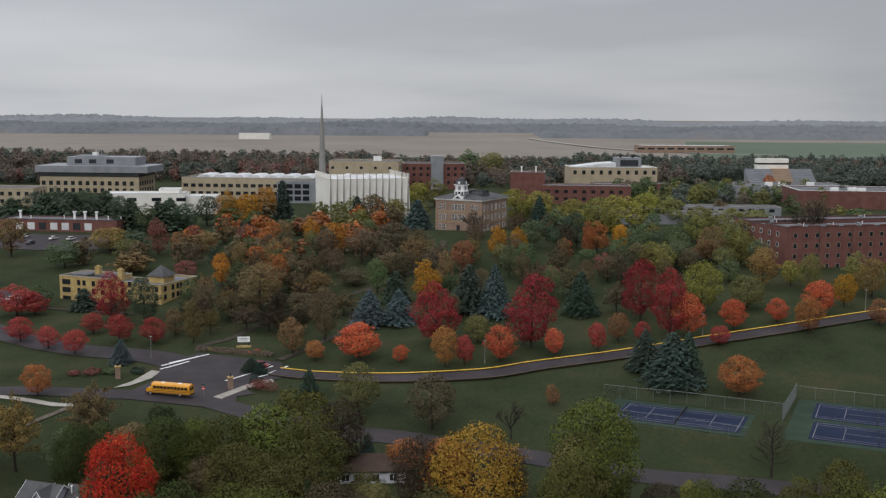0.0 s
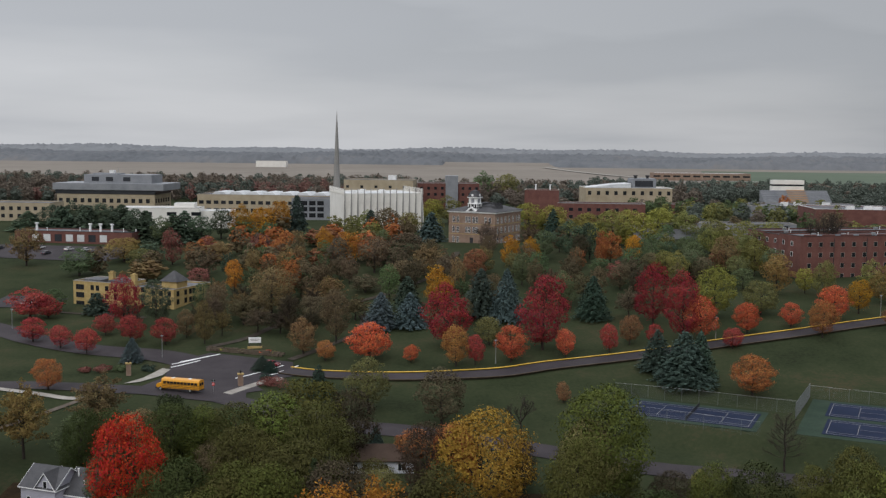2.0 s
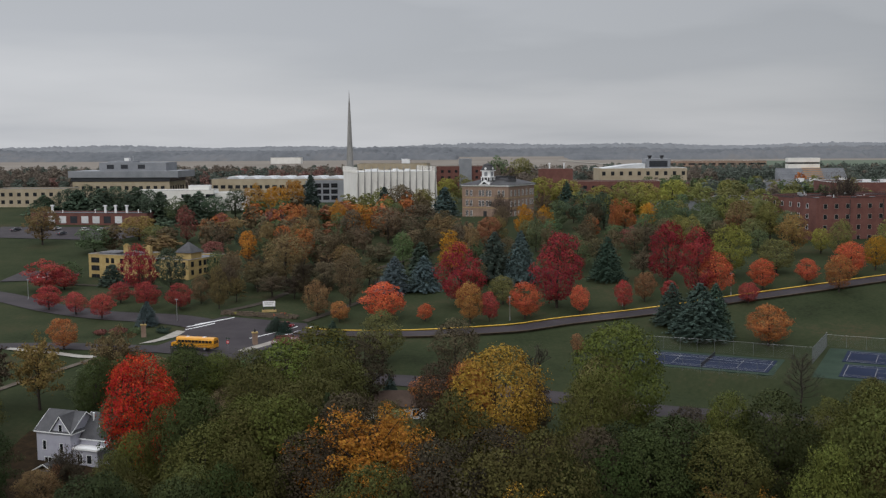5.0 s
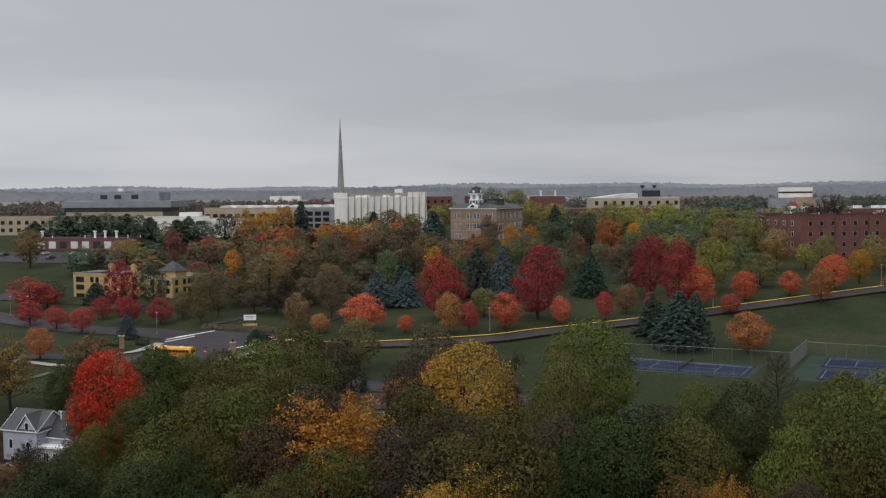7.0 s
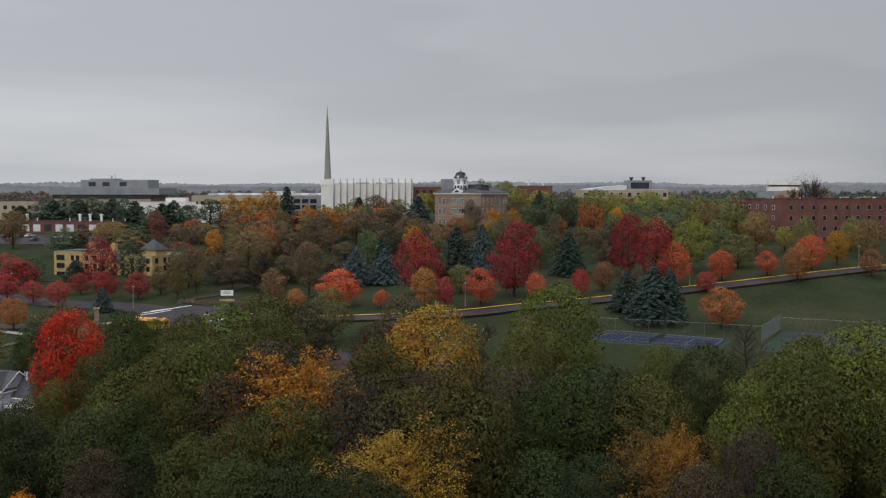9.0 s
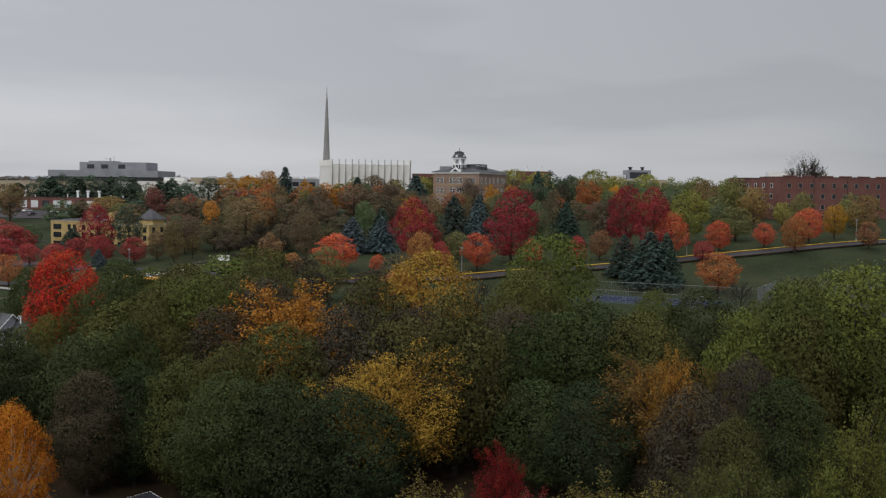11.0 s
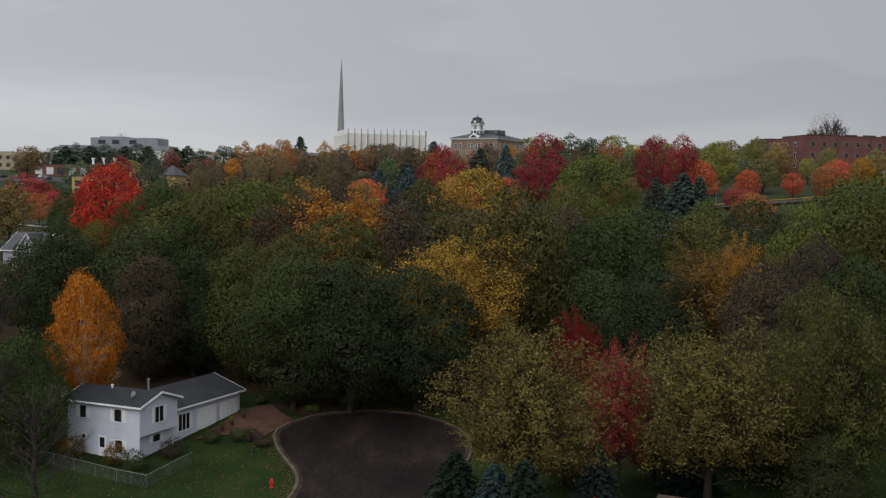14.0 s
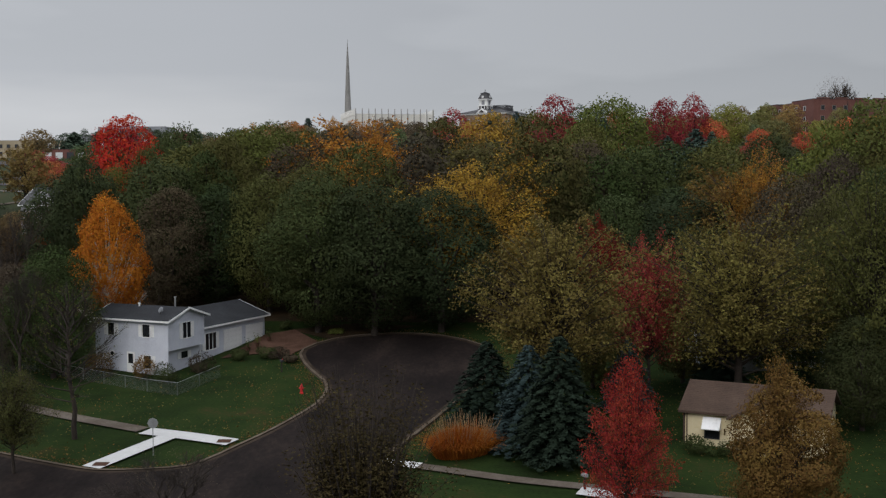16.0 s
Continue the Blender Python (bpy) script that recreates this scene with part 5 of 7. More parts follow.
def window(parent, wall, x, z, w, h, trim=None, bars=1, shutters=None):
    """A framed window on the wall (a pose whose x runs along it and whose -y looks out), x from its start and z above its foot."""
    trim = trim or WHITE
    key = ("window", w, h, trim.name, bars)
    if key not in SHARED:
        f = 0.07 if w < 1.6 else 0.1
        bm = bmesh.new()
        xs, zs = [-w / 2 - f, -w / 2], [-f, 0]
        for i in range(1, bars + 1):
            c = -w / 2 + w * i / (bars + 1)
            xs += [c - 0.03, c + 0.03]
        if h > 1.8:
            zs += [h / 2 - 0.03, h / 2 + 0.03]
        lattice(bm, xs + [w / 2, w / 2 + f], zs + [h, h + f], -0.08, 0.02)
        pane = bmesh.new()
        box(pane, -w / 2, w / 2, -0.035, 0.02, 0, h)
        SHARED[key] = (new_mesh("window", bm, trim), new_mesh("pane", pane, GLASS))
    frame_mesh, pane_mesh = SHARED[key]
    ob = part("window", frame_mesh, None, parent, m=wall @ pose(x, -0.002, z))
    part("pane", pane_mesh, None, ob, "dark reflecting glass")
    if shutters:
        key = ("shutter", w, h)
        if key not in SHARED:
            bm = bmesh.new()
            box(bm, -0.2, 0.2, -0.06, 0.01, 0, h)
            for i in range(int(h / 0.12)):
                box(bm, -0.16, 0.16, -0.075, -0.058, 0.05 + i * 0.12, 0.11 + i * 0.12)
            SHARED[key] = new_mesh("shutter", bm, WHITE)
        for s in (-1, 1):
            part("shutter", SHARED[key], None, ob, m=pose(s * (w / 2 + 0.33), 0, 0))
    return ob


FRONT = pose(0, 0, 0)


def wall_at(x, y, turn):
    return pose(x, y, 0, 0, 0, turn)


def clapboards(bm, x0, x1, z0, z1, y=0.0, rise=0.2):
    """Overlapping boards on a wall that looks to -y."""
    z = z0
    while z < z1 - 0.02:
        t = min(z + rise, z1)
        prism(bm, [(y - 0.035, z), (y, z), (y, t), (y - 0.008, t)], "x", x0, x1)
        z += rise
    return bm


def gable_roof(parent, x0, x1, y0, y1, eave, rise, mat, over=0.45, axis="x", courses=True, trim=None):
    """Two slopes with a ridge along axis, thick, with overhang, and white barge and eave boards."""
    mid = (y0 + y1) / 2 if axis == "x" else (x0 + x1) / 2
    half = ((y1 - y0) if axis == "x" else (x1 - x0)) / 2
    drop = rise / half * over
    lo, hi = (x0 - over, x1 + over) if axis == "x" else (y0 - over, y1 + over)
    for s in (-1, 1):
        bm = bmesh.new()
        prism(bm, [(mid + s * (half + over), eave - drop), (mid, eave + rise), (mid, eave + rise + 0.16), (mid + s * (half + over), eave - drop + 0.16)], axis, lo, hi)
        slope = part("roof_slope", bm, mat, parent, "shingled roof slope")
        if courses:
            bm = bmesh.new()
            n = max(8, int(half / 0.2))
            for i in range(n):
                a, b = i / n, (i + 1) / n
                p = lambda k, up: (mid + s * (half + over) * (1 - k), eave - drop + (rise + drop) * k + 0.16 + up)
                prism(bm, [p(a, 0.016), p(a, 0), p(b, 0), p(b, 0.004)], axis, lo, hi)
            part("shingle_course", bm, mat, slope)
    bm = bmesh.new()
    for s in (-1, 1):
        q = mid + s * (half + over)
        e = eave - drop
        a, b = sorted((q, q + s * 0.05))
        if axis == "x":
            box(bm, lo, hi, a, b, e - 0.02, e + 0.16)
        else:
            box(bm, a, b, lo, hi, e - 0.02, e + 0.16)
        for end, d in ((lo, -0.05), (hi, 0.05)):
            prism(bm, [(q, e - 0.02), (mid, eave + rise - 0.02), (mid, eave + rise + 0.185), (q, e + 0.185)], axis, min(end, end + d), max(end, end + d))
    part("bargeboard", bm, trim or WHITE, parent, "brown roof edge boards" if trim else "white painted roof edge boards")


def hip_roof(parent, x0, x1, y0, y1, eave, rise, mat, over=0.5):
    x0, x1, y0, y1 = x0 - over, x1 + over, y0 - over, y1 + over
    half = min(x1 - x0, y1 - y0) / 2
    bm = bmesh.new()
    long_x = x1 - x0 >= y1 - y0
    ridge = [(x0 + half, (y0 + y1) / 2), (x1 - half, (y0 + y1) / 2)] if long_x else [((x0 + x1) / 2, y0 + half), ((x0 + x1) / 2, y1 - half)]
    c = [bm.verts.new((x, y, eave)) for x, y in ((x0, y0), (x1, y0), (x1, y1), (x0, y1))]
    u = [bm.verts.new((x, y, eave + 0.18)) for x, y in ((x0, y0), (x1, y0), (x1, y1), (x0, y1))]
    a, b = [bm.verts.new((*p, eave + rise)) for p in ridge]
    for i in range(4):
        bm.faces.new((c[i], c[(i + 1) % 4], u[(i + 1) % 4], u[i]))
    bm.faces.new(c[::-1])
    faces = ((u[0], u[1], b, a), (u[1], u[2], b), (u[2], u[3], a, b), (u[3], u[0], a)) if long_x else ((u[0], u[1], a), (u[1], u[2], b, a), (u[2], u[3], b), (u[3], u[0], a, b))
    for f in faces:
        bm.faces.new(f)
    part("roof", bm, mat, parent, "hipped roof")


def flat_block(parent, x0, x1, y0, y1, z1, wall, roof, z0=-2.0, parapet=0.5, cap=None):
    """Walls with a parapet, its capping and a flat roof behind it."""
    t = 0.4
    bm = bmesh.new()
    box(bm, x0, x1, y0, y1, z0, z1 - parapet)
    box(bm, x0, x1, y0, y0 + t, z1 - parapet, z1)
    box(bm, x0, x1, y1 - t, y1, z1 - parapet, z1)
    box(bm, x0, x0 + t, y0 + t, y1 - t, z1 - parapet, z1)
    box(bm, x1 - t, x1, y0 + t, y1 - t, z1 - parapet, z1)
    part("wall", bm, wall, parent)
    bm = bmesh.new()
    box(bm, x0 + t, x1 - t, y0 + t, y1 - t, z1 - parapet + 0.004, z1 - parapet + 0.08)
    part("roof", bm, roof, parent, "flat roof")
    bm = bmesh.new()
    for b in ((x0 - 0.08, x1 + 0.08, y0 - 0.08, y0 + t + 0.05), (x0 - 0.08, x1 + 0.08, y1 - t - 0.05, y1 + 0.08), (x0 - 0.08, x0 + t + 0.05, y0 + t + 0.05, y1 - t - 0.05), (x1 - t - 0.05, x1 + 0.08, y0 + t + 0.05, y1 - t - 0.05)):
        box(bm, *b, z1 + 0.003, z1 + 0.14)
    part("coping", bm, cap or CONCRETE, parent, "pale parapet coping")


def window_rows(parent, wall, length, floors, w, h, step, start=2.0, trim=None, bars=0, skip=()):
    x, i = start, 0
    while x < length - start * 0.6:
        if i not in skip:
            for z in floors:
                window(parent, wall, x, z, w, h, trim, bars)
        x, i = x + step, i + 1


def roof_unit(parent, x, y, z, w, d, h, mat=None):
    bm = bmesh.new()
    box(bm, x - w / 2, x + w / 2, y - d / 2, y + d / 2, z, z + h)
    box(bm, x - w / 2 - 0.1, x + w / 2 + 0.1, y - d / 2 - 0.1, y + d / 2 + 0.1, z + h, z + h + 0.12)
    for i in range(5):
        box(bm, x - w / 2 + 0.1, x + w / 2 - 0.1, y - d / 2 - 0.05, y - d / 2, z + h * (0.15 + 0.15 * i), z + h * (0.22 + 0.15 * i))
    part("roof_unit", bm, mat or METAL, parent, "ventilation unit on the roof")


def vent_pipe(parent, x, y, z, h, r=0.2, mat=None):
    bm = bmesh.new()
    tube(bm, (x, y, z), (x, y, z + h), r, r, 10)
    tube(bm, (x, y, z + h), (x, y, z + h + r), r * 1.6, r * 1.6, 10)
    part("vent_pipe", bm, mat or WHITE, parent, "roof vent pipe")


# the white chapel with its needle spire
chapel = thing("chapel", pose(-57.0, 504, 33.4, 0, 0, 17.4), "white precast chapel with vertical fins and pointed pickets on its roofline", "chapel")
CH, CL, CD = 17.9, 38.8, 38.0
flat_block(chapel, 0, CL, 0, CD, CH, CHALK, PALEROOF, cap=CHALK)
bm = bmesh.new()
prism(bm, [(-0.42, 0), (0.42, 0), (0.12, CH + 2.6), (-0.12, CH + 2.6)], "y", -0.55, 0.0)
FIN = new_mesh("fin", bm, SHADEFIN)
bm = bmesh.new()
prism(bm, [(-1.15, 0), (-0.7, 0), (-0.11, CH + 0.2), (-0.3, CH + 0.2)], "y", -0.3, 0.0)
prism(bm, [(1.15, 0), (0.7, 0), (0.11, CH + 0.2), (0.3, CH + 0.2)], "y", -0.3, 0.0)
RIB = new_mesh("rib", bm, CHALK)
for i in range(13):
    f = part("fin", FIN, None, chapel, "tapering fin in shade-grey", wall_at(0.3 + i * (CL - 0.6) / 12, -0.004, 0))
    part("rib", RIB, None, f, "slanting white rib")
bm = bmesh.new()
prism(bm, [(-0.28, CH - 0.6), (0.28, CH - 0.6), (0.12, CH + 2.4), (-0.12, CH + 2.4)], "y", -0.35, 0.0)
PICKET = new_mesh("picket", bm, CHALK)
for i in range(15):
    part("picket", PICKET, None, chapel, "pointed roof picket", wall_at(-0.004, CD - 0.4 - i * (CD - 0.8) / 14, -90))
    part("picket", PICKET, None, chapel, "pointed roof picket", wall_at(CL + 0.004, 0.4 + i * (CD - 0.8) / 14, 90))
for x, y in ((8, 14), (12, 20), (15, 28), (22, 12), (24, 24), (29, 18)):
    roof_unit(chapel, x, y, CH - 0.4, 2.4, 1.6, 1.3, WHITE)
spire = thing("spire", pose(-65.5, 545, 32.2), "slender pale grey needle spire tapering to a point", "spire")
bm = bmesh.new()
n = 8
H = 60.2
for k, (z0, z1, r0, r1) in enumerate(((-1, 20, 2.15, 1.75), (20, 40, 1.75, 0.95), (40, 54, 0.95, 0.32), (54, H, 0.32, 0.03))):
    tube(bm, (0, 0, z0), (0, 0, z1), r0, r1, n, True)
part("shaft", bm, SPIREGREY, spire)
bm = bmesh.new()
for k in range(4):
    a = math.pi / 2 * k + 0.3
    for z0, z1, r0, r1 in ((0, 20, 2.15, 1.75), (20, 40, 1.75, 0.95), (40, 54, 0.95, 0.32)):
        tube(bm, (math.cos(a) * r0, math.sin(a) * r0, z0), (math.cos(a) * r1, math.sin(a) * r1, z1), 0.16, 0.1, 4)
part("edge_rib", bm, SHADEFIN, spire, "grey edge ribs")

# the old brick hall with its bell tower
hall = thing("old_hall", pose(-6.0, 450.3, 33.0, 0, 0, -28), "old tan brick hall with white bell tower and grey hipped roof", "building")
OL, OD, OE = 22.0, 25.0, 13.6
bm = bmesh.new()
box(bm, 0, OL, 0, OD, -2, OE)
part("wall", bm, OLDBRICK, hall)
bm = bmesh.new()
box(bm, -0.35, OL + 0.35, -0.35, OD + 0.35, OE, OE + 0.35)
box(bm, -0.6, OL + 0.6, -0.6, OD + 0.6, OE + 0.35, OE + 0.6)
part("cornice", bm, WHITE, hall, "white painted cornice")
for z in (0.3, 4.7, 9.0):
    bm = bmesh.new()
    box(bm, -0.06, OL + 0.06, -0.06, OD + 0.06, z - 0.25, z - 0.05)
    part("string_course", bm, STONE, hall, "pale stone string course")
hip_roof(hall, 0, OL, 0, OD, OE + 0.6, 3.6, GREYROOF, 0.7)
for z in (1.0, 5.3, 9.6):
    for x in (2.4, 4.4, 8.6, 10.0, 12.0, 13.4, 17.6, 19.6):
        if z == 1.0 and 8 < x < 14:
            continue
        window(hall, FRONT, x, z, 1.0, 2.3)
    for x in (2.5, 6.2, 9.9, 13.6, 17.3, 21.0, 23.3):
        window(hall, wall_at(OL, 0, 90), x, z, 1.0, 2.3)
bm = bmesh.new()
box(bm, 10.2, 11.8, -0.15, 0.02, 0, 3.2)
part("door", bm, DARKTRIM, hall, "dark arched entrance door")
bm = bmesh.new()
prism(bm, [(8.2, OE + 0.60), (13.8, OE + 0.60), (11, OE + 2.70)], "y", -0.7, 3.5)
part("pediment", bm, WHITE, hall, "white pediment")
bm = bmesh.new()
prism(bm, [(9.6, OE + 0.90), (12.4, OE + 0.90), (11, OE + 2.00)], "y", -0.75, -0.68)
part("pediment_panel", bm, DARKTRIM, hall, "dark panel in the pediment")
tower = part("bell_tower", box(bmesh.new(), 8.9, 13.1, 0.6, 4.8, OE + 0.60, OE + 2.20), WHITE, hall, "white painted timber bell tower")
part("base_stage", box(box(bmesh.new(), 8.6, 13.4, 0.3, 5.1, OE + 2.10, OE + 2.42), 9.0, 13.0, 0.7, 4.7, OE + 2.42, OE + 3.70), DARKTRIM, tower, "dark lower stage with openings")
bm = bmesh.new()
for x in (9.0, 10.2, 11.8, 13.0):
    for y in (0.68, 4.72):
        box(bm, x - 0.16, x + 0.16, y - 0.16, y + 0.16, OE + 2.42, OE + 3.70)
for y in (1.9, 3.5):
    for x in (8.98, 13.02):
        box(bm, x - 0.16, x + 0.16, y - 0.16, y + 0.16, OE + 2.42, OE + 3.70)
box(bm, 8.7, 13.3, 0.4, 5.0, OE + 3.70, OE + 4.02)
box(bm, 9.1, 12.9, 0.8, 4.6, OE + 4.02, OE + 6.34)
box(bm, 8.6, 13.4, 0.3, 5.1, OE + 6.34, OE + 6.66)
part("belfry", bm, WHITE, tower, "white belfry")
bm = bmesh.new()
box(bm, 10.3, 11.7, 0.76, 0.82, OE + 4.26, OE + 5.94)
part("louvre", box(bmesh.new(), 12.88, 12.94, 2.0, 3.4, OE + 4.26, OE + 5.94), GREYPANEL, tower, "grey louvres")
part("louvre", bm, GREYPANEL, tower, "grey louvres")
bm = bmesh.new()
frustum(bm, 11, 2.7, OE + 6.66, OE + 8.90, 4.6, 4.6, 2.7, 2.7)
box(bm, 9.5, 12.5, 1.2, 4.2, OE + 8.90, OE + 9.14)
frustum(bm, 11, 2.7, OE + 9.14, OE + 9.78, 2.4, 2.4, 0.3, 0.3)
part("mansard", bm, GREYROOF, tower, "grey slate mansard cap")
bm = bmesh.new()
for x, y in ((11, 0.52), (13.2, 2.7)):
    tube(bm, (x, y - (0.2 if y < 1 else 0), OE + 7.46), (x + (0.2 if y > 1 else 0), y, OE + 7.46), 0.5, 0.5, 16)
part("clock_dormer", bm, WHITE, tower, "round white dormer")
bm = bmesh.new()
tube(bm, (11, 2.7, OE + 9.70), (11, 2.7, OE + 11.14), 0.09, 0.03, 6)
tube(bm, (11, 2.7, OE + 10.18), (11, 2.7, OE + 10.42), 0.2, 0.2, 8)
part("finial", bm, DARKTRIM, tower, "thin metal finial")
bm = bmesh.new()
for x0, x1, y0, y1 in ((13.4, 19.6, 5.0, 5.2), (13.4, 19.6, 11.6, 11.8), (13.4, 13.6, 5.2, 11.6), (19.4, 19.6, 5.2, 11.6)):
    box(bm, x0, x1, y0, y1, OE + 3.9, OE + 4.1)
for k in range(11):
    for y in (5.1, 11.7):
        box(bm, 13.4 + k * 0.6, 13.55 + k * 0.6, y - 0.08, y + 0.08, OE + 2.2, OE + 3.9)
        box(bm, 13.42 if y < 8 else 19.42, 13.58 if y < 8 else 19.58, 5.2 + k * 0.6, 5.34 + k * 0.6, OE + 2.2, OE + 3.9)
part("roof_rail", bm, DARKTRIM, hall, "dark railing round the flat roof deck")
part("roof_deck", box(bmesh.new(), 13.3, 19.7, 4.9, 11.9, OE + 1.5, OE + 2.9), GREYROOF, hall, "low grey roof deck")

# the stone hall of yellow limestone
inn = thing("stone_hall", pose(-132.5, 355, 18.3, 0, 0, -20.4), "three-storey yellow limestone hall with chimneys and a pyramid tower", "building")
flat_block(inn, 0, 20, 0, 13, 9.4, STONE, TAR)
flat_block(inn, 20, 31, 3.5, 13, 8.2, STONE, TAR)
flat_block(inn, 31, 41, 0, 21, 8.6, STONE, TAR)
for z in (0.9, 3.9, 6.6):
    for x in (2.2, 3.9, 8.0, 10.2, 14.0, 17.6):
        window(inn, FRONT, x, z, 1.2 if x != 2.2 else 1.9, 1.6, DARKTRIM)
    for x in (3.0, 6.0, 9.5):
        window(inn, wall_at(20, 3.5, 0), x, z, 1.2, 1.6, DARKTRIM)
    for x in (2.0, 5.0, 8.2):
        window(inn, wall_at(31, 0, 0), x, z - 0.3, 1.2, 1.6, DARKTRIM)
    for x in (2.2, 6.5, 9.2, 11.0, 15.0, 20.0):
        window(inn, wall_at(41, 0, 90), x, z - 0.3, 1.3, 1.6, DARKTRIM)
for x, y, h in ((11.5, 6, 3.6), (21.5, 5, 3.4)):
    bm = bmesh.new()
    box(bm, x - 0.9, x + 0.9, y - 0.7, y + 0.7, 8.3, 8.4 + h)
    box(bm, x - 1.05, x + 1.05, y - 0.85, y + 0.85, 8.4 + h, 8.65 + h)
    box(bm, x - 0.5, x + 0.5, y - 0.4, y + 0.4, 8.65 + h, 9.1 + h)
    part("chimney", bm, STONE, inn, "tall limestone chimney")
part("roof_step", box(box(bmesh.new(), 3, 10, 2, 9, 9.0, 9.9), 12, 19, 3, 11, 9.0, 9.8), TAR, inn, "raised roof panels")
part("tower_base", box(bmesh.new(), 32.2, 38.2, 5.5, 11.5, 8.2, 10.4), STONE, inn, "square limestone roof tower")
bm = bmesh.new()
frustum(bm, 35.2, 8.5, 10.4, 13.8, 7.2, 7.2, 0.3, 0.3)
part("pyramid_roof", bm, GREYROOF, inn, "grey pyramid roof")

# the long red brick dormitory
dorm = thing("dormitory", pose(114.6, 358.5, 28.8, 0, 0, 13.9), "long four-storey red brick dormitory with flat roof and stepped dark parapet", "building")
flat_block(dorm, 0, 75, 0, 14, 16.7, BRICK, TAR, cap=DARKTRIM)
flat_block(dorm, 0, 14, 14, 24, 16.1, BRICK, TAR, cap=DARKTRIM)
flat_block(dorm, 0, 75, 24, 36, 16.5, BRICK, TAR, cap=DARKTRIM)
for x in range(0, 70, 7):
    bm = bmesh.new()
    box(bm, x + 1.2, x + 5.8, -0.1, 0.45, 16.845, 17.25)
    part("parapet_block", bm, BRICK, dorm, "raised brick piece of the parapet")
floors = (2.3, 5.9, 9.5, 13.1)
window_rows(dorm, FRONT, 60, floors, 1.3, 1.5, 4.2, 3.4, CONCRETE)
window_rows(dorm, wall_at(0, 36, -90), 36, floors[1:], 1.3, 1.5, 5.5, 3.0)
for x in (12.6, 25.2):
    bm = bmesh.new()
    tube(bm, (x, -0.12, -1), (x, -0.12, 16), 0.09, 0.09, 6)
    part("downpipe", bm, DARKTRIM, dorm, "dark downpipe")
for x, y in ((9, 7), (20, 6), (33, 8), (47, 7), (5, 18), (12, 31), (30, 30), (50, 31)):
    roof_unit(dorm, x, y, 16.2, 1.2, 1.0, 0.8)
    vent_pipe(dorm, x + 2.4, y + 1, 16.2, 1.0, 0.12)


def block(name, x, y, z, turn, L, D, H, wall, roof, label, floors=(), w=1.6, h=1.6, step=4.0, trim=None, cap=None, sides=True):
    """A plain campus building with flat roof and rows of windows, seen from afar."""
    b = thing(name, pose(x, y, z, 0, 0, turn), label, "building", "campus buildings")
    flat_block(b, 0, L, 0, D, H, wall, roof, -3, cap=cap)
    window_rows(b, FRONT, L, floors, w, h, step, 2.4, trim or DARKTRIM)
    if sides:
        window_rows(b, wall_at(L, 0, 90), D, floors, w, h, step, 2.4, trim or DARKTRIM)
    return b


sci = block("science_building", -252, 650, 32, -3, 62, 30, 10.5, BUFF, TAR, "large grey and buff science building with stacked flat roofs", (1.0, 5.4), 2.2, 2.4, 4.6)
part("glazing", box(bmesh.new(), -0.6, 62.5, -0.5, 29, 10.9, 13.2), DARKPANEL, sci, "continuous dark band of glazing")
part("upper_storey", box(bmesh.new(), -2, 68, -1.5, 31, 13.2, 17.2), GREYPANEL, sci, "grey metal upper storey")
part("penthouse", box(box(bmesh.new(), 15, 58, 6, 26, 17.2, 22.4), 20, 36, 8, 20, 22.4, 23.2), GREYPANEL, sci, "grey rooftop plant storey")
for x in (20, 29, 40):
    part("louvre", box(bmesh.new(), x, x + 4.5, 5.8, 6.02, 18.4, 21.0), DARKPANEL, sci, "dark louvre panel")
vent_pipe(sci, 34, 14, 23.2, 3.0, 0.12, METAL)
roof_unit(sci, 31, 12, 23.2, 3, 3, 1.8, WHITE)
white_hall = block("low_hall", -172, 522, 33, 6, 40, 18, 9.2, CHALK, PALEROOF, "long low cream-white modern hall with flat roof", (5.5,), 4.5, 1.6, 12.0)
flat_block(white_hall, 40, 56, 3, 18, 7.6, CHALK, PALEROOF, -3, cap=WHITE)
flat_block(white_hall, 27, 37, 4, 14, 11.2, CHALK, PALEROOF, 8, cap=WHITE)
lab = block("teaching_block", -155, 612, 34, -4, 82, 40, 11.0, BUFF, TAR, "long buff teaching building with pale roof vaults", (1.2, 5.6), 2.6, 1.8, 4.4)
for i in range(7):
    bm = bmesh.new()
    prism(bm, [(6 + i * 10, 10.5), (15 + i * 10, 10.5), (13 + i * 10, 12.2), (8 + i * 10, 12.2)], "y", 8, 30)
    part("roof_vault", bm, PALEROOF, lab, "pale rooftop vault")
block("service_wing", -96, 588, 33, 0, 22, 18, 11.5, GREYPANEL, TAR, "dark grey building wing beside the chapel", (1.0, 4.4, 7.8), 3.4, 2.2, 4.6)
library = block("library", -76, 668, 34, -2, 44, 26, 18.5, BUFF, TAR, "tall plain buff campus building behind the chapel", (13.5,), 1.6, 1.4, 9.0)
roof_unit(library, 30, 8, 18.2, 5, 4, 3, WHITE)
arts = block("arts_building", -30, 690, 34, 4, 40, 24, 16.0, BRICK, TAR, "brick and grey campus building with a glazed stair tower", (3, 8, 12), 1.6, 1.6, 4.5)
part("stair_tower", box(bmesh.new(), 18, 26, -2, 8, -3, 21), GREYPANEL, arts, "grey glazed stair tower")
gym = block("brick_theatre", 34, 592, 34, -6, 19, 16, 16.5, BRICK, TAR, "windowless brown brick theatre block")
vent_pipe(gym, 6, 5, 16, 3.2, 0.4)
vent_pipe(gym, 14, 6, 16, 3.2, 0.4)
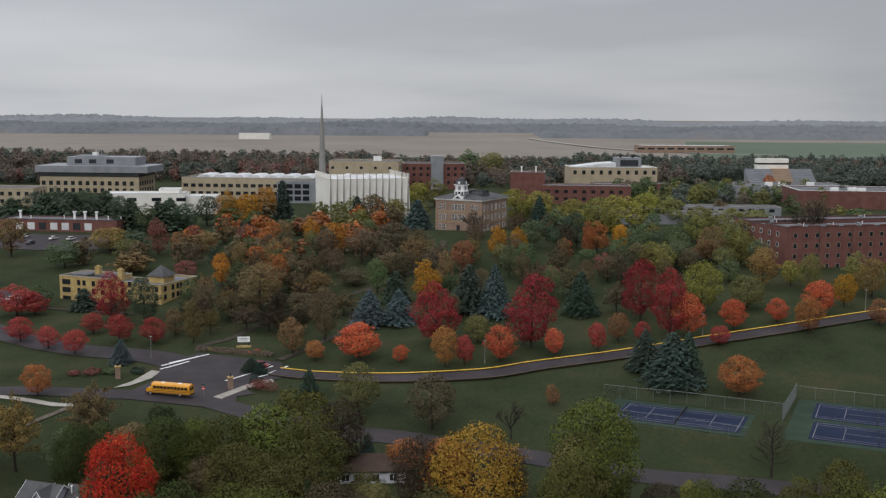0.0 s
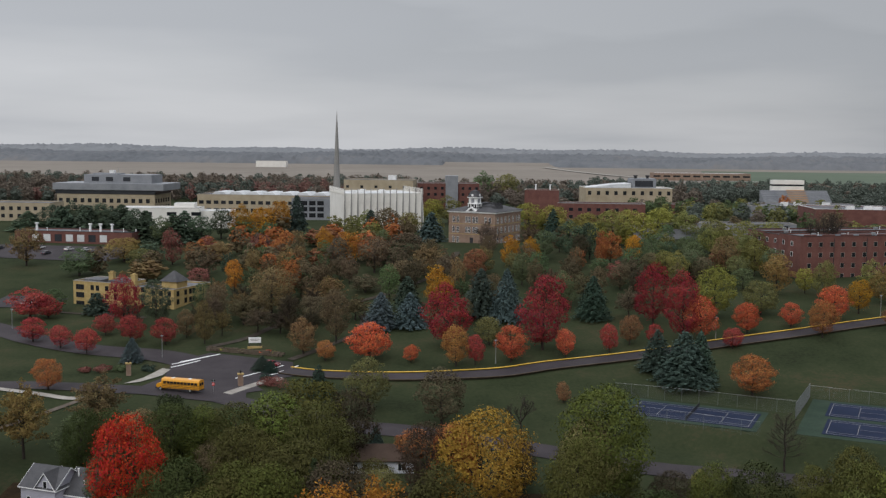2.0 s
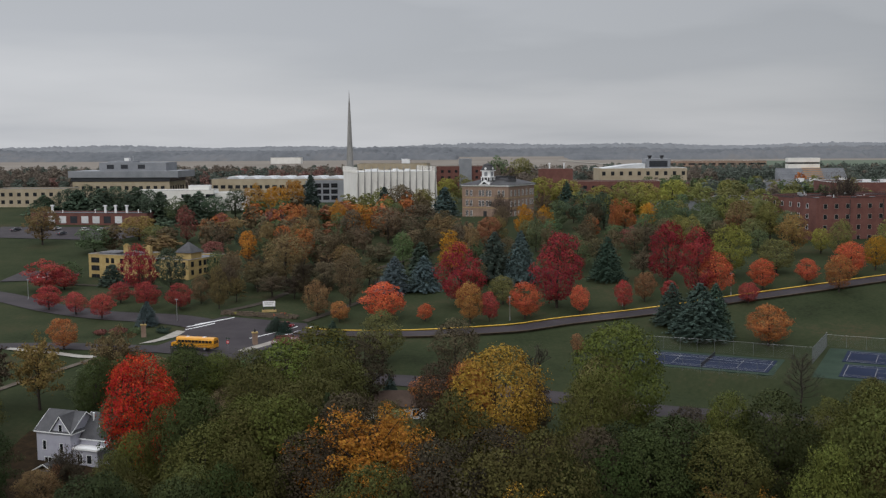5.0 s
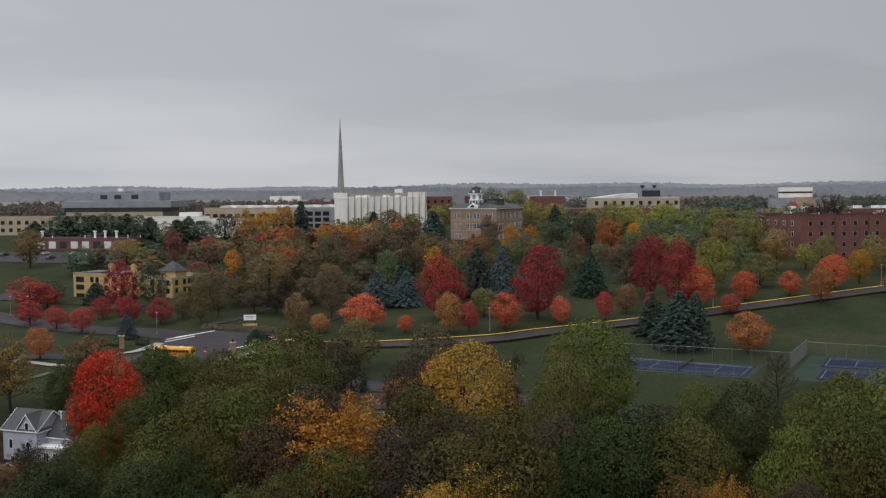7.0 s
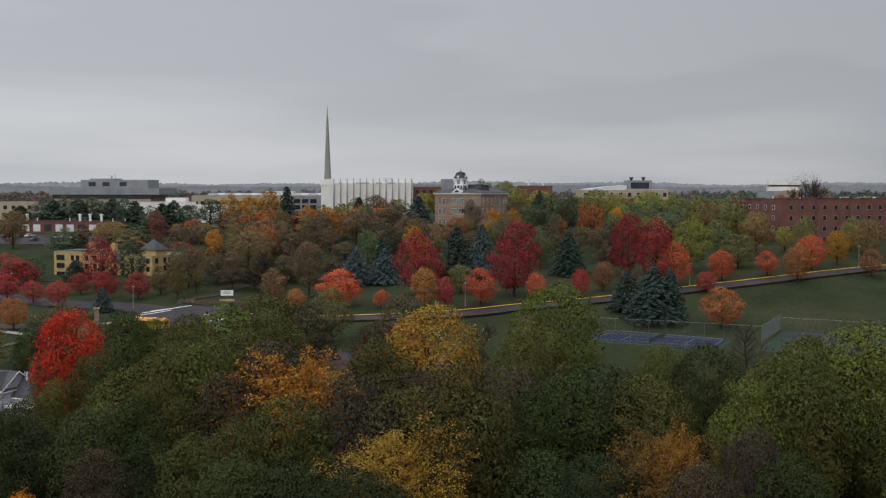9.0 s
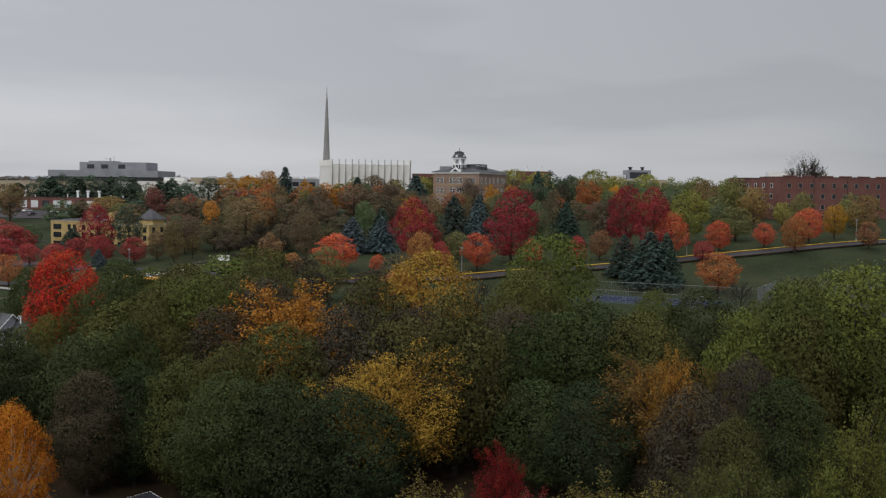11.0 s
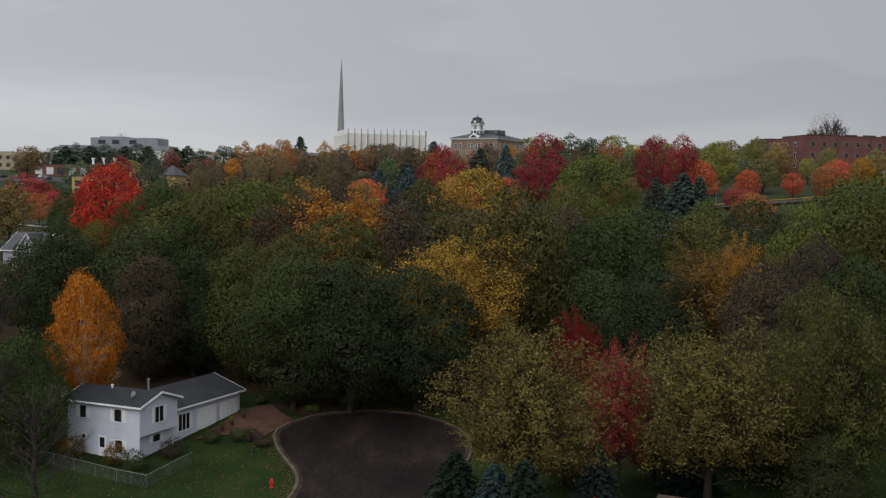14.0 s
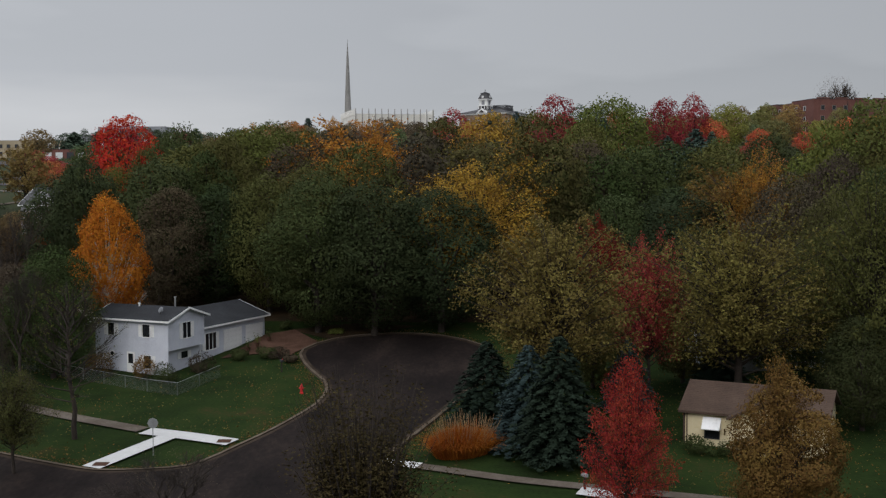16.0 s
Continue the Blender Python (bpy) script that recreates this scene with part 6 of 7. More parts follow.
long_hall = block("long_hall", 52, 586, 34, -4, 48, 18, 9.6, BRICK, TAR, "long dark brick campus hall with flat roof", (1.5, 5.5), 2.0, 1.6, 5.0)
gold_hall = block("gold_hall", 80, 696, 34, 3, 57, 28, 14.0, BUFF, PALEROOF, "golden-buff campus hall with white roof and grey plant tower", (9.5,), 2.0, 2.4, 5.8, cap=WHITE)
bm = bmesh.new()
prism(bm, [(2, 14.2), (30, 14.2), (30, 17.0), (20, 16.4)], "y", 2, 22)
part("roof_wedge", bm, PALEROOF, gold_hall, "sloping white roof")
part("plant_tower", box(bmesh.new(), 31, 47, 4, 18, 14.1, 20.2), GREYPANEL, gold_hall, "grey rooftop plant tower")
part("tower_panel", box(bmesh.new(), 33, 45, 3.8, 3.998, 14.8, 18.8), DARKPANEL, gold_hall, "dark panel on the plant tower")
for x in (34, 42):
    vent_pipe(gold_hall, x, 8, 20.2, 1.2, 0.9, DARKTRIM)
lower_hall = block("lower_hall", 92, 668, 34, 2, 49, 18, 5.2, BRICK, TAR, "low red brick campus wing", (1.5,), 1.2, 2.2, 3.6)
refectory = block("refectory", 70, 474, 34, 4, 66, 20, 4.4, GREYPANEL, TAR, "low dark grey building half hidden by trees")
flat_block(refectory, 14, 28, 4, 14, 6.4, DARKPANEL, TAR, 3)
block("long_low_wing", 112, 524, 34, -2, 52, 14, 3.8, GREYPANEL, TAR, "long low grey wing with pale roof edge", (1.5,), 2.4, 1.4, 5.0)
sports = block("sports_hall", 188, 568, 34, -4, 95, 40, 9.0, BRICK, TAR, "wide windowless red brick sports hall with pale roof edge", cap=WHITE)
for x, y in ((20, 8), (30, 10), (34, 7), (52, 9), (60, 6)):
    roof_unit(sports, x, y, 8.6, 4, 3, 1.6, BLUEROOF if x > 40 else WHITE)
grand = thing("grandstand", pose(197, 690, 34), "grey sports grandstand with gold seats and a pale press box", "grandstand", "campus buildings")
for i in range(12):
    part("terrace", box(bmesh.new(), 0, 44, i * 1.6, 20, i * 1.1, i * 1.1 + 1.1), GREYPANEL, grand, "grey terrace step")
bm = bmesh.new()
for i in range(12):
    box(bm, 17, 29, i * 1.6 - 0.02, i * 1.6 + 1.5, i * 1.1 + 1.104, i * 1.1 + 1.4)
part("gold_seats", bm, BRONZE, grand, "block of golden seats")
part("press_box", box(box(bmesh.new(), 8, 29, 19, 25, 13, 16), 8, 29, 19, 25, 17.2, 20), CHALK, grand, "pale two-storey press box")
part("press_glass", box(bmesh.new(), 8.4, 28.6, 19.4, 24.6, 16, 17.2), GLASS, grand, "dark band of windows")
annex = block("sports_annex", 170, 628, 34, 0, 70, 40, 7.0, GREYPANEL, TAR, "low grey sports annex", (2.0,), 1.6, 1.4, 5.0)
for x in (22, 30, 47):
    roof_unit(annex, x, 10, 6.6, 4, 3, 2.2, WHITE)
block("school", 250, 1400, 32, 0, 125, 40, 9, OLDBRICK, PALEROOF, "far low brown school in the mist", (4,), 9, 2.0, 13, sides=False)
farm = block("farm_shed", -374, 1890, 32, 0, 54, 20, 11, CHALK, PALEROOF, "far long white farm shed", sides=False)
west_hall = block("west_hall", -262, 560, 32, 0, 41, 20, 9.9, BUFF, TAR, "low buff campus hall behind the pines", (2.0, 6.0), 1.8, 1.8, 4.4)
service = thing("service_building", pose(-205, 478, 29.5, 0, 0, -6), "low red brick service building with white roof stacks", "building", "campus buildings")
flat_block(service, 0, 56, 0, 16, 4.6, BRICK, TAR, -3, cap=DARKTRIM)
for i in range(8):
    part("garage_door", box(bmesh.new(), 3 + i * 5.4, 6.4 + i * 5.4, -0.08, 0.02, 0, 3.2), PALEROOF if i % 3 else DARKPANEL, service, "roller door")
for x, h in ((7, 3.2), (33, 3.2), (38, 3.2), (43.5, 3.2), (28, 1.6), (12, 1.4), (49, 1.6), (55, 1.4)):
    vent_pipe(service, x, 7, 4.1, h, 0.55 if h > 3 else 0.2)

# the white split-level house by the turning circle
house = thing("house", pose(-36.46, 105.06, -2.24, 0, 0, -21.8), "white clapboard split-level house with dark shingle roof and attached garage", "house")
HL, HD, HE, RISE = 9.3, 5.9, 5.65, 0.95
GX0, GX1 = HL - 8.8, HL - 0.9
bm = bmesh.new()
box(bm, 0, HL - 0.7, 0, HD, -1, HE)
box(bm, HL - 0.7, HL, 0, HD, 2.6, HE)
prism(bm, [(0, HE), (HD, HE), (HD / 2, HE + RISE)], "x", 0, HL)
part("wall", bm, SIDING, house)
part("siding", clapboards(bmesh.new(), 0, HL, 0.1, HE), SIDING, house, "white clapboards")
W2 = wall_at(HL, 0, 90)
side = clapboards(bmesh.new(), 0, HD, 2.6, HE)
for k in range(4):
    z = HE + k * 0.2
    cut = (k + 1) * 0.2 / RISE * HD / 2
    prism(side, [(-0.035, z), (0, z), (0, z + 0.2), (-0.008, z + 0.2)], "x", cut + 0.1, HD - cut - 0.1)
part("siding", side, SIDING, house, "white clapboards", W2)
gable_roof(house, 0, HL, 0, HD, HE, RISE, SLATE, 0.45)
window(house, FRONT, 2.1, 3.9, 0.8, 1.25, shutters=True, bars=0)
window(house, FRONT, 6.6, 3.9, 0.9, 1.25, shutters=True, bars=0)
window(house, FRONT, 6.7, 0.7, 0.9, 1.3, bars=0, shutters=True)
window(house, W2, 2.95, 3.6, 1.3, 1.6, shutters=True, bars=1)
window(house, wall_at(HL - 0.7, 0, 90), 3.4, 1.4, 1.1, 0.7, bars=0, shutters=True)
door = part("door", box(bmesh.new(), 4.1, 5.1, -0.08, 0.02, 0.15, 2.3), WHITE, house, "white panelled door")
part("door_window", box(bmesh.new(), 4.3, 4.9, -0.1, -0.078, 1.1, 2.1), GLASS, door, "dark glazed panes")
bm = bmesh.new()
tube(bm, (2.2, -0.07, 2.0), (2.2, 0.02, 2.0), 0.34, 0.34, 18)
port = part("round_window", bm, WHITE, house, "small round window")
bm = bmesh.new()
tube(bm, (2.2, -0.09, 2.0), (2.2, -0.06, 2.0), 0.22, 0.22, 18)
part("pane", bm, GLASS, port)
GY0, GY1, GE = HD, HD + 12.7, 4.2
bm = bmesh.new()
box(bm, GX0, GX1, GY0, GY1, -1, GE)
prism(bm, [(GX0, GE), (GX1, GE), ((GX0 + GX1) / 2, GE + 1.4)], "y", GY0 + 0.05, GY1)
part("garage_wall", bm, SIDING, house)
WG = wall_at(GX1, GY0, 90)
part("siding", clapboards(bmesh.new(), 0, GY1 - GY0, 1.0, GE), SIDING, house, "white clapboards", WG)
gable_roof(house, GX0, GX1, GY0 + 0.2, GY1, GE, 1.4, SLATE, 0.5, "y")
window(house, WG, 2.3, 1.6, 1.9, 1.75, bars=2, shutters=True)
for x in (4.6, 8.8):
    d = part("garage_door", box(bmesh.new(), x, x + 3.4, -0.10, -0.036, 1.05, 3.4), WHITE, house, "white panelled garage door", WG)
    for i in range(4):
        for k in range(4):
            if "door panel" not in SHARED:
                SHARED["door panel"] = new_mesh("door_panel", box(bmesh.new(), 0, 0.7, -0.025, 0, 0, 0.45), WHITE)
            part("door_panel", SHARED["door panel"], None, d, m=pose(x + 0.1 + k * 0.84, -0.1, 1.15 + i * 0.56))
for x, y, z in ((3.6, 2.6, 6.2), (6.8, 4.4, 6.0)):
    vent_pipe(house, x, y, z, 0.7 if x < 5 else 1.5, 0.09, WHITE if x < 5 else METAL)
bm = bmesh.new()
tube(bm, (7.6, 1.2, 5.8), (7.6, 1.2, 6.5), 0.03, 0.03, 6)
tube(bm, (7.6, 1.12, 6.55), (7.55, 1.0, 6.6), 0.34, 0.30, 14)
part("satellite_dish", bm, GREYPANEL, house, "small grey satellite dish")
bm = bmesh.new()
tube(bm, (HL - 0.6, HD + 0.1, 0), (HL - 0.6, HD + 0.1, GE + 1.0), 0.05, 0.05, 6)
part("downpipe", bm, WHITE, house)

# the cream bungalow with the brown roof
cottage = thing("bungalow", pose(19.5, 80.4, -3.7, 0, 0, -24), "small cream bungalow with brown shingle roof and a white window awning", "house")
part("wall", prism(box(bmesh.new(), 0, 10.5, 0, 7.4, -0.8, 2.9), [(0, 2.9), (7.4, 2.9), (3.7, 4.45)], "x", 0.02, 10.48), CREAM, cottage)
part("siding", clapboards(bmesh.new(), 0, 4.0, 0.2, 2.9), CREAM, cottage, "cream clapboards")
gable_roof(cottage, 0, 10.5, 0, 7.4, 2.9, 1.6, BROWNROOF, 0.35, trim=BROWNROOF)
part("wing_wall", prism(box(bmesh.new(), 4.0, 9.0, -1.4, -0.003, -0.8, 2.9), [(4.0, 2.9), (9.0, 2.9), (6.5, 4.1)], "y", -1.39, -0.01), CREAM, cottage, "projecting cream gable")
part("siding", clapboards(bmesh.new(), 4.0, 9.0, 0.2, 2.9, -1.4), CREAM, cottage, "cream clapboards")
gable_roof(cottage, 4.0, 9.0, -1.4, 3.4, 2.92, 1.25, BROWNROOF, 0.35, "y", trim=BROWNROOF)
window(cottage, FRONT, 2.2, 0.85, 1.05, 1.35, DARKTRIM, bars=0)
window(cottage, wall_at(4.0, -1.4, 0), 2.5, 0.9, 1.6, 1.3, DARKTRIM, bars=1)
bm = bmesh.new()
prism(bm, [(-0.05, 2.5), (-0.05, 2.4), (-0.75, 1.6), (-0.78, 1.67)], "x", 1.5, 2.9)
for x in (1.5, 2.86):
    prism(bm, [(-0.03, 2.45), (-0.03, 1.6), (-0.75, 1.6)], "x", x, x + 0.04)
part("awning", bm, WHITE, cottage, "white metal window awning")
part("corner_board", box(bmesh.new(), -0.06, 0.1, -0.06, 0.1, 0, 2.85), BROWNROOF, cottage, "brown corner board")
part("downpipe", tube(bmesh.new(), (0.25, -0.09, 0.1), (0.25, -0.09, 2.8), 0.045, 0.045, 6), BROWNROOF, cottage, "brown downpipe")
vent_pipe(cottage, 8.0, 5.0, 3.9, 0.8, 0.08, METAL)
part("foundation", box(bmesh.new(), -0.05, 4.0, -0.05, 7.45, -0.8, 0.2), CONCRETE, cottage, "concrete foundation")

# houses half hidden in the wood
grey_house = thing("house", pose(-77.8, 181.6, 7.5, 0, 0, -18), "pale grey-lilac two-storey house with steep grey gables", "house")
bm = bmesh.new()
box(bm, 0, 7.4, 0, 8, -1.5, 6.3)
prism(bm, [(3.2, 6.3), (7.4, 6.3), (5.3, 9.0)], "y", 0, 4)
prism(bm, [(0, 6.3), (8, 6.3), (4, 9.1)], "x", 0.02, 7.38)
part("wall", bm, LILAC, grey_house)
part("siding", clapboards(bmesh.new(), 0, 7.4, 0, 6.3), LILAC, grey_house, "pale grey clapboards")
gable_roof(grey_house, 0, 7.4, 0, 8, 6.3, 2.8, GREYROOF, 0.35)
gable_roof(grey_house, 3.2, 7.4, 0, 4.2, 6.32, 2.75, GREYROOF, 0.3, "y")
for x, z in ((1.7, 2.9), (5.3, 6.0), (5.4, 2.6)):
    window(grey_house, FRONT, x, z, 0.7, 1.6, bars=0)
window(grey_house, FRONT, 2.4, 0.6, 1.5, 0.9, bars=1)
bm = bmesh.new()
box(bm, 7.4, 13.5, 2.5, 10, -1.5, 5.0)
part("annex_wall", bm, LILAC, grey_house)
gable_roof(grey_house, 7.5, 13.5, 2.5, 10, 5.0, 3.6, GREYROOF, 0.35)
part("porch_wall", box(bmesh.new(), 7.41, 12.5, 0.6, 2.49, -1.5, 3.3), LILAC, grey_house, "pale porch wall")
part("porch_roof", box(bmesh.new(), 7.1, 12.9, 0.2, 2.49, 3.3, 3.65), WHITE, grey_house, "flat white porch roof edge")
window(grey_house, wall_at(7.4, 0.6, 0), 1.4, 0.9, 1.0, 1.5, bars=1)
window(grey_house, wall_at(7.4, 0.6, 0), 3.4, 0.9, 1.0, 1.5, bars=0)
gable_roof(grey_house, 2.6, 7.0, -4.0, -0.1, 0.3, 1.2, GREYROOF, 0.3, "y")
part("shed_wall", box(bmesh.new(), 2.7, 6.9, -3.9, -0.1, -1.5, 0.3), LILAC, grey_house, "low pale back porch")
window(grey_house, wall_at(2.7, -3.9, 0), 2.1, -1.0, 0.7, 1.0, bars=0)
vent_pipe(grey_house, 8.6, 5, 7.2, 1.6, 0.12)
vent_pipe(grey_house, 10.6, 4, 5.8, 1.4, 0.12)
brown_house = thing("house", pose(-22.5, 203, 9.8, 0, 0, 4), "low white house with a broad brown hipped roof", "house")
part("wall", box(bmesh.new(), 0, 14, 0, 9, -1.5, 2.8), SIDING, brown_house)
hip_roof(brown_house, 0, 14, 0, 9, 2.8, 2.3, BROWNROOF, 0.6)
for x in (2, 4.5, 8, 11.5):
    window(brown_house, FRONT, x, 0.9, 1.4, 1.3)
back_house = thing("house", pose(26, 104, -2.2, 0, 0, 8), "pale grey bungalow half hidden behind trees", "house")
part("wall", box(bmesh.new(), 0, 13, 0, 8, -1, 3.0), GREYPANEL, back_house)
gable_roof(back_house, 0, 13, 0, 8, 3.0, 1.6, GREYROOF, 0.4)
for x in (2.5, 6.5, 10.5):
    window(back_house, FRONT, x, 1.0, 1.4, 1.2)


# ---- vehicles, street furniture and small things ----
def vehicle(x, y, turn, mat, label, L=4.7, W=1.85, name="car", van=False):
    """A car: body shell with rounded shoulders, glazed cabin, wheels, lamps."""
    c = thing(name, pose(x, y, G(x, y) + 0.2, 0, 0, turn), label, "car", "cars")
    bm = bmesh.new()
    h, roof = 0.95, 1.75 if van else 1.5
    prism(bm, [(-L / 2, 0.35), (L / 2, 0.35), (L / 2, 0.75), (L / 2 - 0.15, h - 0.1), (L / 2 - 1.1, h), (-L / 2 + 0.2, h + 0.02), (-L / 2, 0.7)], "y", -W / 2, W / 2)
    bmesh.ops.bevel(bm, geom=[e for e in bm.edges], offset=0.07, segments=2, affect="EDGES")
    part("body", bm, mat, c)
    bm = bmesh.new()
    frustum(bm, -0.2, 0, h, roof - 0.08, L * 0.62, W * 0.93, L * 0.42, W * 0.76)
    part("cabin_glass", bm, GLASS, c, "dark windows")
    bm = bmesh.new()
    box(bm, -0.2 - L * 0.215, -0.2 + L * 0.215, -W * 0.39, W * 0.39, roof - 0.08, roof)
    part("roof", bm, mat, c)
    for sx in (-1, 1):
        for sy in (-1, 1):
            bm = bmesh.new()
            tube(bm, (sx * L * 0.3, sy * (W / 2 - 0.2), 0.33), (sx * L * 0.3, sy * (W / 2 + 0.02), 0.33), 0.33, 0.33, 14)
            wheel = part("wheel", bm, BLACK, c)
            bm = bmesh.new()
            tube(bm, (sx * L * 0.3, sy * (W / 2 + 0.021), 0.33), (sx * L * 0.3, sy * (W / 2 + 0.04), 0.33), 0.2, 0.19, 10)
            part("rim", bm, METAL, wheel, "metal rim")
        for sy in (-1, 1):
            bm = bmesh.new()
            box(bm, sx * L / 2 - 0.03, sx * L / 2 + 0.03, sy * W * 0.36 - 0.2, sy * W * 0.36 + 0.2, 0.62, 0.76)
            part("headlight" if sx > 0 else "tail_light", bm, WHITE if sx > 0 else HYDRANT, c)
    return c


def school_bus(x, y, turn):
    b = thing("school_bus", pose(x, y, G(x, y) + 0.2, 0, 0, turn), "long yellow school bus with black rails on the street", "bus")
    bm = bmesh.new()
    prism(bm, [(-1.22, 0.75), (1.22, 0.75), (1.22, 2.5), (1.05, 2.9), (0.6, 3.08), (-0.6, 3.08), (-1.05, 2.9), (-1.22, 2.5)], "x", -5.9, 4.2)
    part("body", bm, BUSYELLOW, b)
    bm = bmesh.new()
    prism(bm, [(4.2, 0.7), (5.75, 0.7), (5.8, 1.35), (5.5, 1.7), (4.2, 1.85)], "y", -1.0, 1.0)
    bmesh.ops.bevel(bm, geom=[e for e in bm.edges], offset=0.1, segments=2, affect="EDGES")
    part("bonnet", bm, BUSYELLOW, b)
    for s in (-1, 1):
        for k in range(10):
            bm = bmesh.new()
            a, c = sorted((s * 1.225, s * 1.25))
            box(bm, -5.4 + k * 0.92, -4.6 + k * 0.92, a, c, 1.85, 2.45)
            part("window", bm, GLASS, b, "dark side window")
        for z in (0.9, 1.25, 1.65):
            bm = bmesh.new()
            a, c = sorted((s * 1.222, s * 1.27))
            box(bm, -5.9, 4.1, a, c, z, z + 0.09)
            part("rub_rail", bm, DARKTRIM, b, "black rub rail")
        for wx in (-3.4, 4.5):
            bm = bmesh.new()
            tube(bm, (wx, s * 0.85, 0.5), (wx, s * 1.2, 0.5), 0.5, 0.5, 16)
            wheel = part("wheel", bm, BLACK, b)
            bm = bmesh.new()
            tube(bm, (wx, s * 1.2, 0.5), (wx, s * 1.23, 0.5), 0.27, 0.24, 10)
            part("rim", bm, METAL, wheel)
    part("windscreen", box(bmesh.new(), 4.19, 4.24, -1.05, 1.05, 1.85, 2.6), GLASS, b, "dark windscreen")
    part("rear_window", box(box(bmesh.new(), -5.94, -5.89, -0.9, -0.1, 1.75, 2.4), -5.94, -5.89, 0.1, 0.9, 1.75, 2.4), GLASS, b)
    part("bumper", box(box(bmesh.new(), 5.75, 5.95, -1.1, 1.1, 0.5, 0.75), -6.05, -5.88, -1.15, 1.15, 0.55, 0.8), DARKTRIM, b, "black bumpers")
    part("roof_hatch", box(box(bmesh.new(), -3.2, -2.5, -0.4, 0.4, 3.07, 3.16), 1.3, 2.0, -0.4, 0.4, 3.07, 3.16), WHITE, b, "white roof hatches")
    return b


school_bus(-67.8, 250.1, 166)
vehicle(-50.1, 275.2, -16, CARRED, "dark red car entering the park road", 4.6, 1.85, "car")
for x, y, turn, m_, col in ((-196, 458, 70, CARDARK, "dark"), (-190, 459, 70, CARDARK, "dark"), (-186, 460, 75, CARWHITE, "white"), (-172, 456, 75, CARWHITE, "white"), (-164, 455, 70, CARWHITE, "white"), (-158, 444, 75, CARWHITE, "white"), (-178, 446, 75, CARDARK, "dark"), (-203, 457, 72, CARDARK, "dark")):
    vehicle(x, y, turn, m_, f"{col} car parked by the service building", 4.8)
for x, y, turn, m_, col in ((-147, 351, 60, CARWHITE, "white"), (-143, 352, 60, CARDARK, "dark blue"), (-146, 357, 60, CARDARK, "dark")):
    vehicle(x, y, turn, m_, f"{col} car parked beside the stone hall", 4.6)


def lamp_post(x, y, h=6.0, arm=0.0):
    p = thing("street_lamp", pose(x, y, G(x, y)), "slim grey street lamp beside the road", "street lamp", "street lamps")
    bm = bmesh.new()
    tube(bm, (0, 0, -0.3), (0, 0, 0.8), 0.16, 0.14, 8)
    tube(bm, (0, 0, 0.8), (0, 0, h), 0.085, 0.06, 8)
    part("pole", bm, METAL, p)
    bm = bmesh.new()
    frustum(bm, arm / 2, 0, h, h + 0.22, 0.75, 0.4, 0.55, 0.3)
    part("lamp_head", bm, GREYPANEL, p, "box-shaped lamp head")
    return p


for x, y in ((9.3, 269.5), (70.5, 289.5), (-81, 281.5), (-137, 316), (123, 309), (40, 282.5)):
    lamp_post(x, y)

sign = thing("entrance_sign", pose(-57.6, 291, G(-57.6, 291), 0, 0, 8), "white and grey entrance sign board on stone footing", "sign")
part("board", box(bmesh.new(), -1.7, 1.7, -0.12, 0.12, 1.5, 3.0), WHITE, sign, "white sign board")
part("letter_bar", box(box(bmesh.new(), -1.3, 1.3, -0.135, -0.118, 2.45, 2.62), -1.0, 1.0, -0.135, -0.118, 2.05, 2.2), SHADEFIN, sign, "grey bars of lettering")
for sx in (-1.5, 1.5):
    part("post", box(bmesh.new(), sx - 0.15, sx + 0.15, -0.15, 0.15, -0.3, 1.5), DARKTRIM, sign)
part("footing", box(bmesh.new(), -2.0, 2.0, -0.4, 0.4, -0.4, 0.5), STONE, sign, "low stone footing")

for x, y in ((-84.5, 263.5), (-54.3, 256.5)):
    p = thing("gate_pillar", pose(x, y, G(x, y), 0, 0, 20), "square brown stone gate pillar with lantern", "pillar", "gate pillars")
    part("shaft", box(bmesh.new(), -0.6, 0.6, -0.6, 0.6, -0.4, 3.0), OLDBRICK, p)
    part("cap", box(bmesh.new(), -0.75, 0.75, -0.75, 0.75, 3.0, 3.25), STONE, p, "pale stone cap")
    bm = bmesh.new()
    frustum(bm, 0, 0, 3.25, 3.9, 0.3, 0.3, 0.45, 0.45)
    frustum(bm, 0, 0, 3.9, 4.2, 0.6, 0.6, 0.05, 0.05)
    part("lantern", bm, DARKTRIM, p, "black lantern")


def stone_row(x0, y0, x1, y1, n, seed):
    """A low dry wall of rough blocks."""
    r = random.Random(seed)
    wall = thing("rockery_wall", pose(0, 0, 0), "low wall of rough pale stones with plants", "wall")
    for i in range(n):
        for row in range(2):
            s = (i + 0.5 * row) / n
            x, y = x0 + (x1 - x0) * s, y0 + (y1 - y0) * s + row * 0.5
            bm = bmesh.new()
            a, b, c = r.uniform(0.4, 0.75), r.uniform(0.3, 0.45), r.uniform(0.25, 0.42)
            box(bm, -a, a, -b, b, -c, c)
            for v in bm.verts:
                v.co *= r.uniform(0.8, 1.1)
            part("stone", bm, KERB, wall, m=pose(x, y, G(x, y) + 0.35 + row * 0.45, 0, 0, r.uniform(-20, 20)))
    return wall


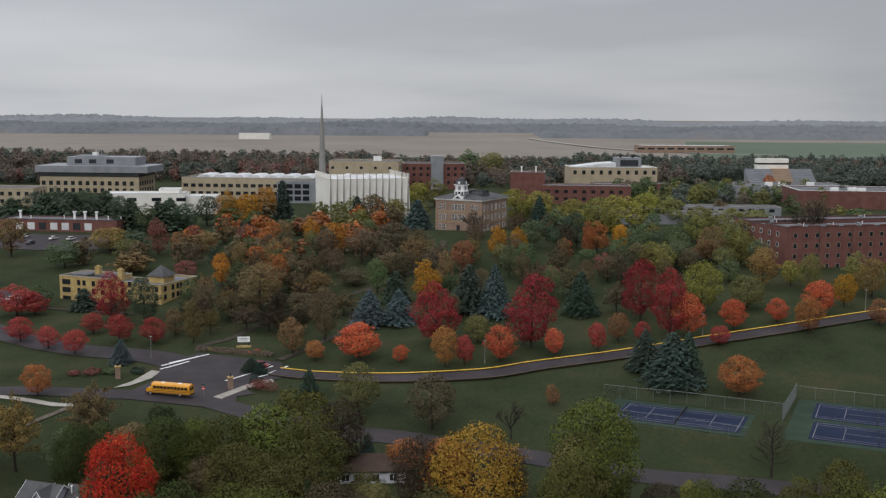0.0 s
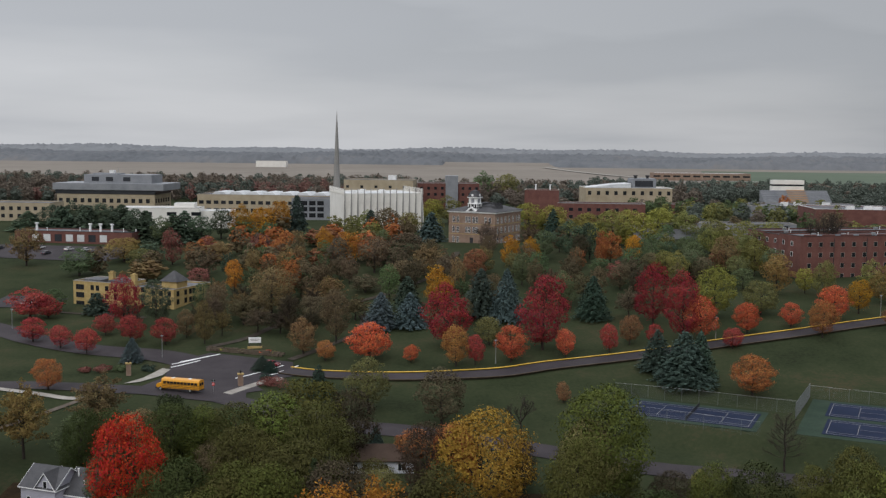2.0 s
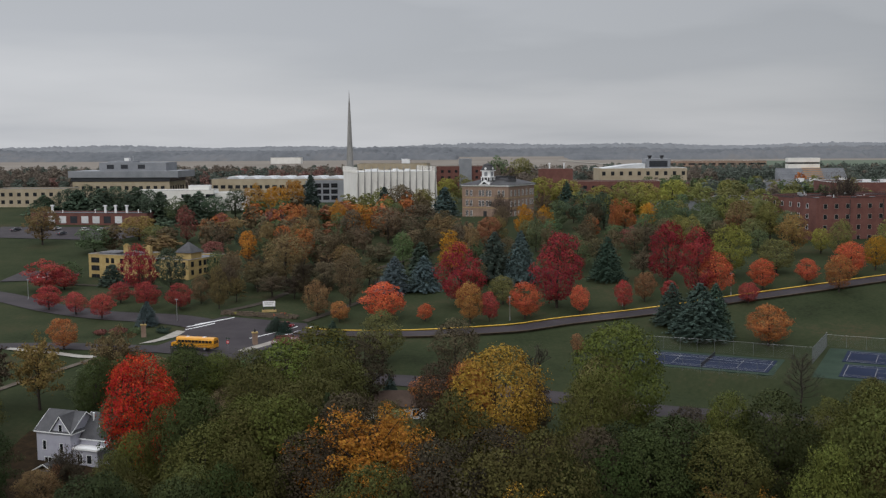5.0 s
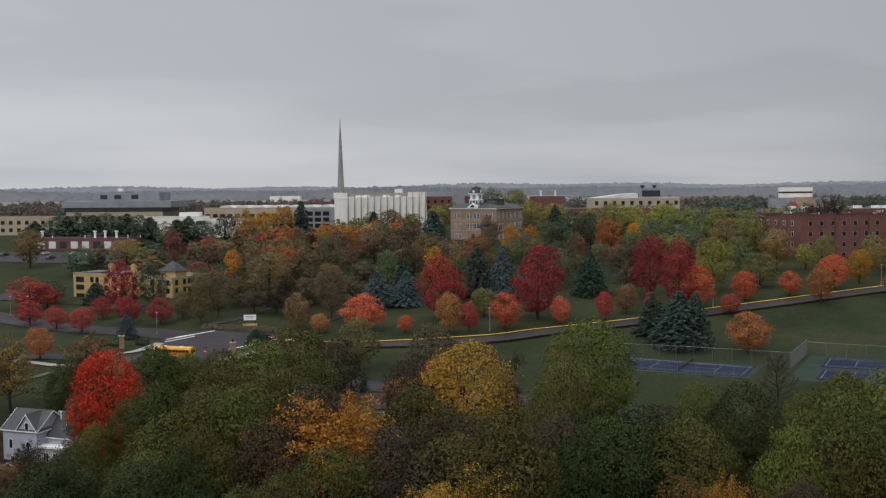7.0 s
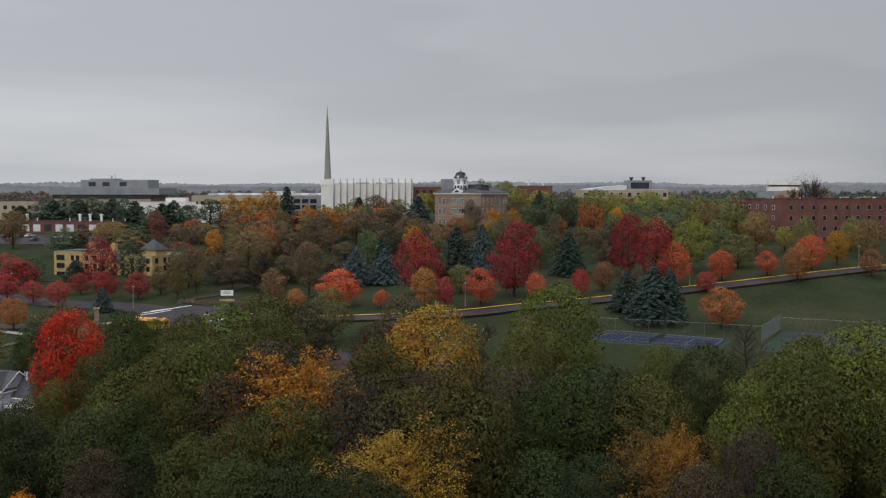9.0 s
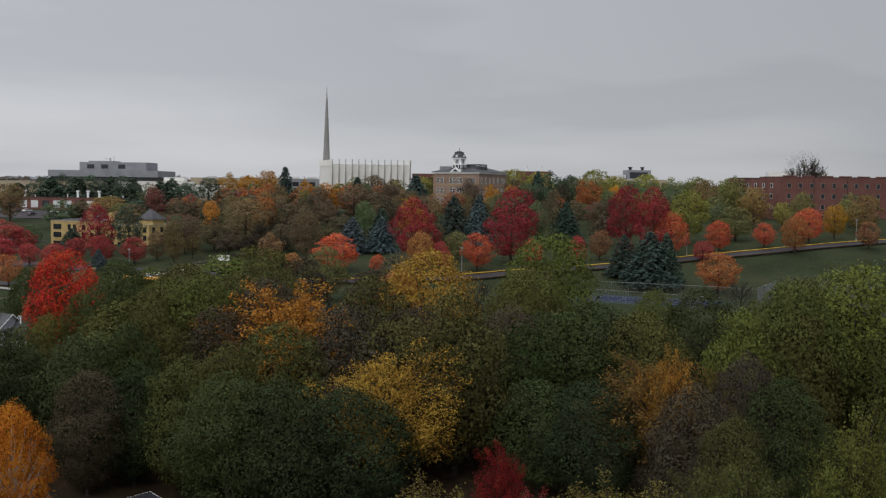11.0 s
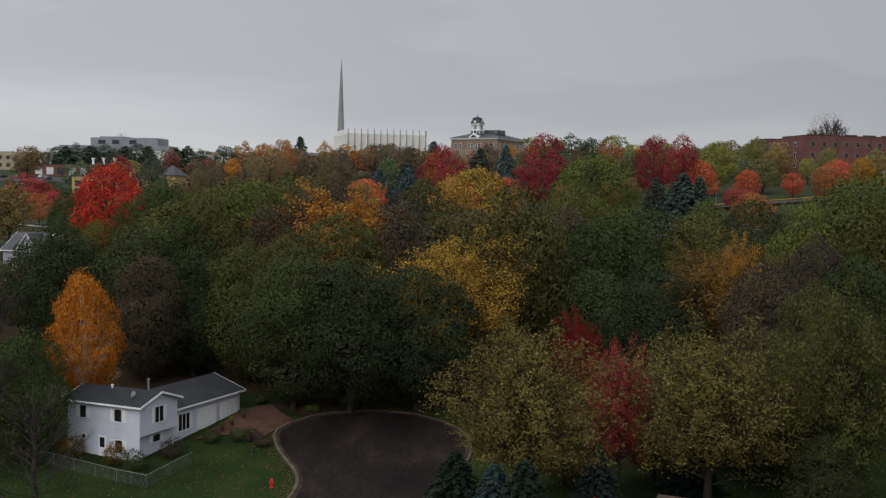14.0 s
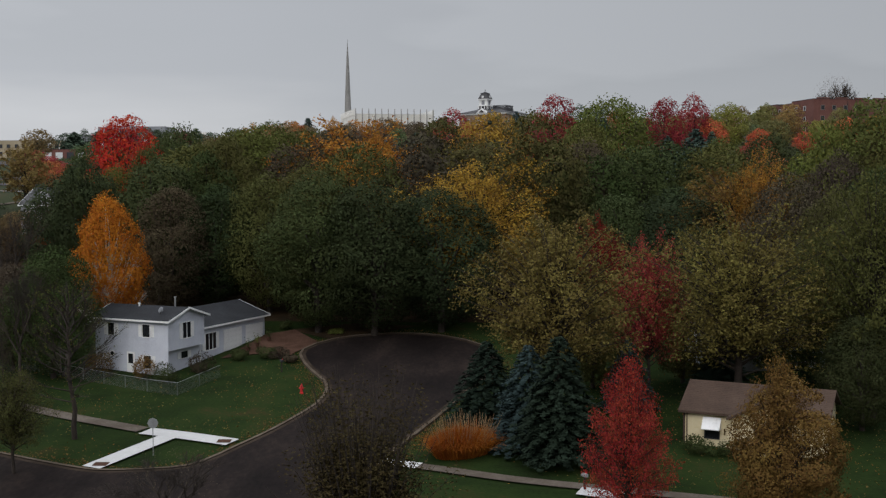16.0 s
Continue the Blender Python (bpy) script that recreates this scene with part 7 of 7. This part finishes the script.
entry = thing("stop_sign", pose(-59.5, 249.9, G(-59.5, 249.9), 0, 0, -8), "red octagonal stop sign under a green street name plate", "traffic sign")
part("post", tube(bmesh.new(), (0, 0, -0.3), (0, 0, 3.3), 0.05, 0.05, 6), METAL, entry)
bm = bmesh.new()
tube(bm, (0, -0.06, 2.2), (0, -0.08, 2.2), 0.42, 0.42, 8)
part("plate", bm, HYDRANT, entry, "red octagonal plate")
part("lettering", box(bmesh.new(), -0.27, 0.27, -0.09, -0.082, 2.12, 2.28), WHITE, entry, "white bar of lettering")
part("name_plate", box(bmesh.new(), -0.5, 0.5, -0.03, 0.03, 3.0, 3.22), COURTGREEN, entry, "green street name plate")

stone_row(-70, 288.5, -48, 283.5, 20, 5)


def shrub(x, y, w, h, colour, label, seed=0, fine=0.09, n=1500):
    r = np.random.RandomState(seed + 40)
    s = thing("shrub", pose(x, y, G(x, y)), label, "shrub", "shrubs")
    masses = [(np.array((r.uniform(-0.3, 0.3) * w, r.uniform(-0.3, 0.3) * w, h * r.uniform(0.3, 0.68))), np.array((0.26 * w, 0.26 * w, 0.32 * h)) * r.uniform(0.8, 1.15)) for _ in range(9)]
    pts, nrm = crown_points(r, masses, n, np.array((0, 0, h * 0.4)))
    pts[:, 2] = np.maximum(pts[:, 2], 0.03)
    c = part("foliage", leaf_mesh("foliage", pts, nrm, fine, LEAF, 0.6, seed), None, s)
    c.color = (*TINT[colour], 1)
    bm = bmesh.new()
    for k in range(7):
        a = k * 0.9
        tube(bm, (0, 0, -0.15), (math.cos(a) * w * 0.3, math.sin(a) * w * 0.3, h * 0.6), 0.03, 0.012, 4)
    part("stems", bm, BARK, s)
    return s


for i, (x, y, w_, h_, c_) in enumerate(((-35.4, 102.9, 2.8, 2.2, "ochregold"), (-29.8, 100.4, 2.6, 2.6, "ochregold"), (-27.3, 99.4, 2.6, 1.9, "dgreen"), (-25.0, 103.4, 2.6, 2.0, "dumber"), (-22.3, 108.6, 2.0, 1.1, "dgreen"),
                                        (-19.6, 109.4, 2.2, 1.3, "dgreen"), (-18.0, 109.0, 2.3, 1.4, "dumber"), (-16.6, 107.4, 1.6, 0.9, "dumber"), (-19.6, 121.5, 1.6, 1.2, "dgreen"), (-13.5, 119.8, 2.0, 0.6, "dlime"))):
    shrub(x, y, w_, h_, c_, f"clipped {LOOKS[c_]} garden shrub by the white house", i, 0.08)
for i, (x, y, w_, h_, c_) in enumerate(((20.2, 77.6, 2.6, 1.4, "dgreen"), (22.4, 77.2, 2.8, 1.3, "dgreen"), (24.6, 77.6, 2.0, 1.1, "shadefir"))):
    shrub(x, y, w_, h_, c_, f"{LOOKS[c_]} foundation shrub under the bungalow window", 20 + i, 0.08)
for i, (x, y, w_, h_, c_) in enumerate(((-92, 266, 4, 1.7, "wine"), (-88, 267, 3.5, 1.6, "green"), (-96, 265, 3.5, 1.5, "wine"), (-81, 268.5, 3.4, 1.7, "fir"), (-44.5, 256, 6.4, 2.7, "wine"), (-48.5, 258, 4.4, 2.0, "wine"), (-49, 262, 3.0, 1.6, "fir"),
                                        (-66, 288.6, 3, 0.9, "lime"), (-60, 287.6, 3.2, 0.8, "moss"), (-54, 286.4, 3, 0.9, "ember"), (-51, 285.6, 2.6, 0.8, "lime"))):
    shrub(x, y, w_, h_, c_, f"low {LOOKS[c_]} shrub in the entrance bed", 30 + i, 0.16, 900)


def grass_clump(x, y, w, d, h, turn):
    """A tall ornamental grass: thousands of arching blades from many tufts."""
    r = random.Random(3)
    g = thing("ornamental_grass", pose(x, y, G(x, y), 0, 0, turn), "rust-orange clump of tall ornamental grass beside the kerb", "grass clump")
    blades, plumes = bmesh.new(), bmesh.new()
    for i in range(5200):
        a, rad = r.uniform(0, 6.283), math.sqrt(r.random())
        px, py = math.cos(a) * rad * w * 0.40, math.sin(a) * rad * d * 0.40
        lean = Vector((math.cos(a) * rad + r.gauss(0, 0.35), math.sin(a) * rad + r.gauss(0, 0.35), 0)) * r.uniform(0.5, 1.5)
        side = Vector((r.gauss(0, 1), r.gauss(0, 1), 0)).normalized() * 0.018
        hh = h * r.uniform(0.55, 1.0) * (1 - 0.35 * rad * rad)
        p0, p1, p2 = Vector((px, py, -0.05)), Vector((px, py, hh * 0.7)) + lean * 0.45, Vector((px, py, hh * r.uniform(0.5, 0.95))) + lean * 1.25
        v = [blades.verts.new(q) for q in (p0 - side, p0 + side, p1 + side, p1 - side, p2)]
        blades.faces.new(v[:4])
        blades.faces.new((v[3], v[2], v[4]))
        if i % 30 == 0:
            q0 = Vector((px, py, hh * 0.7)) + lean * 0.3
            tube(plumes, q0, q0 + Vector((lean.x * 0.5, lean.y * 0.5, h * r.uniform(0.35, 0.6))), 0.008, 0.012, 3)
    c = part("blades", blades, LEAF, g)
    c.color = (0.23, 0.062, 0.012, 1)
    c = part("plumes", plumes, LEAF, g, "pale seed plumes")
    c.color = (0.22, 0.14, 0.08, 1)


grass_clump(2.1, 77.0, 5.6, 3.2, 2.9, 32)

hyd = thing("fire_hydrant", pose(-13.4, 95.6, G(-13.4, 95.6) + 0.05) @ Matrix.Diagonal((0.8, 0.8, 0.8, 1)), "red cast-iron fire hydrant on the lawn", "fire hydrant")
bm = bmesh.new()
for z0, z1, r0, r1 in ((-0.2, 0.08, 0.24, 0.24), (0.08, 0.75, 0.16, 0.16), (0.75, 0.82, 0.21, 0.21), (0.82, 1.02, 0.18, 0.07), (1.02, 1.1, 0.05, 0.05)):
    tube(bm, (0, 0, z0), (0, 0, z1), r0, r1, 14)
part("barrel", bm, HYDRANT, hyd)
for a in (0, 90, 180):
    bm = bmesh.new()
    tube(bm, (0.13, 0, 0), (0.3, 0, 0), 0.1, 0.1, 10)
    part("outlet_cap", bm, HYDRANT, hyd, m=pose(0, 0, 0.55, 0, 0, a))

stop = thing("stop_sign", pose(-21.6, 76.6, G(-21.6, 76.6), 0, 0, 10), "grey back of an octagonal traffic sign on a post", "traffic sign")
bm = bmesh.new()
tube(bm, (0, 0, -0.3), (0, 0, 2.9), 0.035, 0.035, 6)
part("post", bm, METAL, stop)
bm = bmesh.new()
tube(bm, (0, 0.045, 2.5), (0, 0.06, 2.5), 0.41, 0.41, 8)
part("plate", bm, METAL, stop, "bare grey metal plate")
for x, y, lab_ in ((-16.8, 103.6, "dark letter box on a post by the driveway"), (10.6, 68.8, "grey letter box with a red flag on a post")):
    mb = thing("mailbox", pose(x, y, G(x, y), 0, 0, 30), lab_, "mailbox")
    part("post", box(bmesh.new(), -0.05, 0.05, -0.05, 0.05, -0.3, 1.05), BARK, mb)
    bm = bmesh.new()
    prism(bm, [(-0.11, 1.05), (0.11, 1.05), (0.11, 1.2), (0.07, 1.28), (-0.07, 1.28), (-0.11, 1.2)], "y", -0.28, 0.28)
    part("letter_box", bm, DARKTRIM if x < 0 else METAL, mb)
    part("flag", box(bmesh.new(), 0.112, 0.125, -0.1, 0.12, 1.15, 1.36), HYDRANT, mb, "small red flag")


for x, y, c_ in ((-20.6, 116.0, "dgreen"), (-21.4, 113.6, "dlime"), (-22.0, 111.6, "dgreen")):
    pot = thing("planter", pose(x, y, G(x, y) + 0.12), "clay pot with a small plant beside the garage", "planter", "planters")
    bm = bmesh.new()
    tube(bm, (0, 0, 0), (0, 0, 0.4), 0.16, 0.24, 14)
    tube(bm, (0, 0, 0.4), (0, 0, 0.47), 0.27, 0.27, 14)
    part("pot", bm, PAVER, pot, "clay pot")
    r_ = np.random.RandomState(7)
    d_ = r_.normal(0, 1, (160, 3)) * np.array((0.22, 0.22, 0.3)) + np.array((0, 0, 0.85))
    c = part("plant", leaf_mesh("plant", d_, d_ - np.array((0, 0, 0.6)), 0.08, LEAF, 0.5, 9), None, pot, "leafy plant")
    c.color = (*TINT[c_], 1)


def wire_fence(name, pts, h, label, pitch=0.24, wire=0.006, post_step=3.0):
    """A wire-mesh fence: posts, top rail and crossing wires."""
    f = thing(name, pose(0, 0, 0), label, "fence", "fences")
    for (x0, y0), (x1, y1) in zip(pts, pts[1:]):
        L = math.hypot(x1 - x0, y1 - y0)
        at = lambda s, z: Vector((x0 + (x1 - x0) * s, y0 + (y1 - y0) * s, G(x0 + (x1 - x0) * s, y0 + (y1 - y0) * s) + z))
        n = max(1, round(L / post_step))
        for i in range(n):
            bm = bmesh.new()
            tube(bm, at(i / n, -0.3), at(i / n, h + 0.06), 0.035, 0.035, 6)
            part("post", bm, WIRE, f)
        bm = bmesh.new()
        for i in range(n):
            tube(bm, at(i / n, h), at((i + 1) / n, h), 0.016, 0.016, 5)
        part("top_rail", bm, METAL, f)
        bm = bmesh.new()
        s = -h
        while s < L:
            for up in (0, 1):
                a, b = max(0, s), min(L, s + h)
                if b > a:
                    za, zb = ((a - s), (b - s)) if up else (h - (a - s), h - (b - s))
                    tube(bm, at(a / L, za), at(b / L, zb), wire, wire, 3, False)
            s += pitch
        part("wire_mesh", bm, WIRE, f, "grey wire mesh")
    return f


wire_fence("garden_fence", [(-44, 104.5), (-36, 100.2), (-28.3, 96.2), (-25, 94.8), (-22.6, 101.6)], 1.2, "low grey chain-link fence round the garden")


def fallen_leaves(area, n, seed, tint, keep):
    """Leaves lying on a lawn."""
    r = np.random.RandomState(seed)
    x, y = r.uniform(*area[0], n), r.uniform(*area[1], n)
    ok = [k for k in range(n) if keep(x[k], y[k])]
    pts = np.array([(x[k], y[k], G(x[k], y[k]) + 0.035) for k in ok])
    nrm = np.tile(np.array((0, 0, 2.5)), (len(pts), 1))
    ob = tagged(new("fallen_leaves", leaf_mesh("fallen_leaves", pts, nrm, 0.07, LEAF, 0.7, seed)), "scattered yellow-brown leaves fallen on the lawn", "leaves", kind="stuff")
    ob.color = (*tint, 1)


fallen_leaves(((-55, 45), (66, 122)), 13000, 4, (0.13, 0.085, 0.03), lambda x, y: noise.noise((x * 0.12, y * 0.12, 1)) > -0.12)
fallen_leaves(((-55, 45), (66, 122)), 7000, 5, (0.15, 0.06, 0.02), lambda x, y: noise.noise((x * 0.2, y * 0.2, 7)) > 0.05)
EDGE = [(p.x, p.y) for p in spline(KERBLINE, 1.0)]
fallen_leaves(((-60, 8), (68, 122)), 60000, 6, (0.12, 0.055, 0.022), lambda x, y: -0.7 + 1.1 * noise.noise((x * 0.3, y * 0.3, 3)) < 0.9 - min(math.hypot(x - a, y - b) for a, b in EDGE))

# tennis courts
def court(x, y, turn, z):
    c = thing("tennis_court", pose(x, y, z, 0, 0, turn) @ Matrix.Diagonal((1.1, 1.1, 1, 1)), "blue tennis court with white lines and a net", "tennis court", "tennis courts")
    part("surface", box(bmesh.new(), -12.6, 12.6, -6.1, 6.1, -0.6, 0.06), COURT, c, "blue painted surface")
    bm = bmesh.new()
    for yy in (-5.45, -4.1, 4.1, 5.45):
        box(bm, -11.9, 11.9, yy - 0.04, yy + 0.04, 0.064, 0.07)
    for xx in (-11.85, 11.85):
        box(bm, xx - 0.04, xx + 0.04, -5.5, 5.5, 0.072, 0.078)
    for xx in (-6.4, 6.4):
        box(bm, xx - 0.04, xx + 0.04, -4.1, 4.1, 0.072, 0.078)
    box(bm, -6.4, 6.4, -0.04, 0.04, 0.08, 0.086)
    part("line", bm, SHADEFIN, c, "white court lines")
    bm = bmesh.new()
    for i in range(60):
        box(bm, -0.015, 0.015, -6.2 + i * 0.21, -6.17 + i * 0.21, 0.1, 1.0)
    box(bm, -0.03, 0.03, -6.3, 6.3, 0.95, 1.05)
    net = part("net", bm, DARKTRIM, c, "dark net with a white band")
    for s in (-6.35, 6.35):
        bm = bmesh.new()
        tube(bm, (0, s, -0.2), (0, s, 1.15), 0.05, 0.05, 6)
        part("net_post", bm, DARKTRIM, c)
    return c


apron = thing("court_apron", pose(73, 233, 15.74, 0, 0, -24), "worn green paved apron round the tennis courts", "paving", kind="structure")
part("slab", box(box(bmesh.new(), -36, -3.5, -17.5, 0.5, -1, 0.0), 4, 40, -15.5, 19, -1, 0.0), COURTGREEN, apron)
court(52.4, 232.7, -24, 15.76)
court(97.2, 233.2, -24, 15.76)
court(91.4, 218.0, -24, 15.76)
wire_fence("court_fence", [(37.5, 250), (56, 243), (76, 234)], 3.0, "tall grey wire fence behind the tennis court", 0.5, 0.006, 4.0)
wire_fence("court_fence", [(74.4, 230), (84, 250)], 3.6, "tall grey wire fence between the tennis courts", 0.3, 0.014, 4.0)
wire_fence("court_fence", [(84, 250), (104, 241)], 3.0, "tall grey wire fence behind the tennis court", 0.5, 0.006, 4.0)
wire_fence("court_fence", [(38, 228), (63, 216.5)], 3.0, "tall grey wire fence along the tennis court", 0.5, 0.006, 4.0)
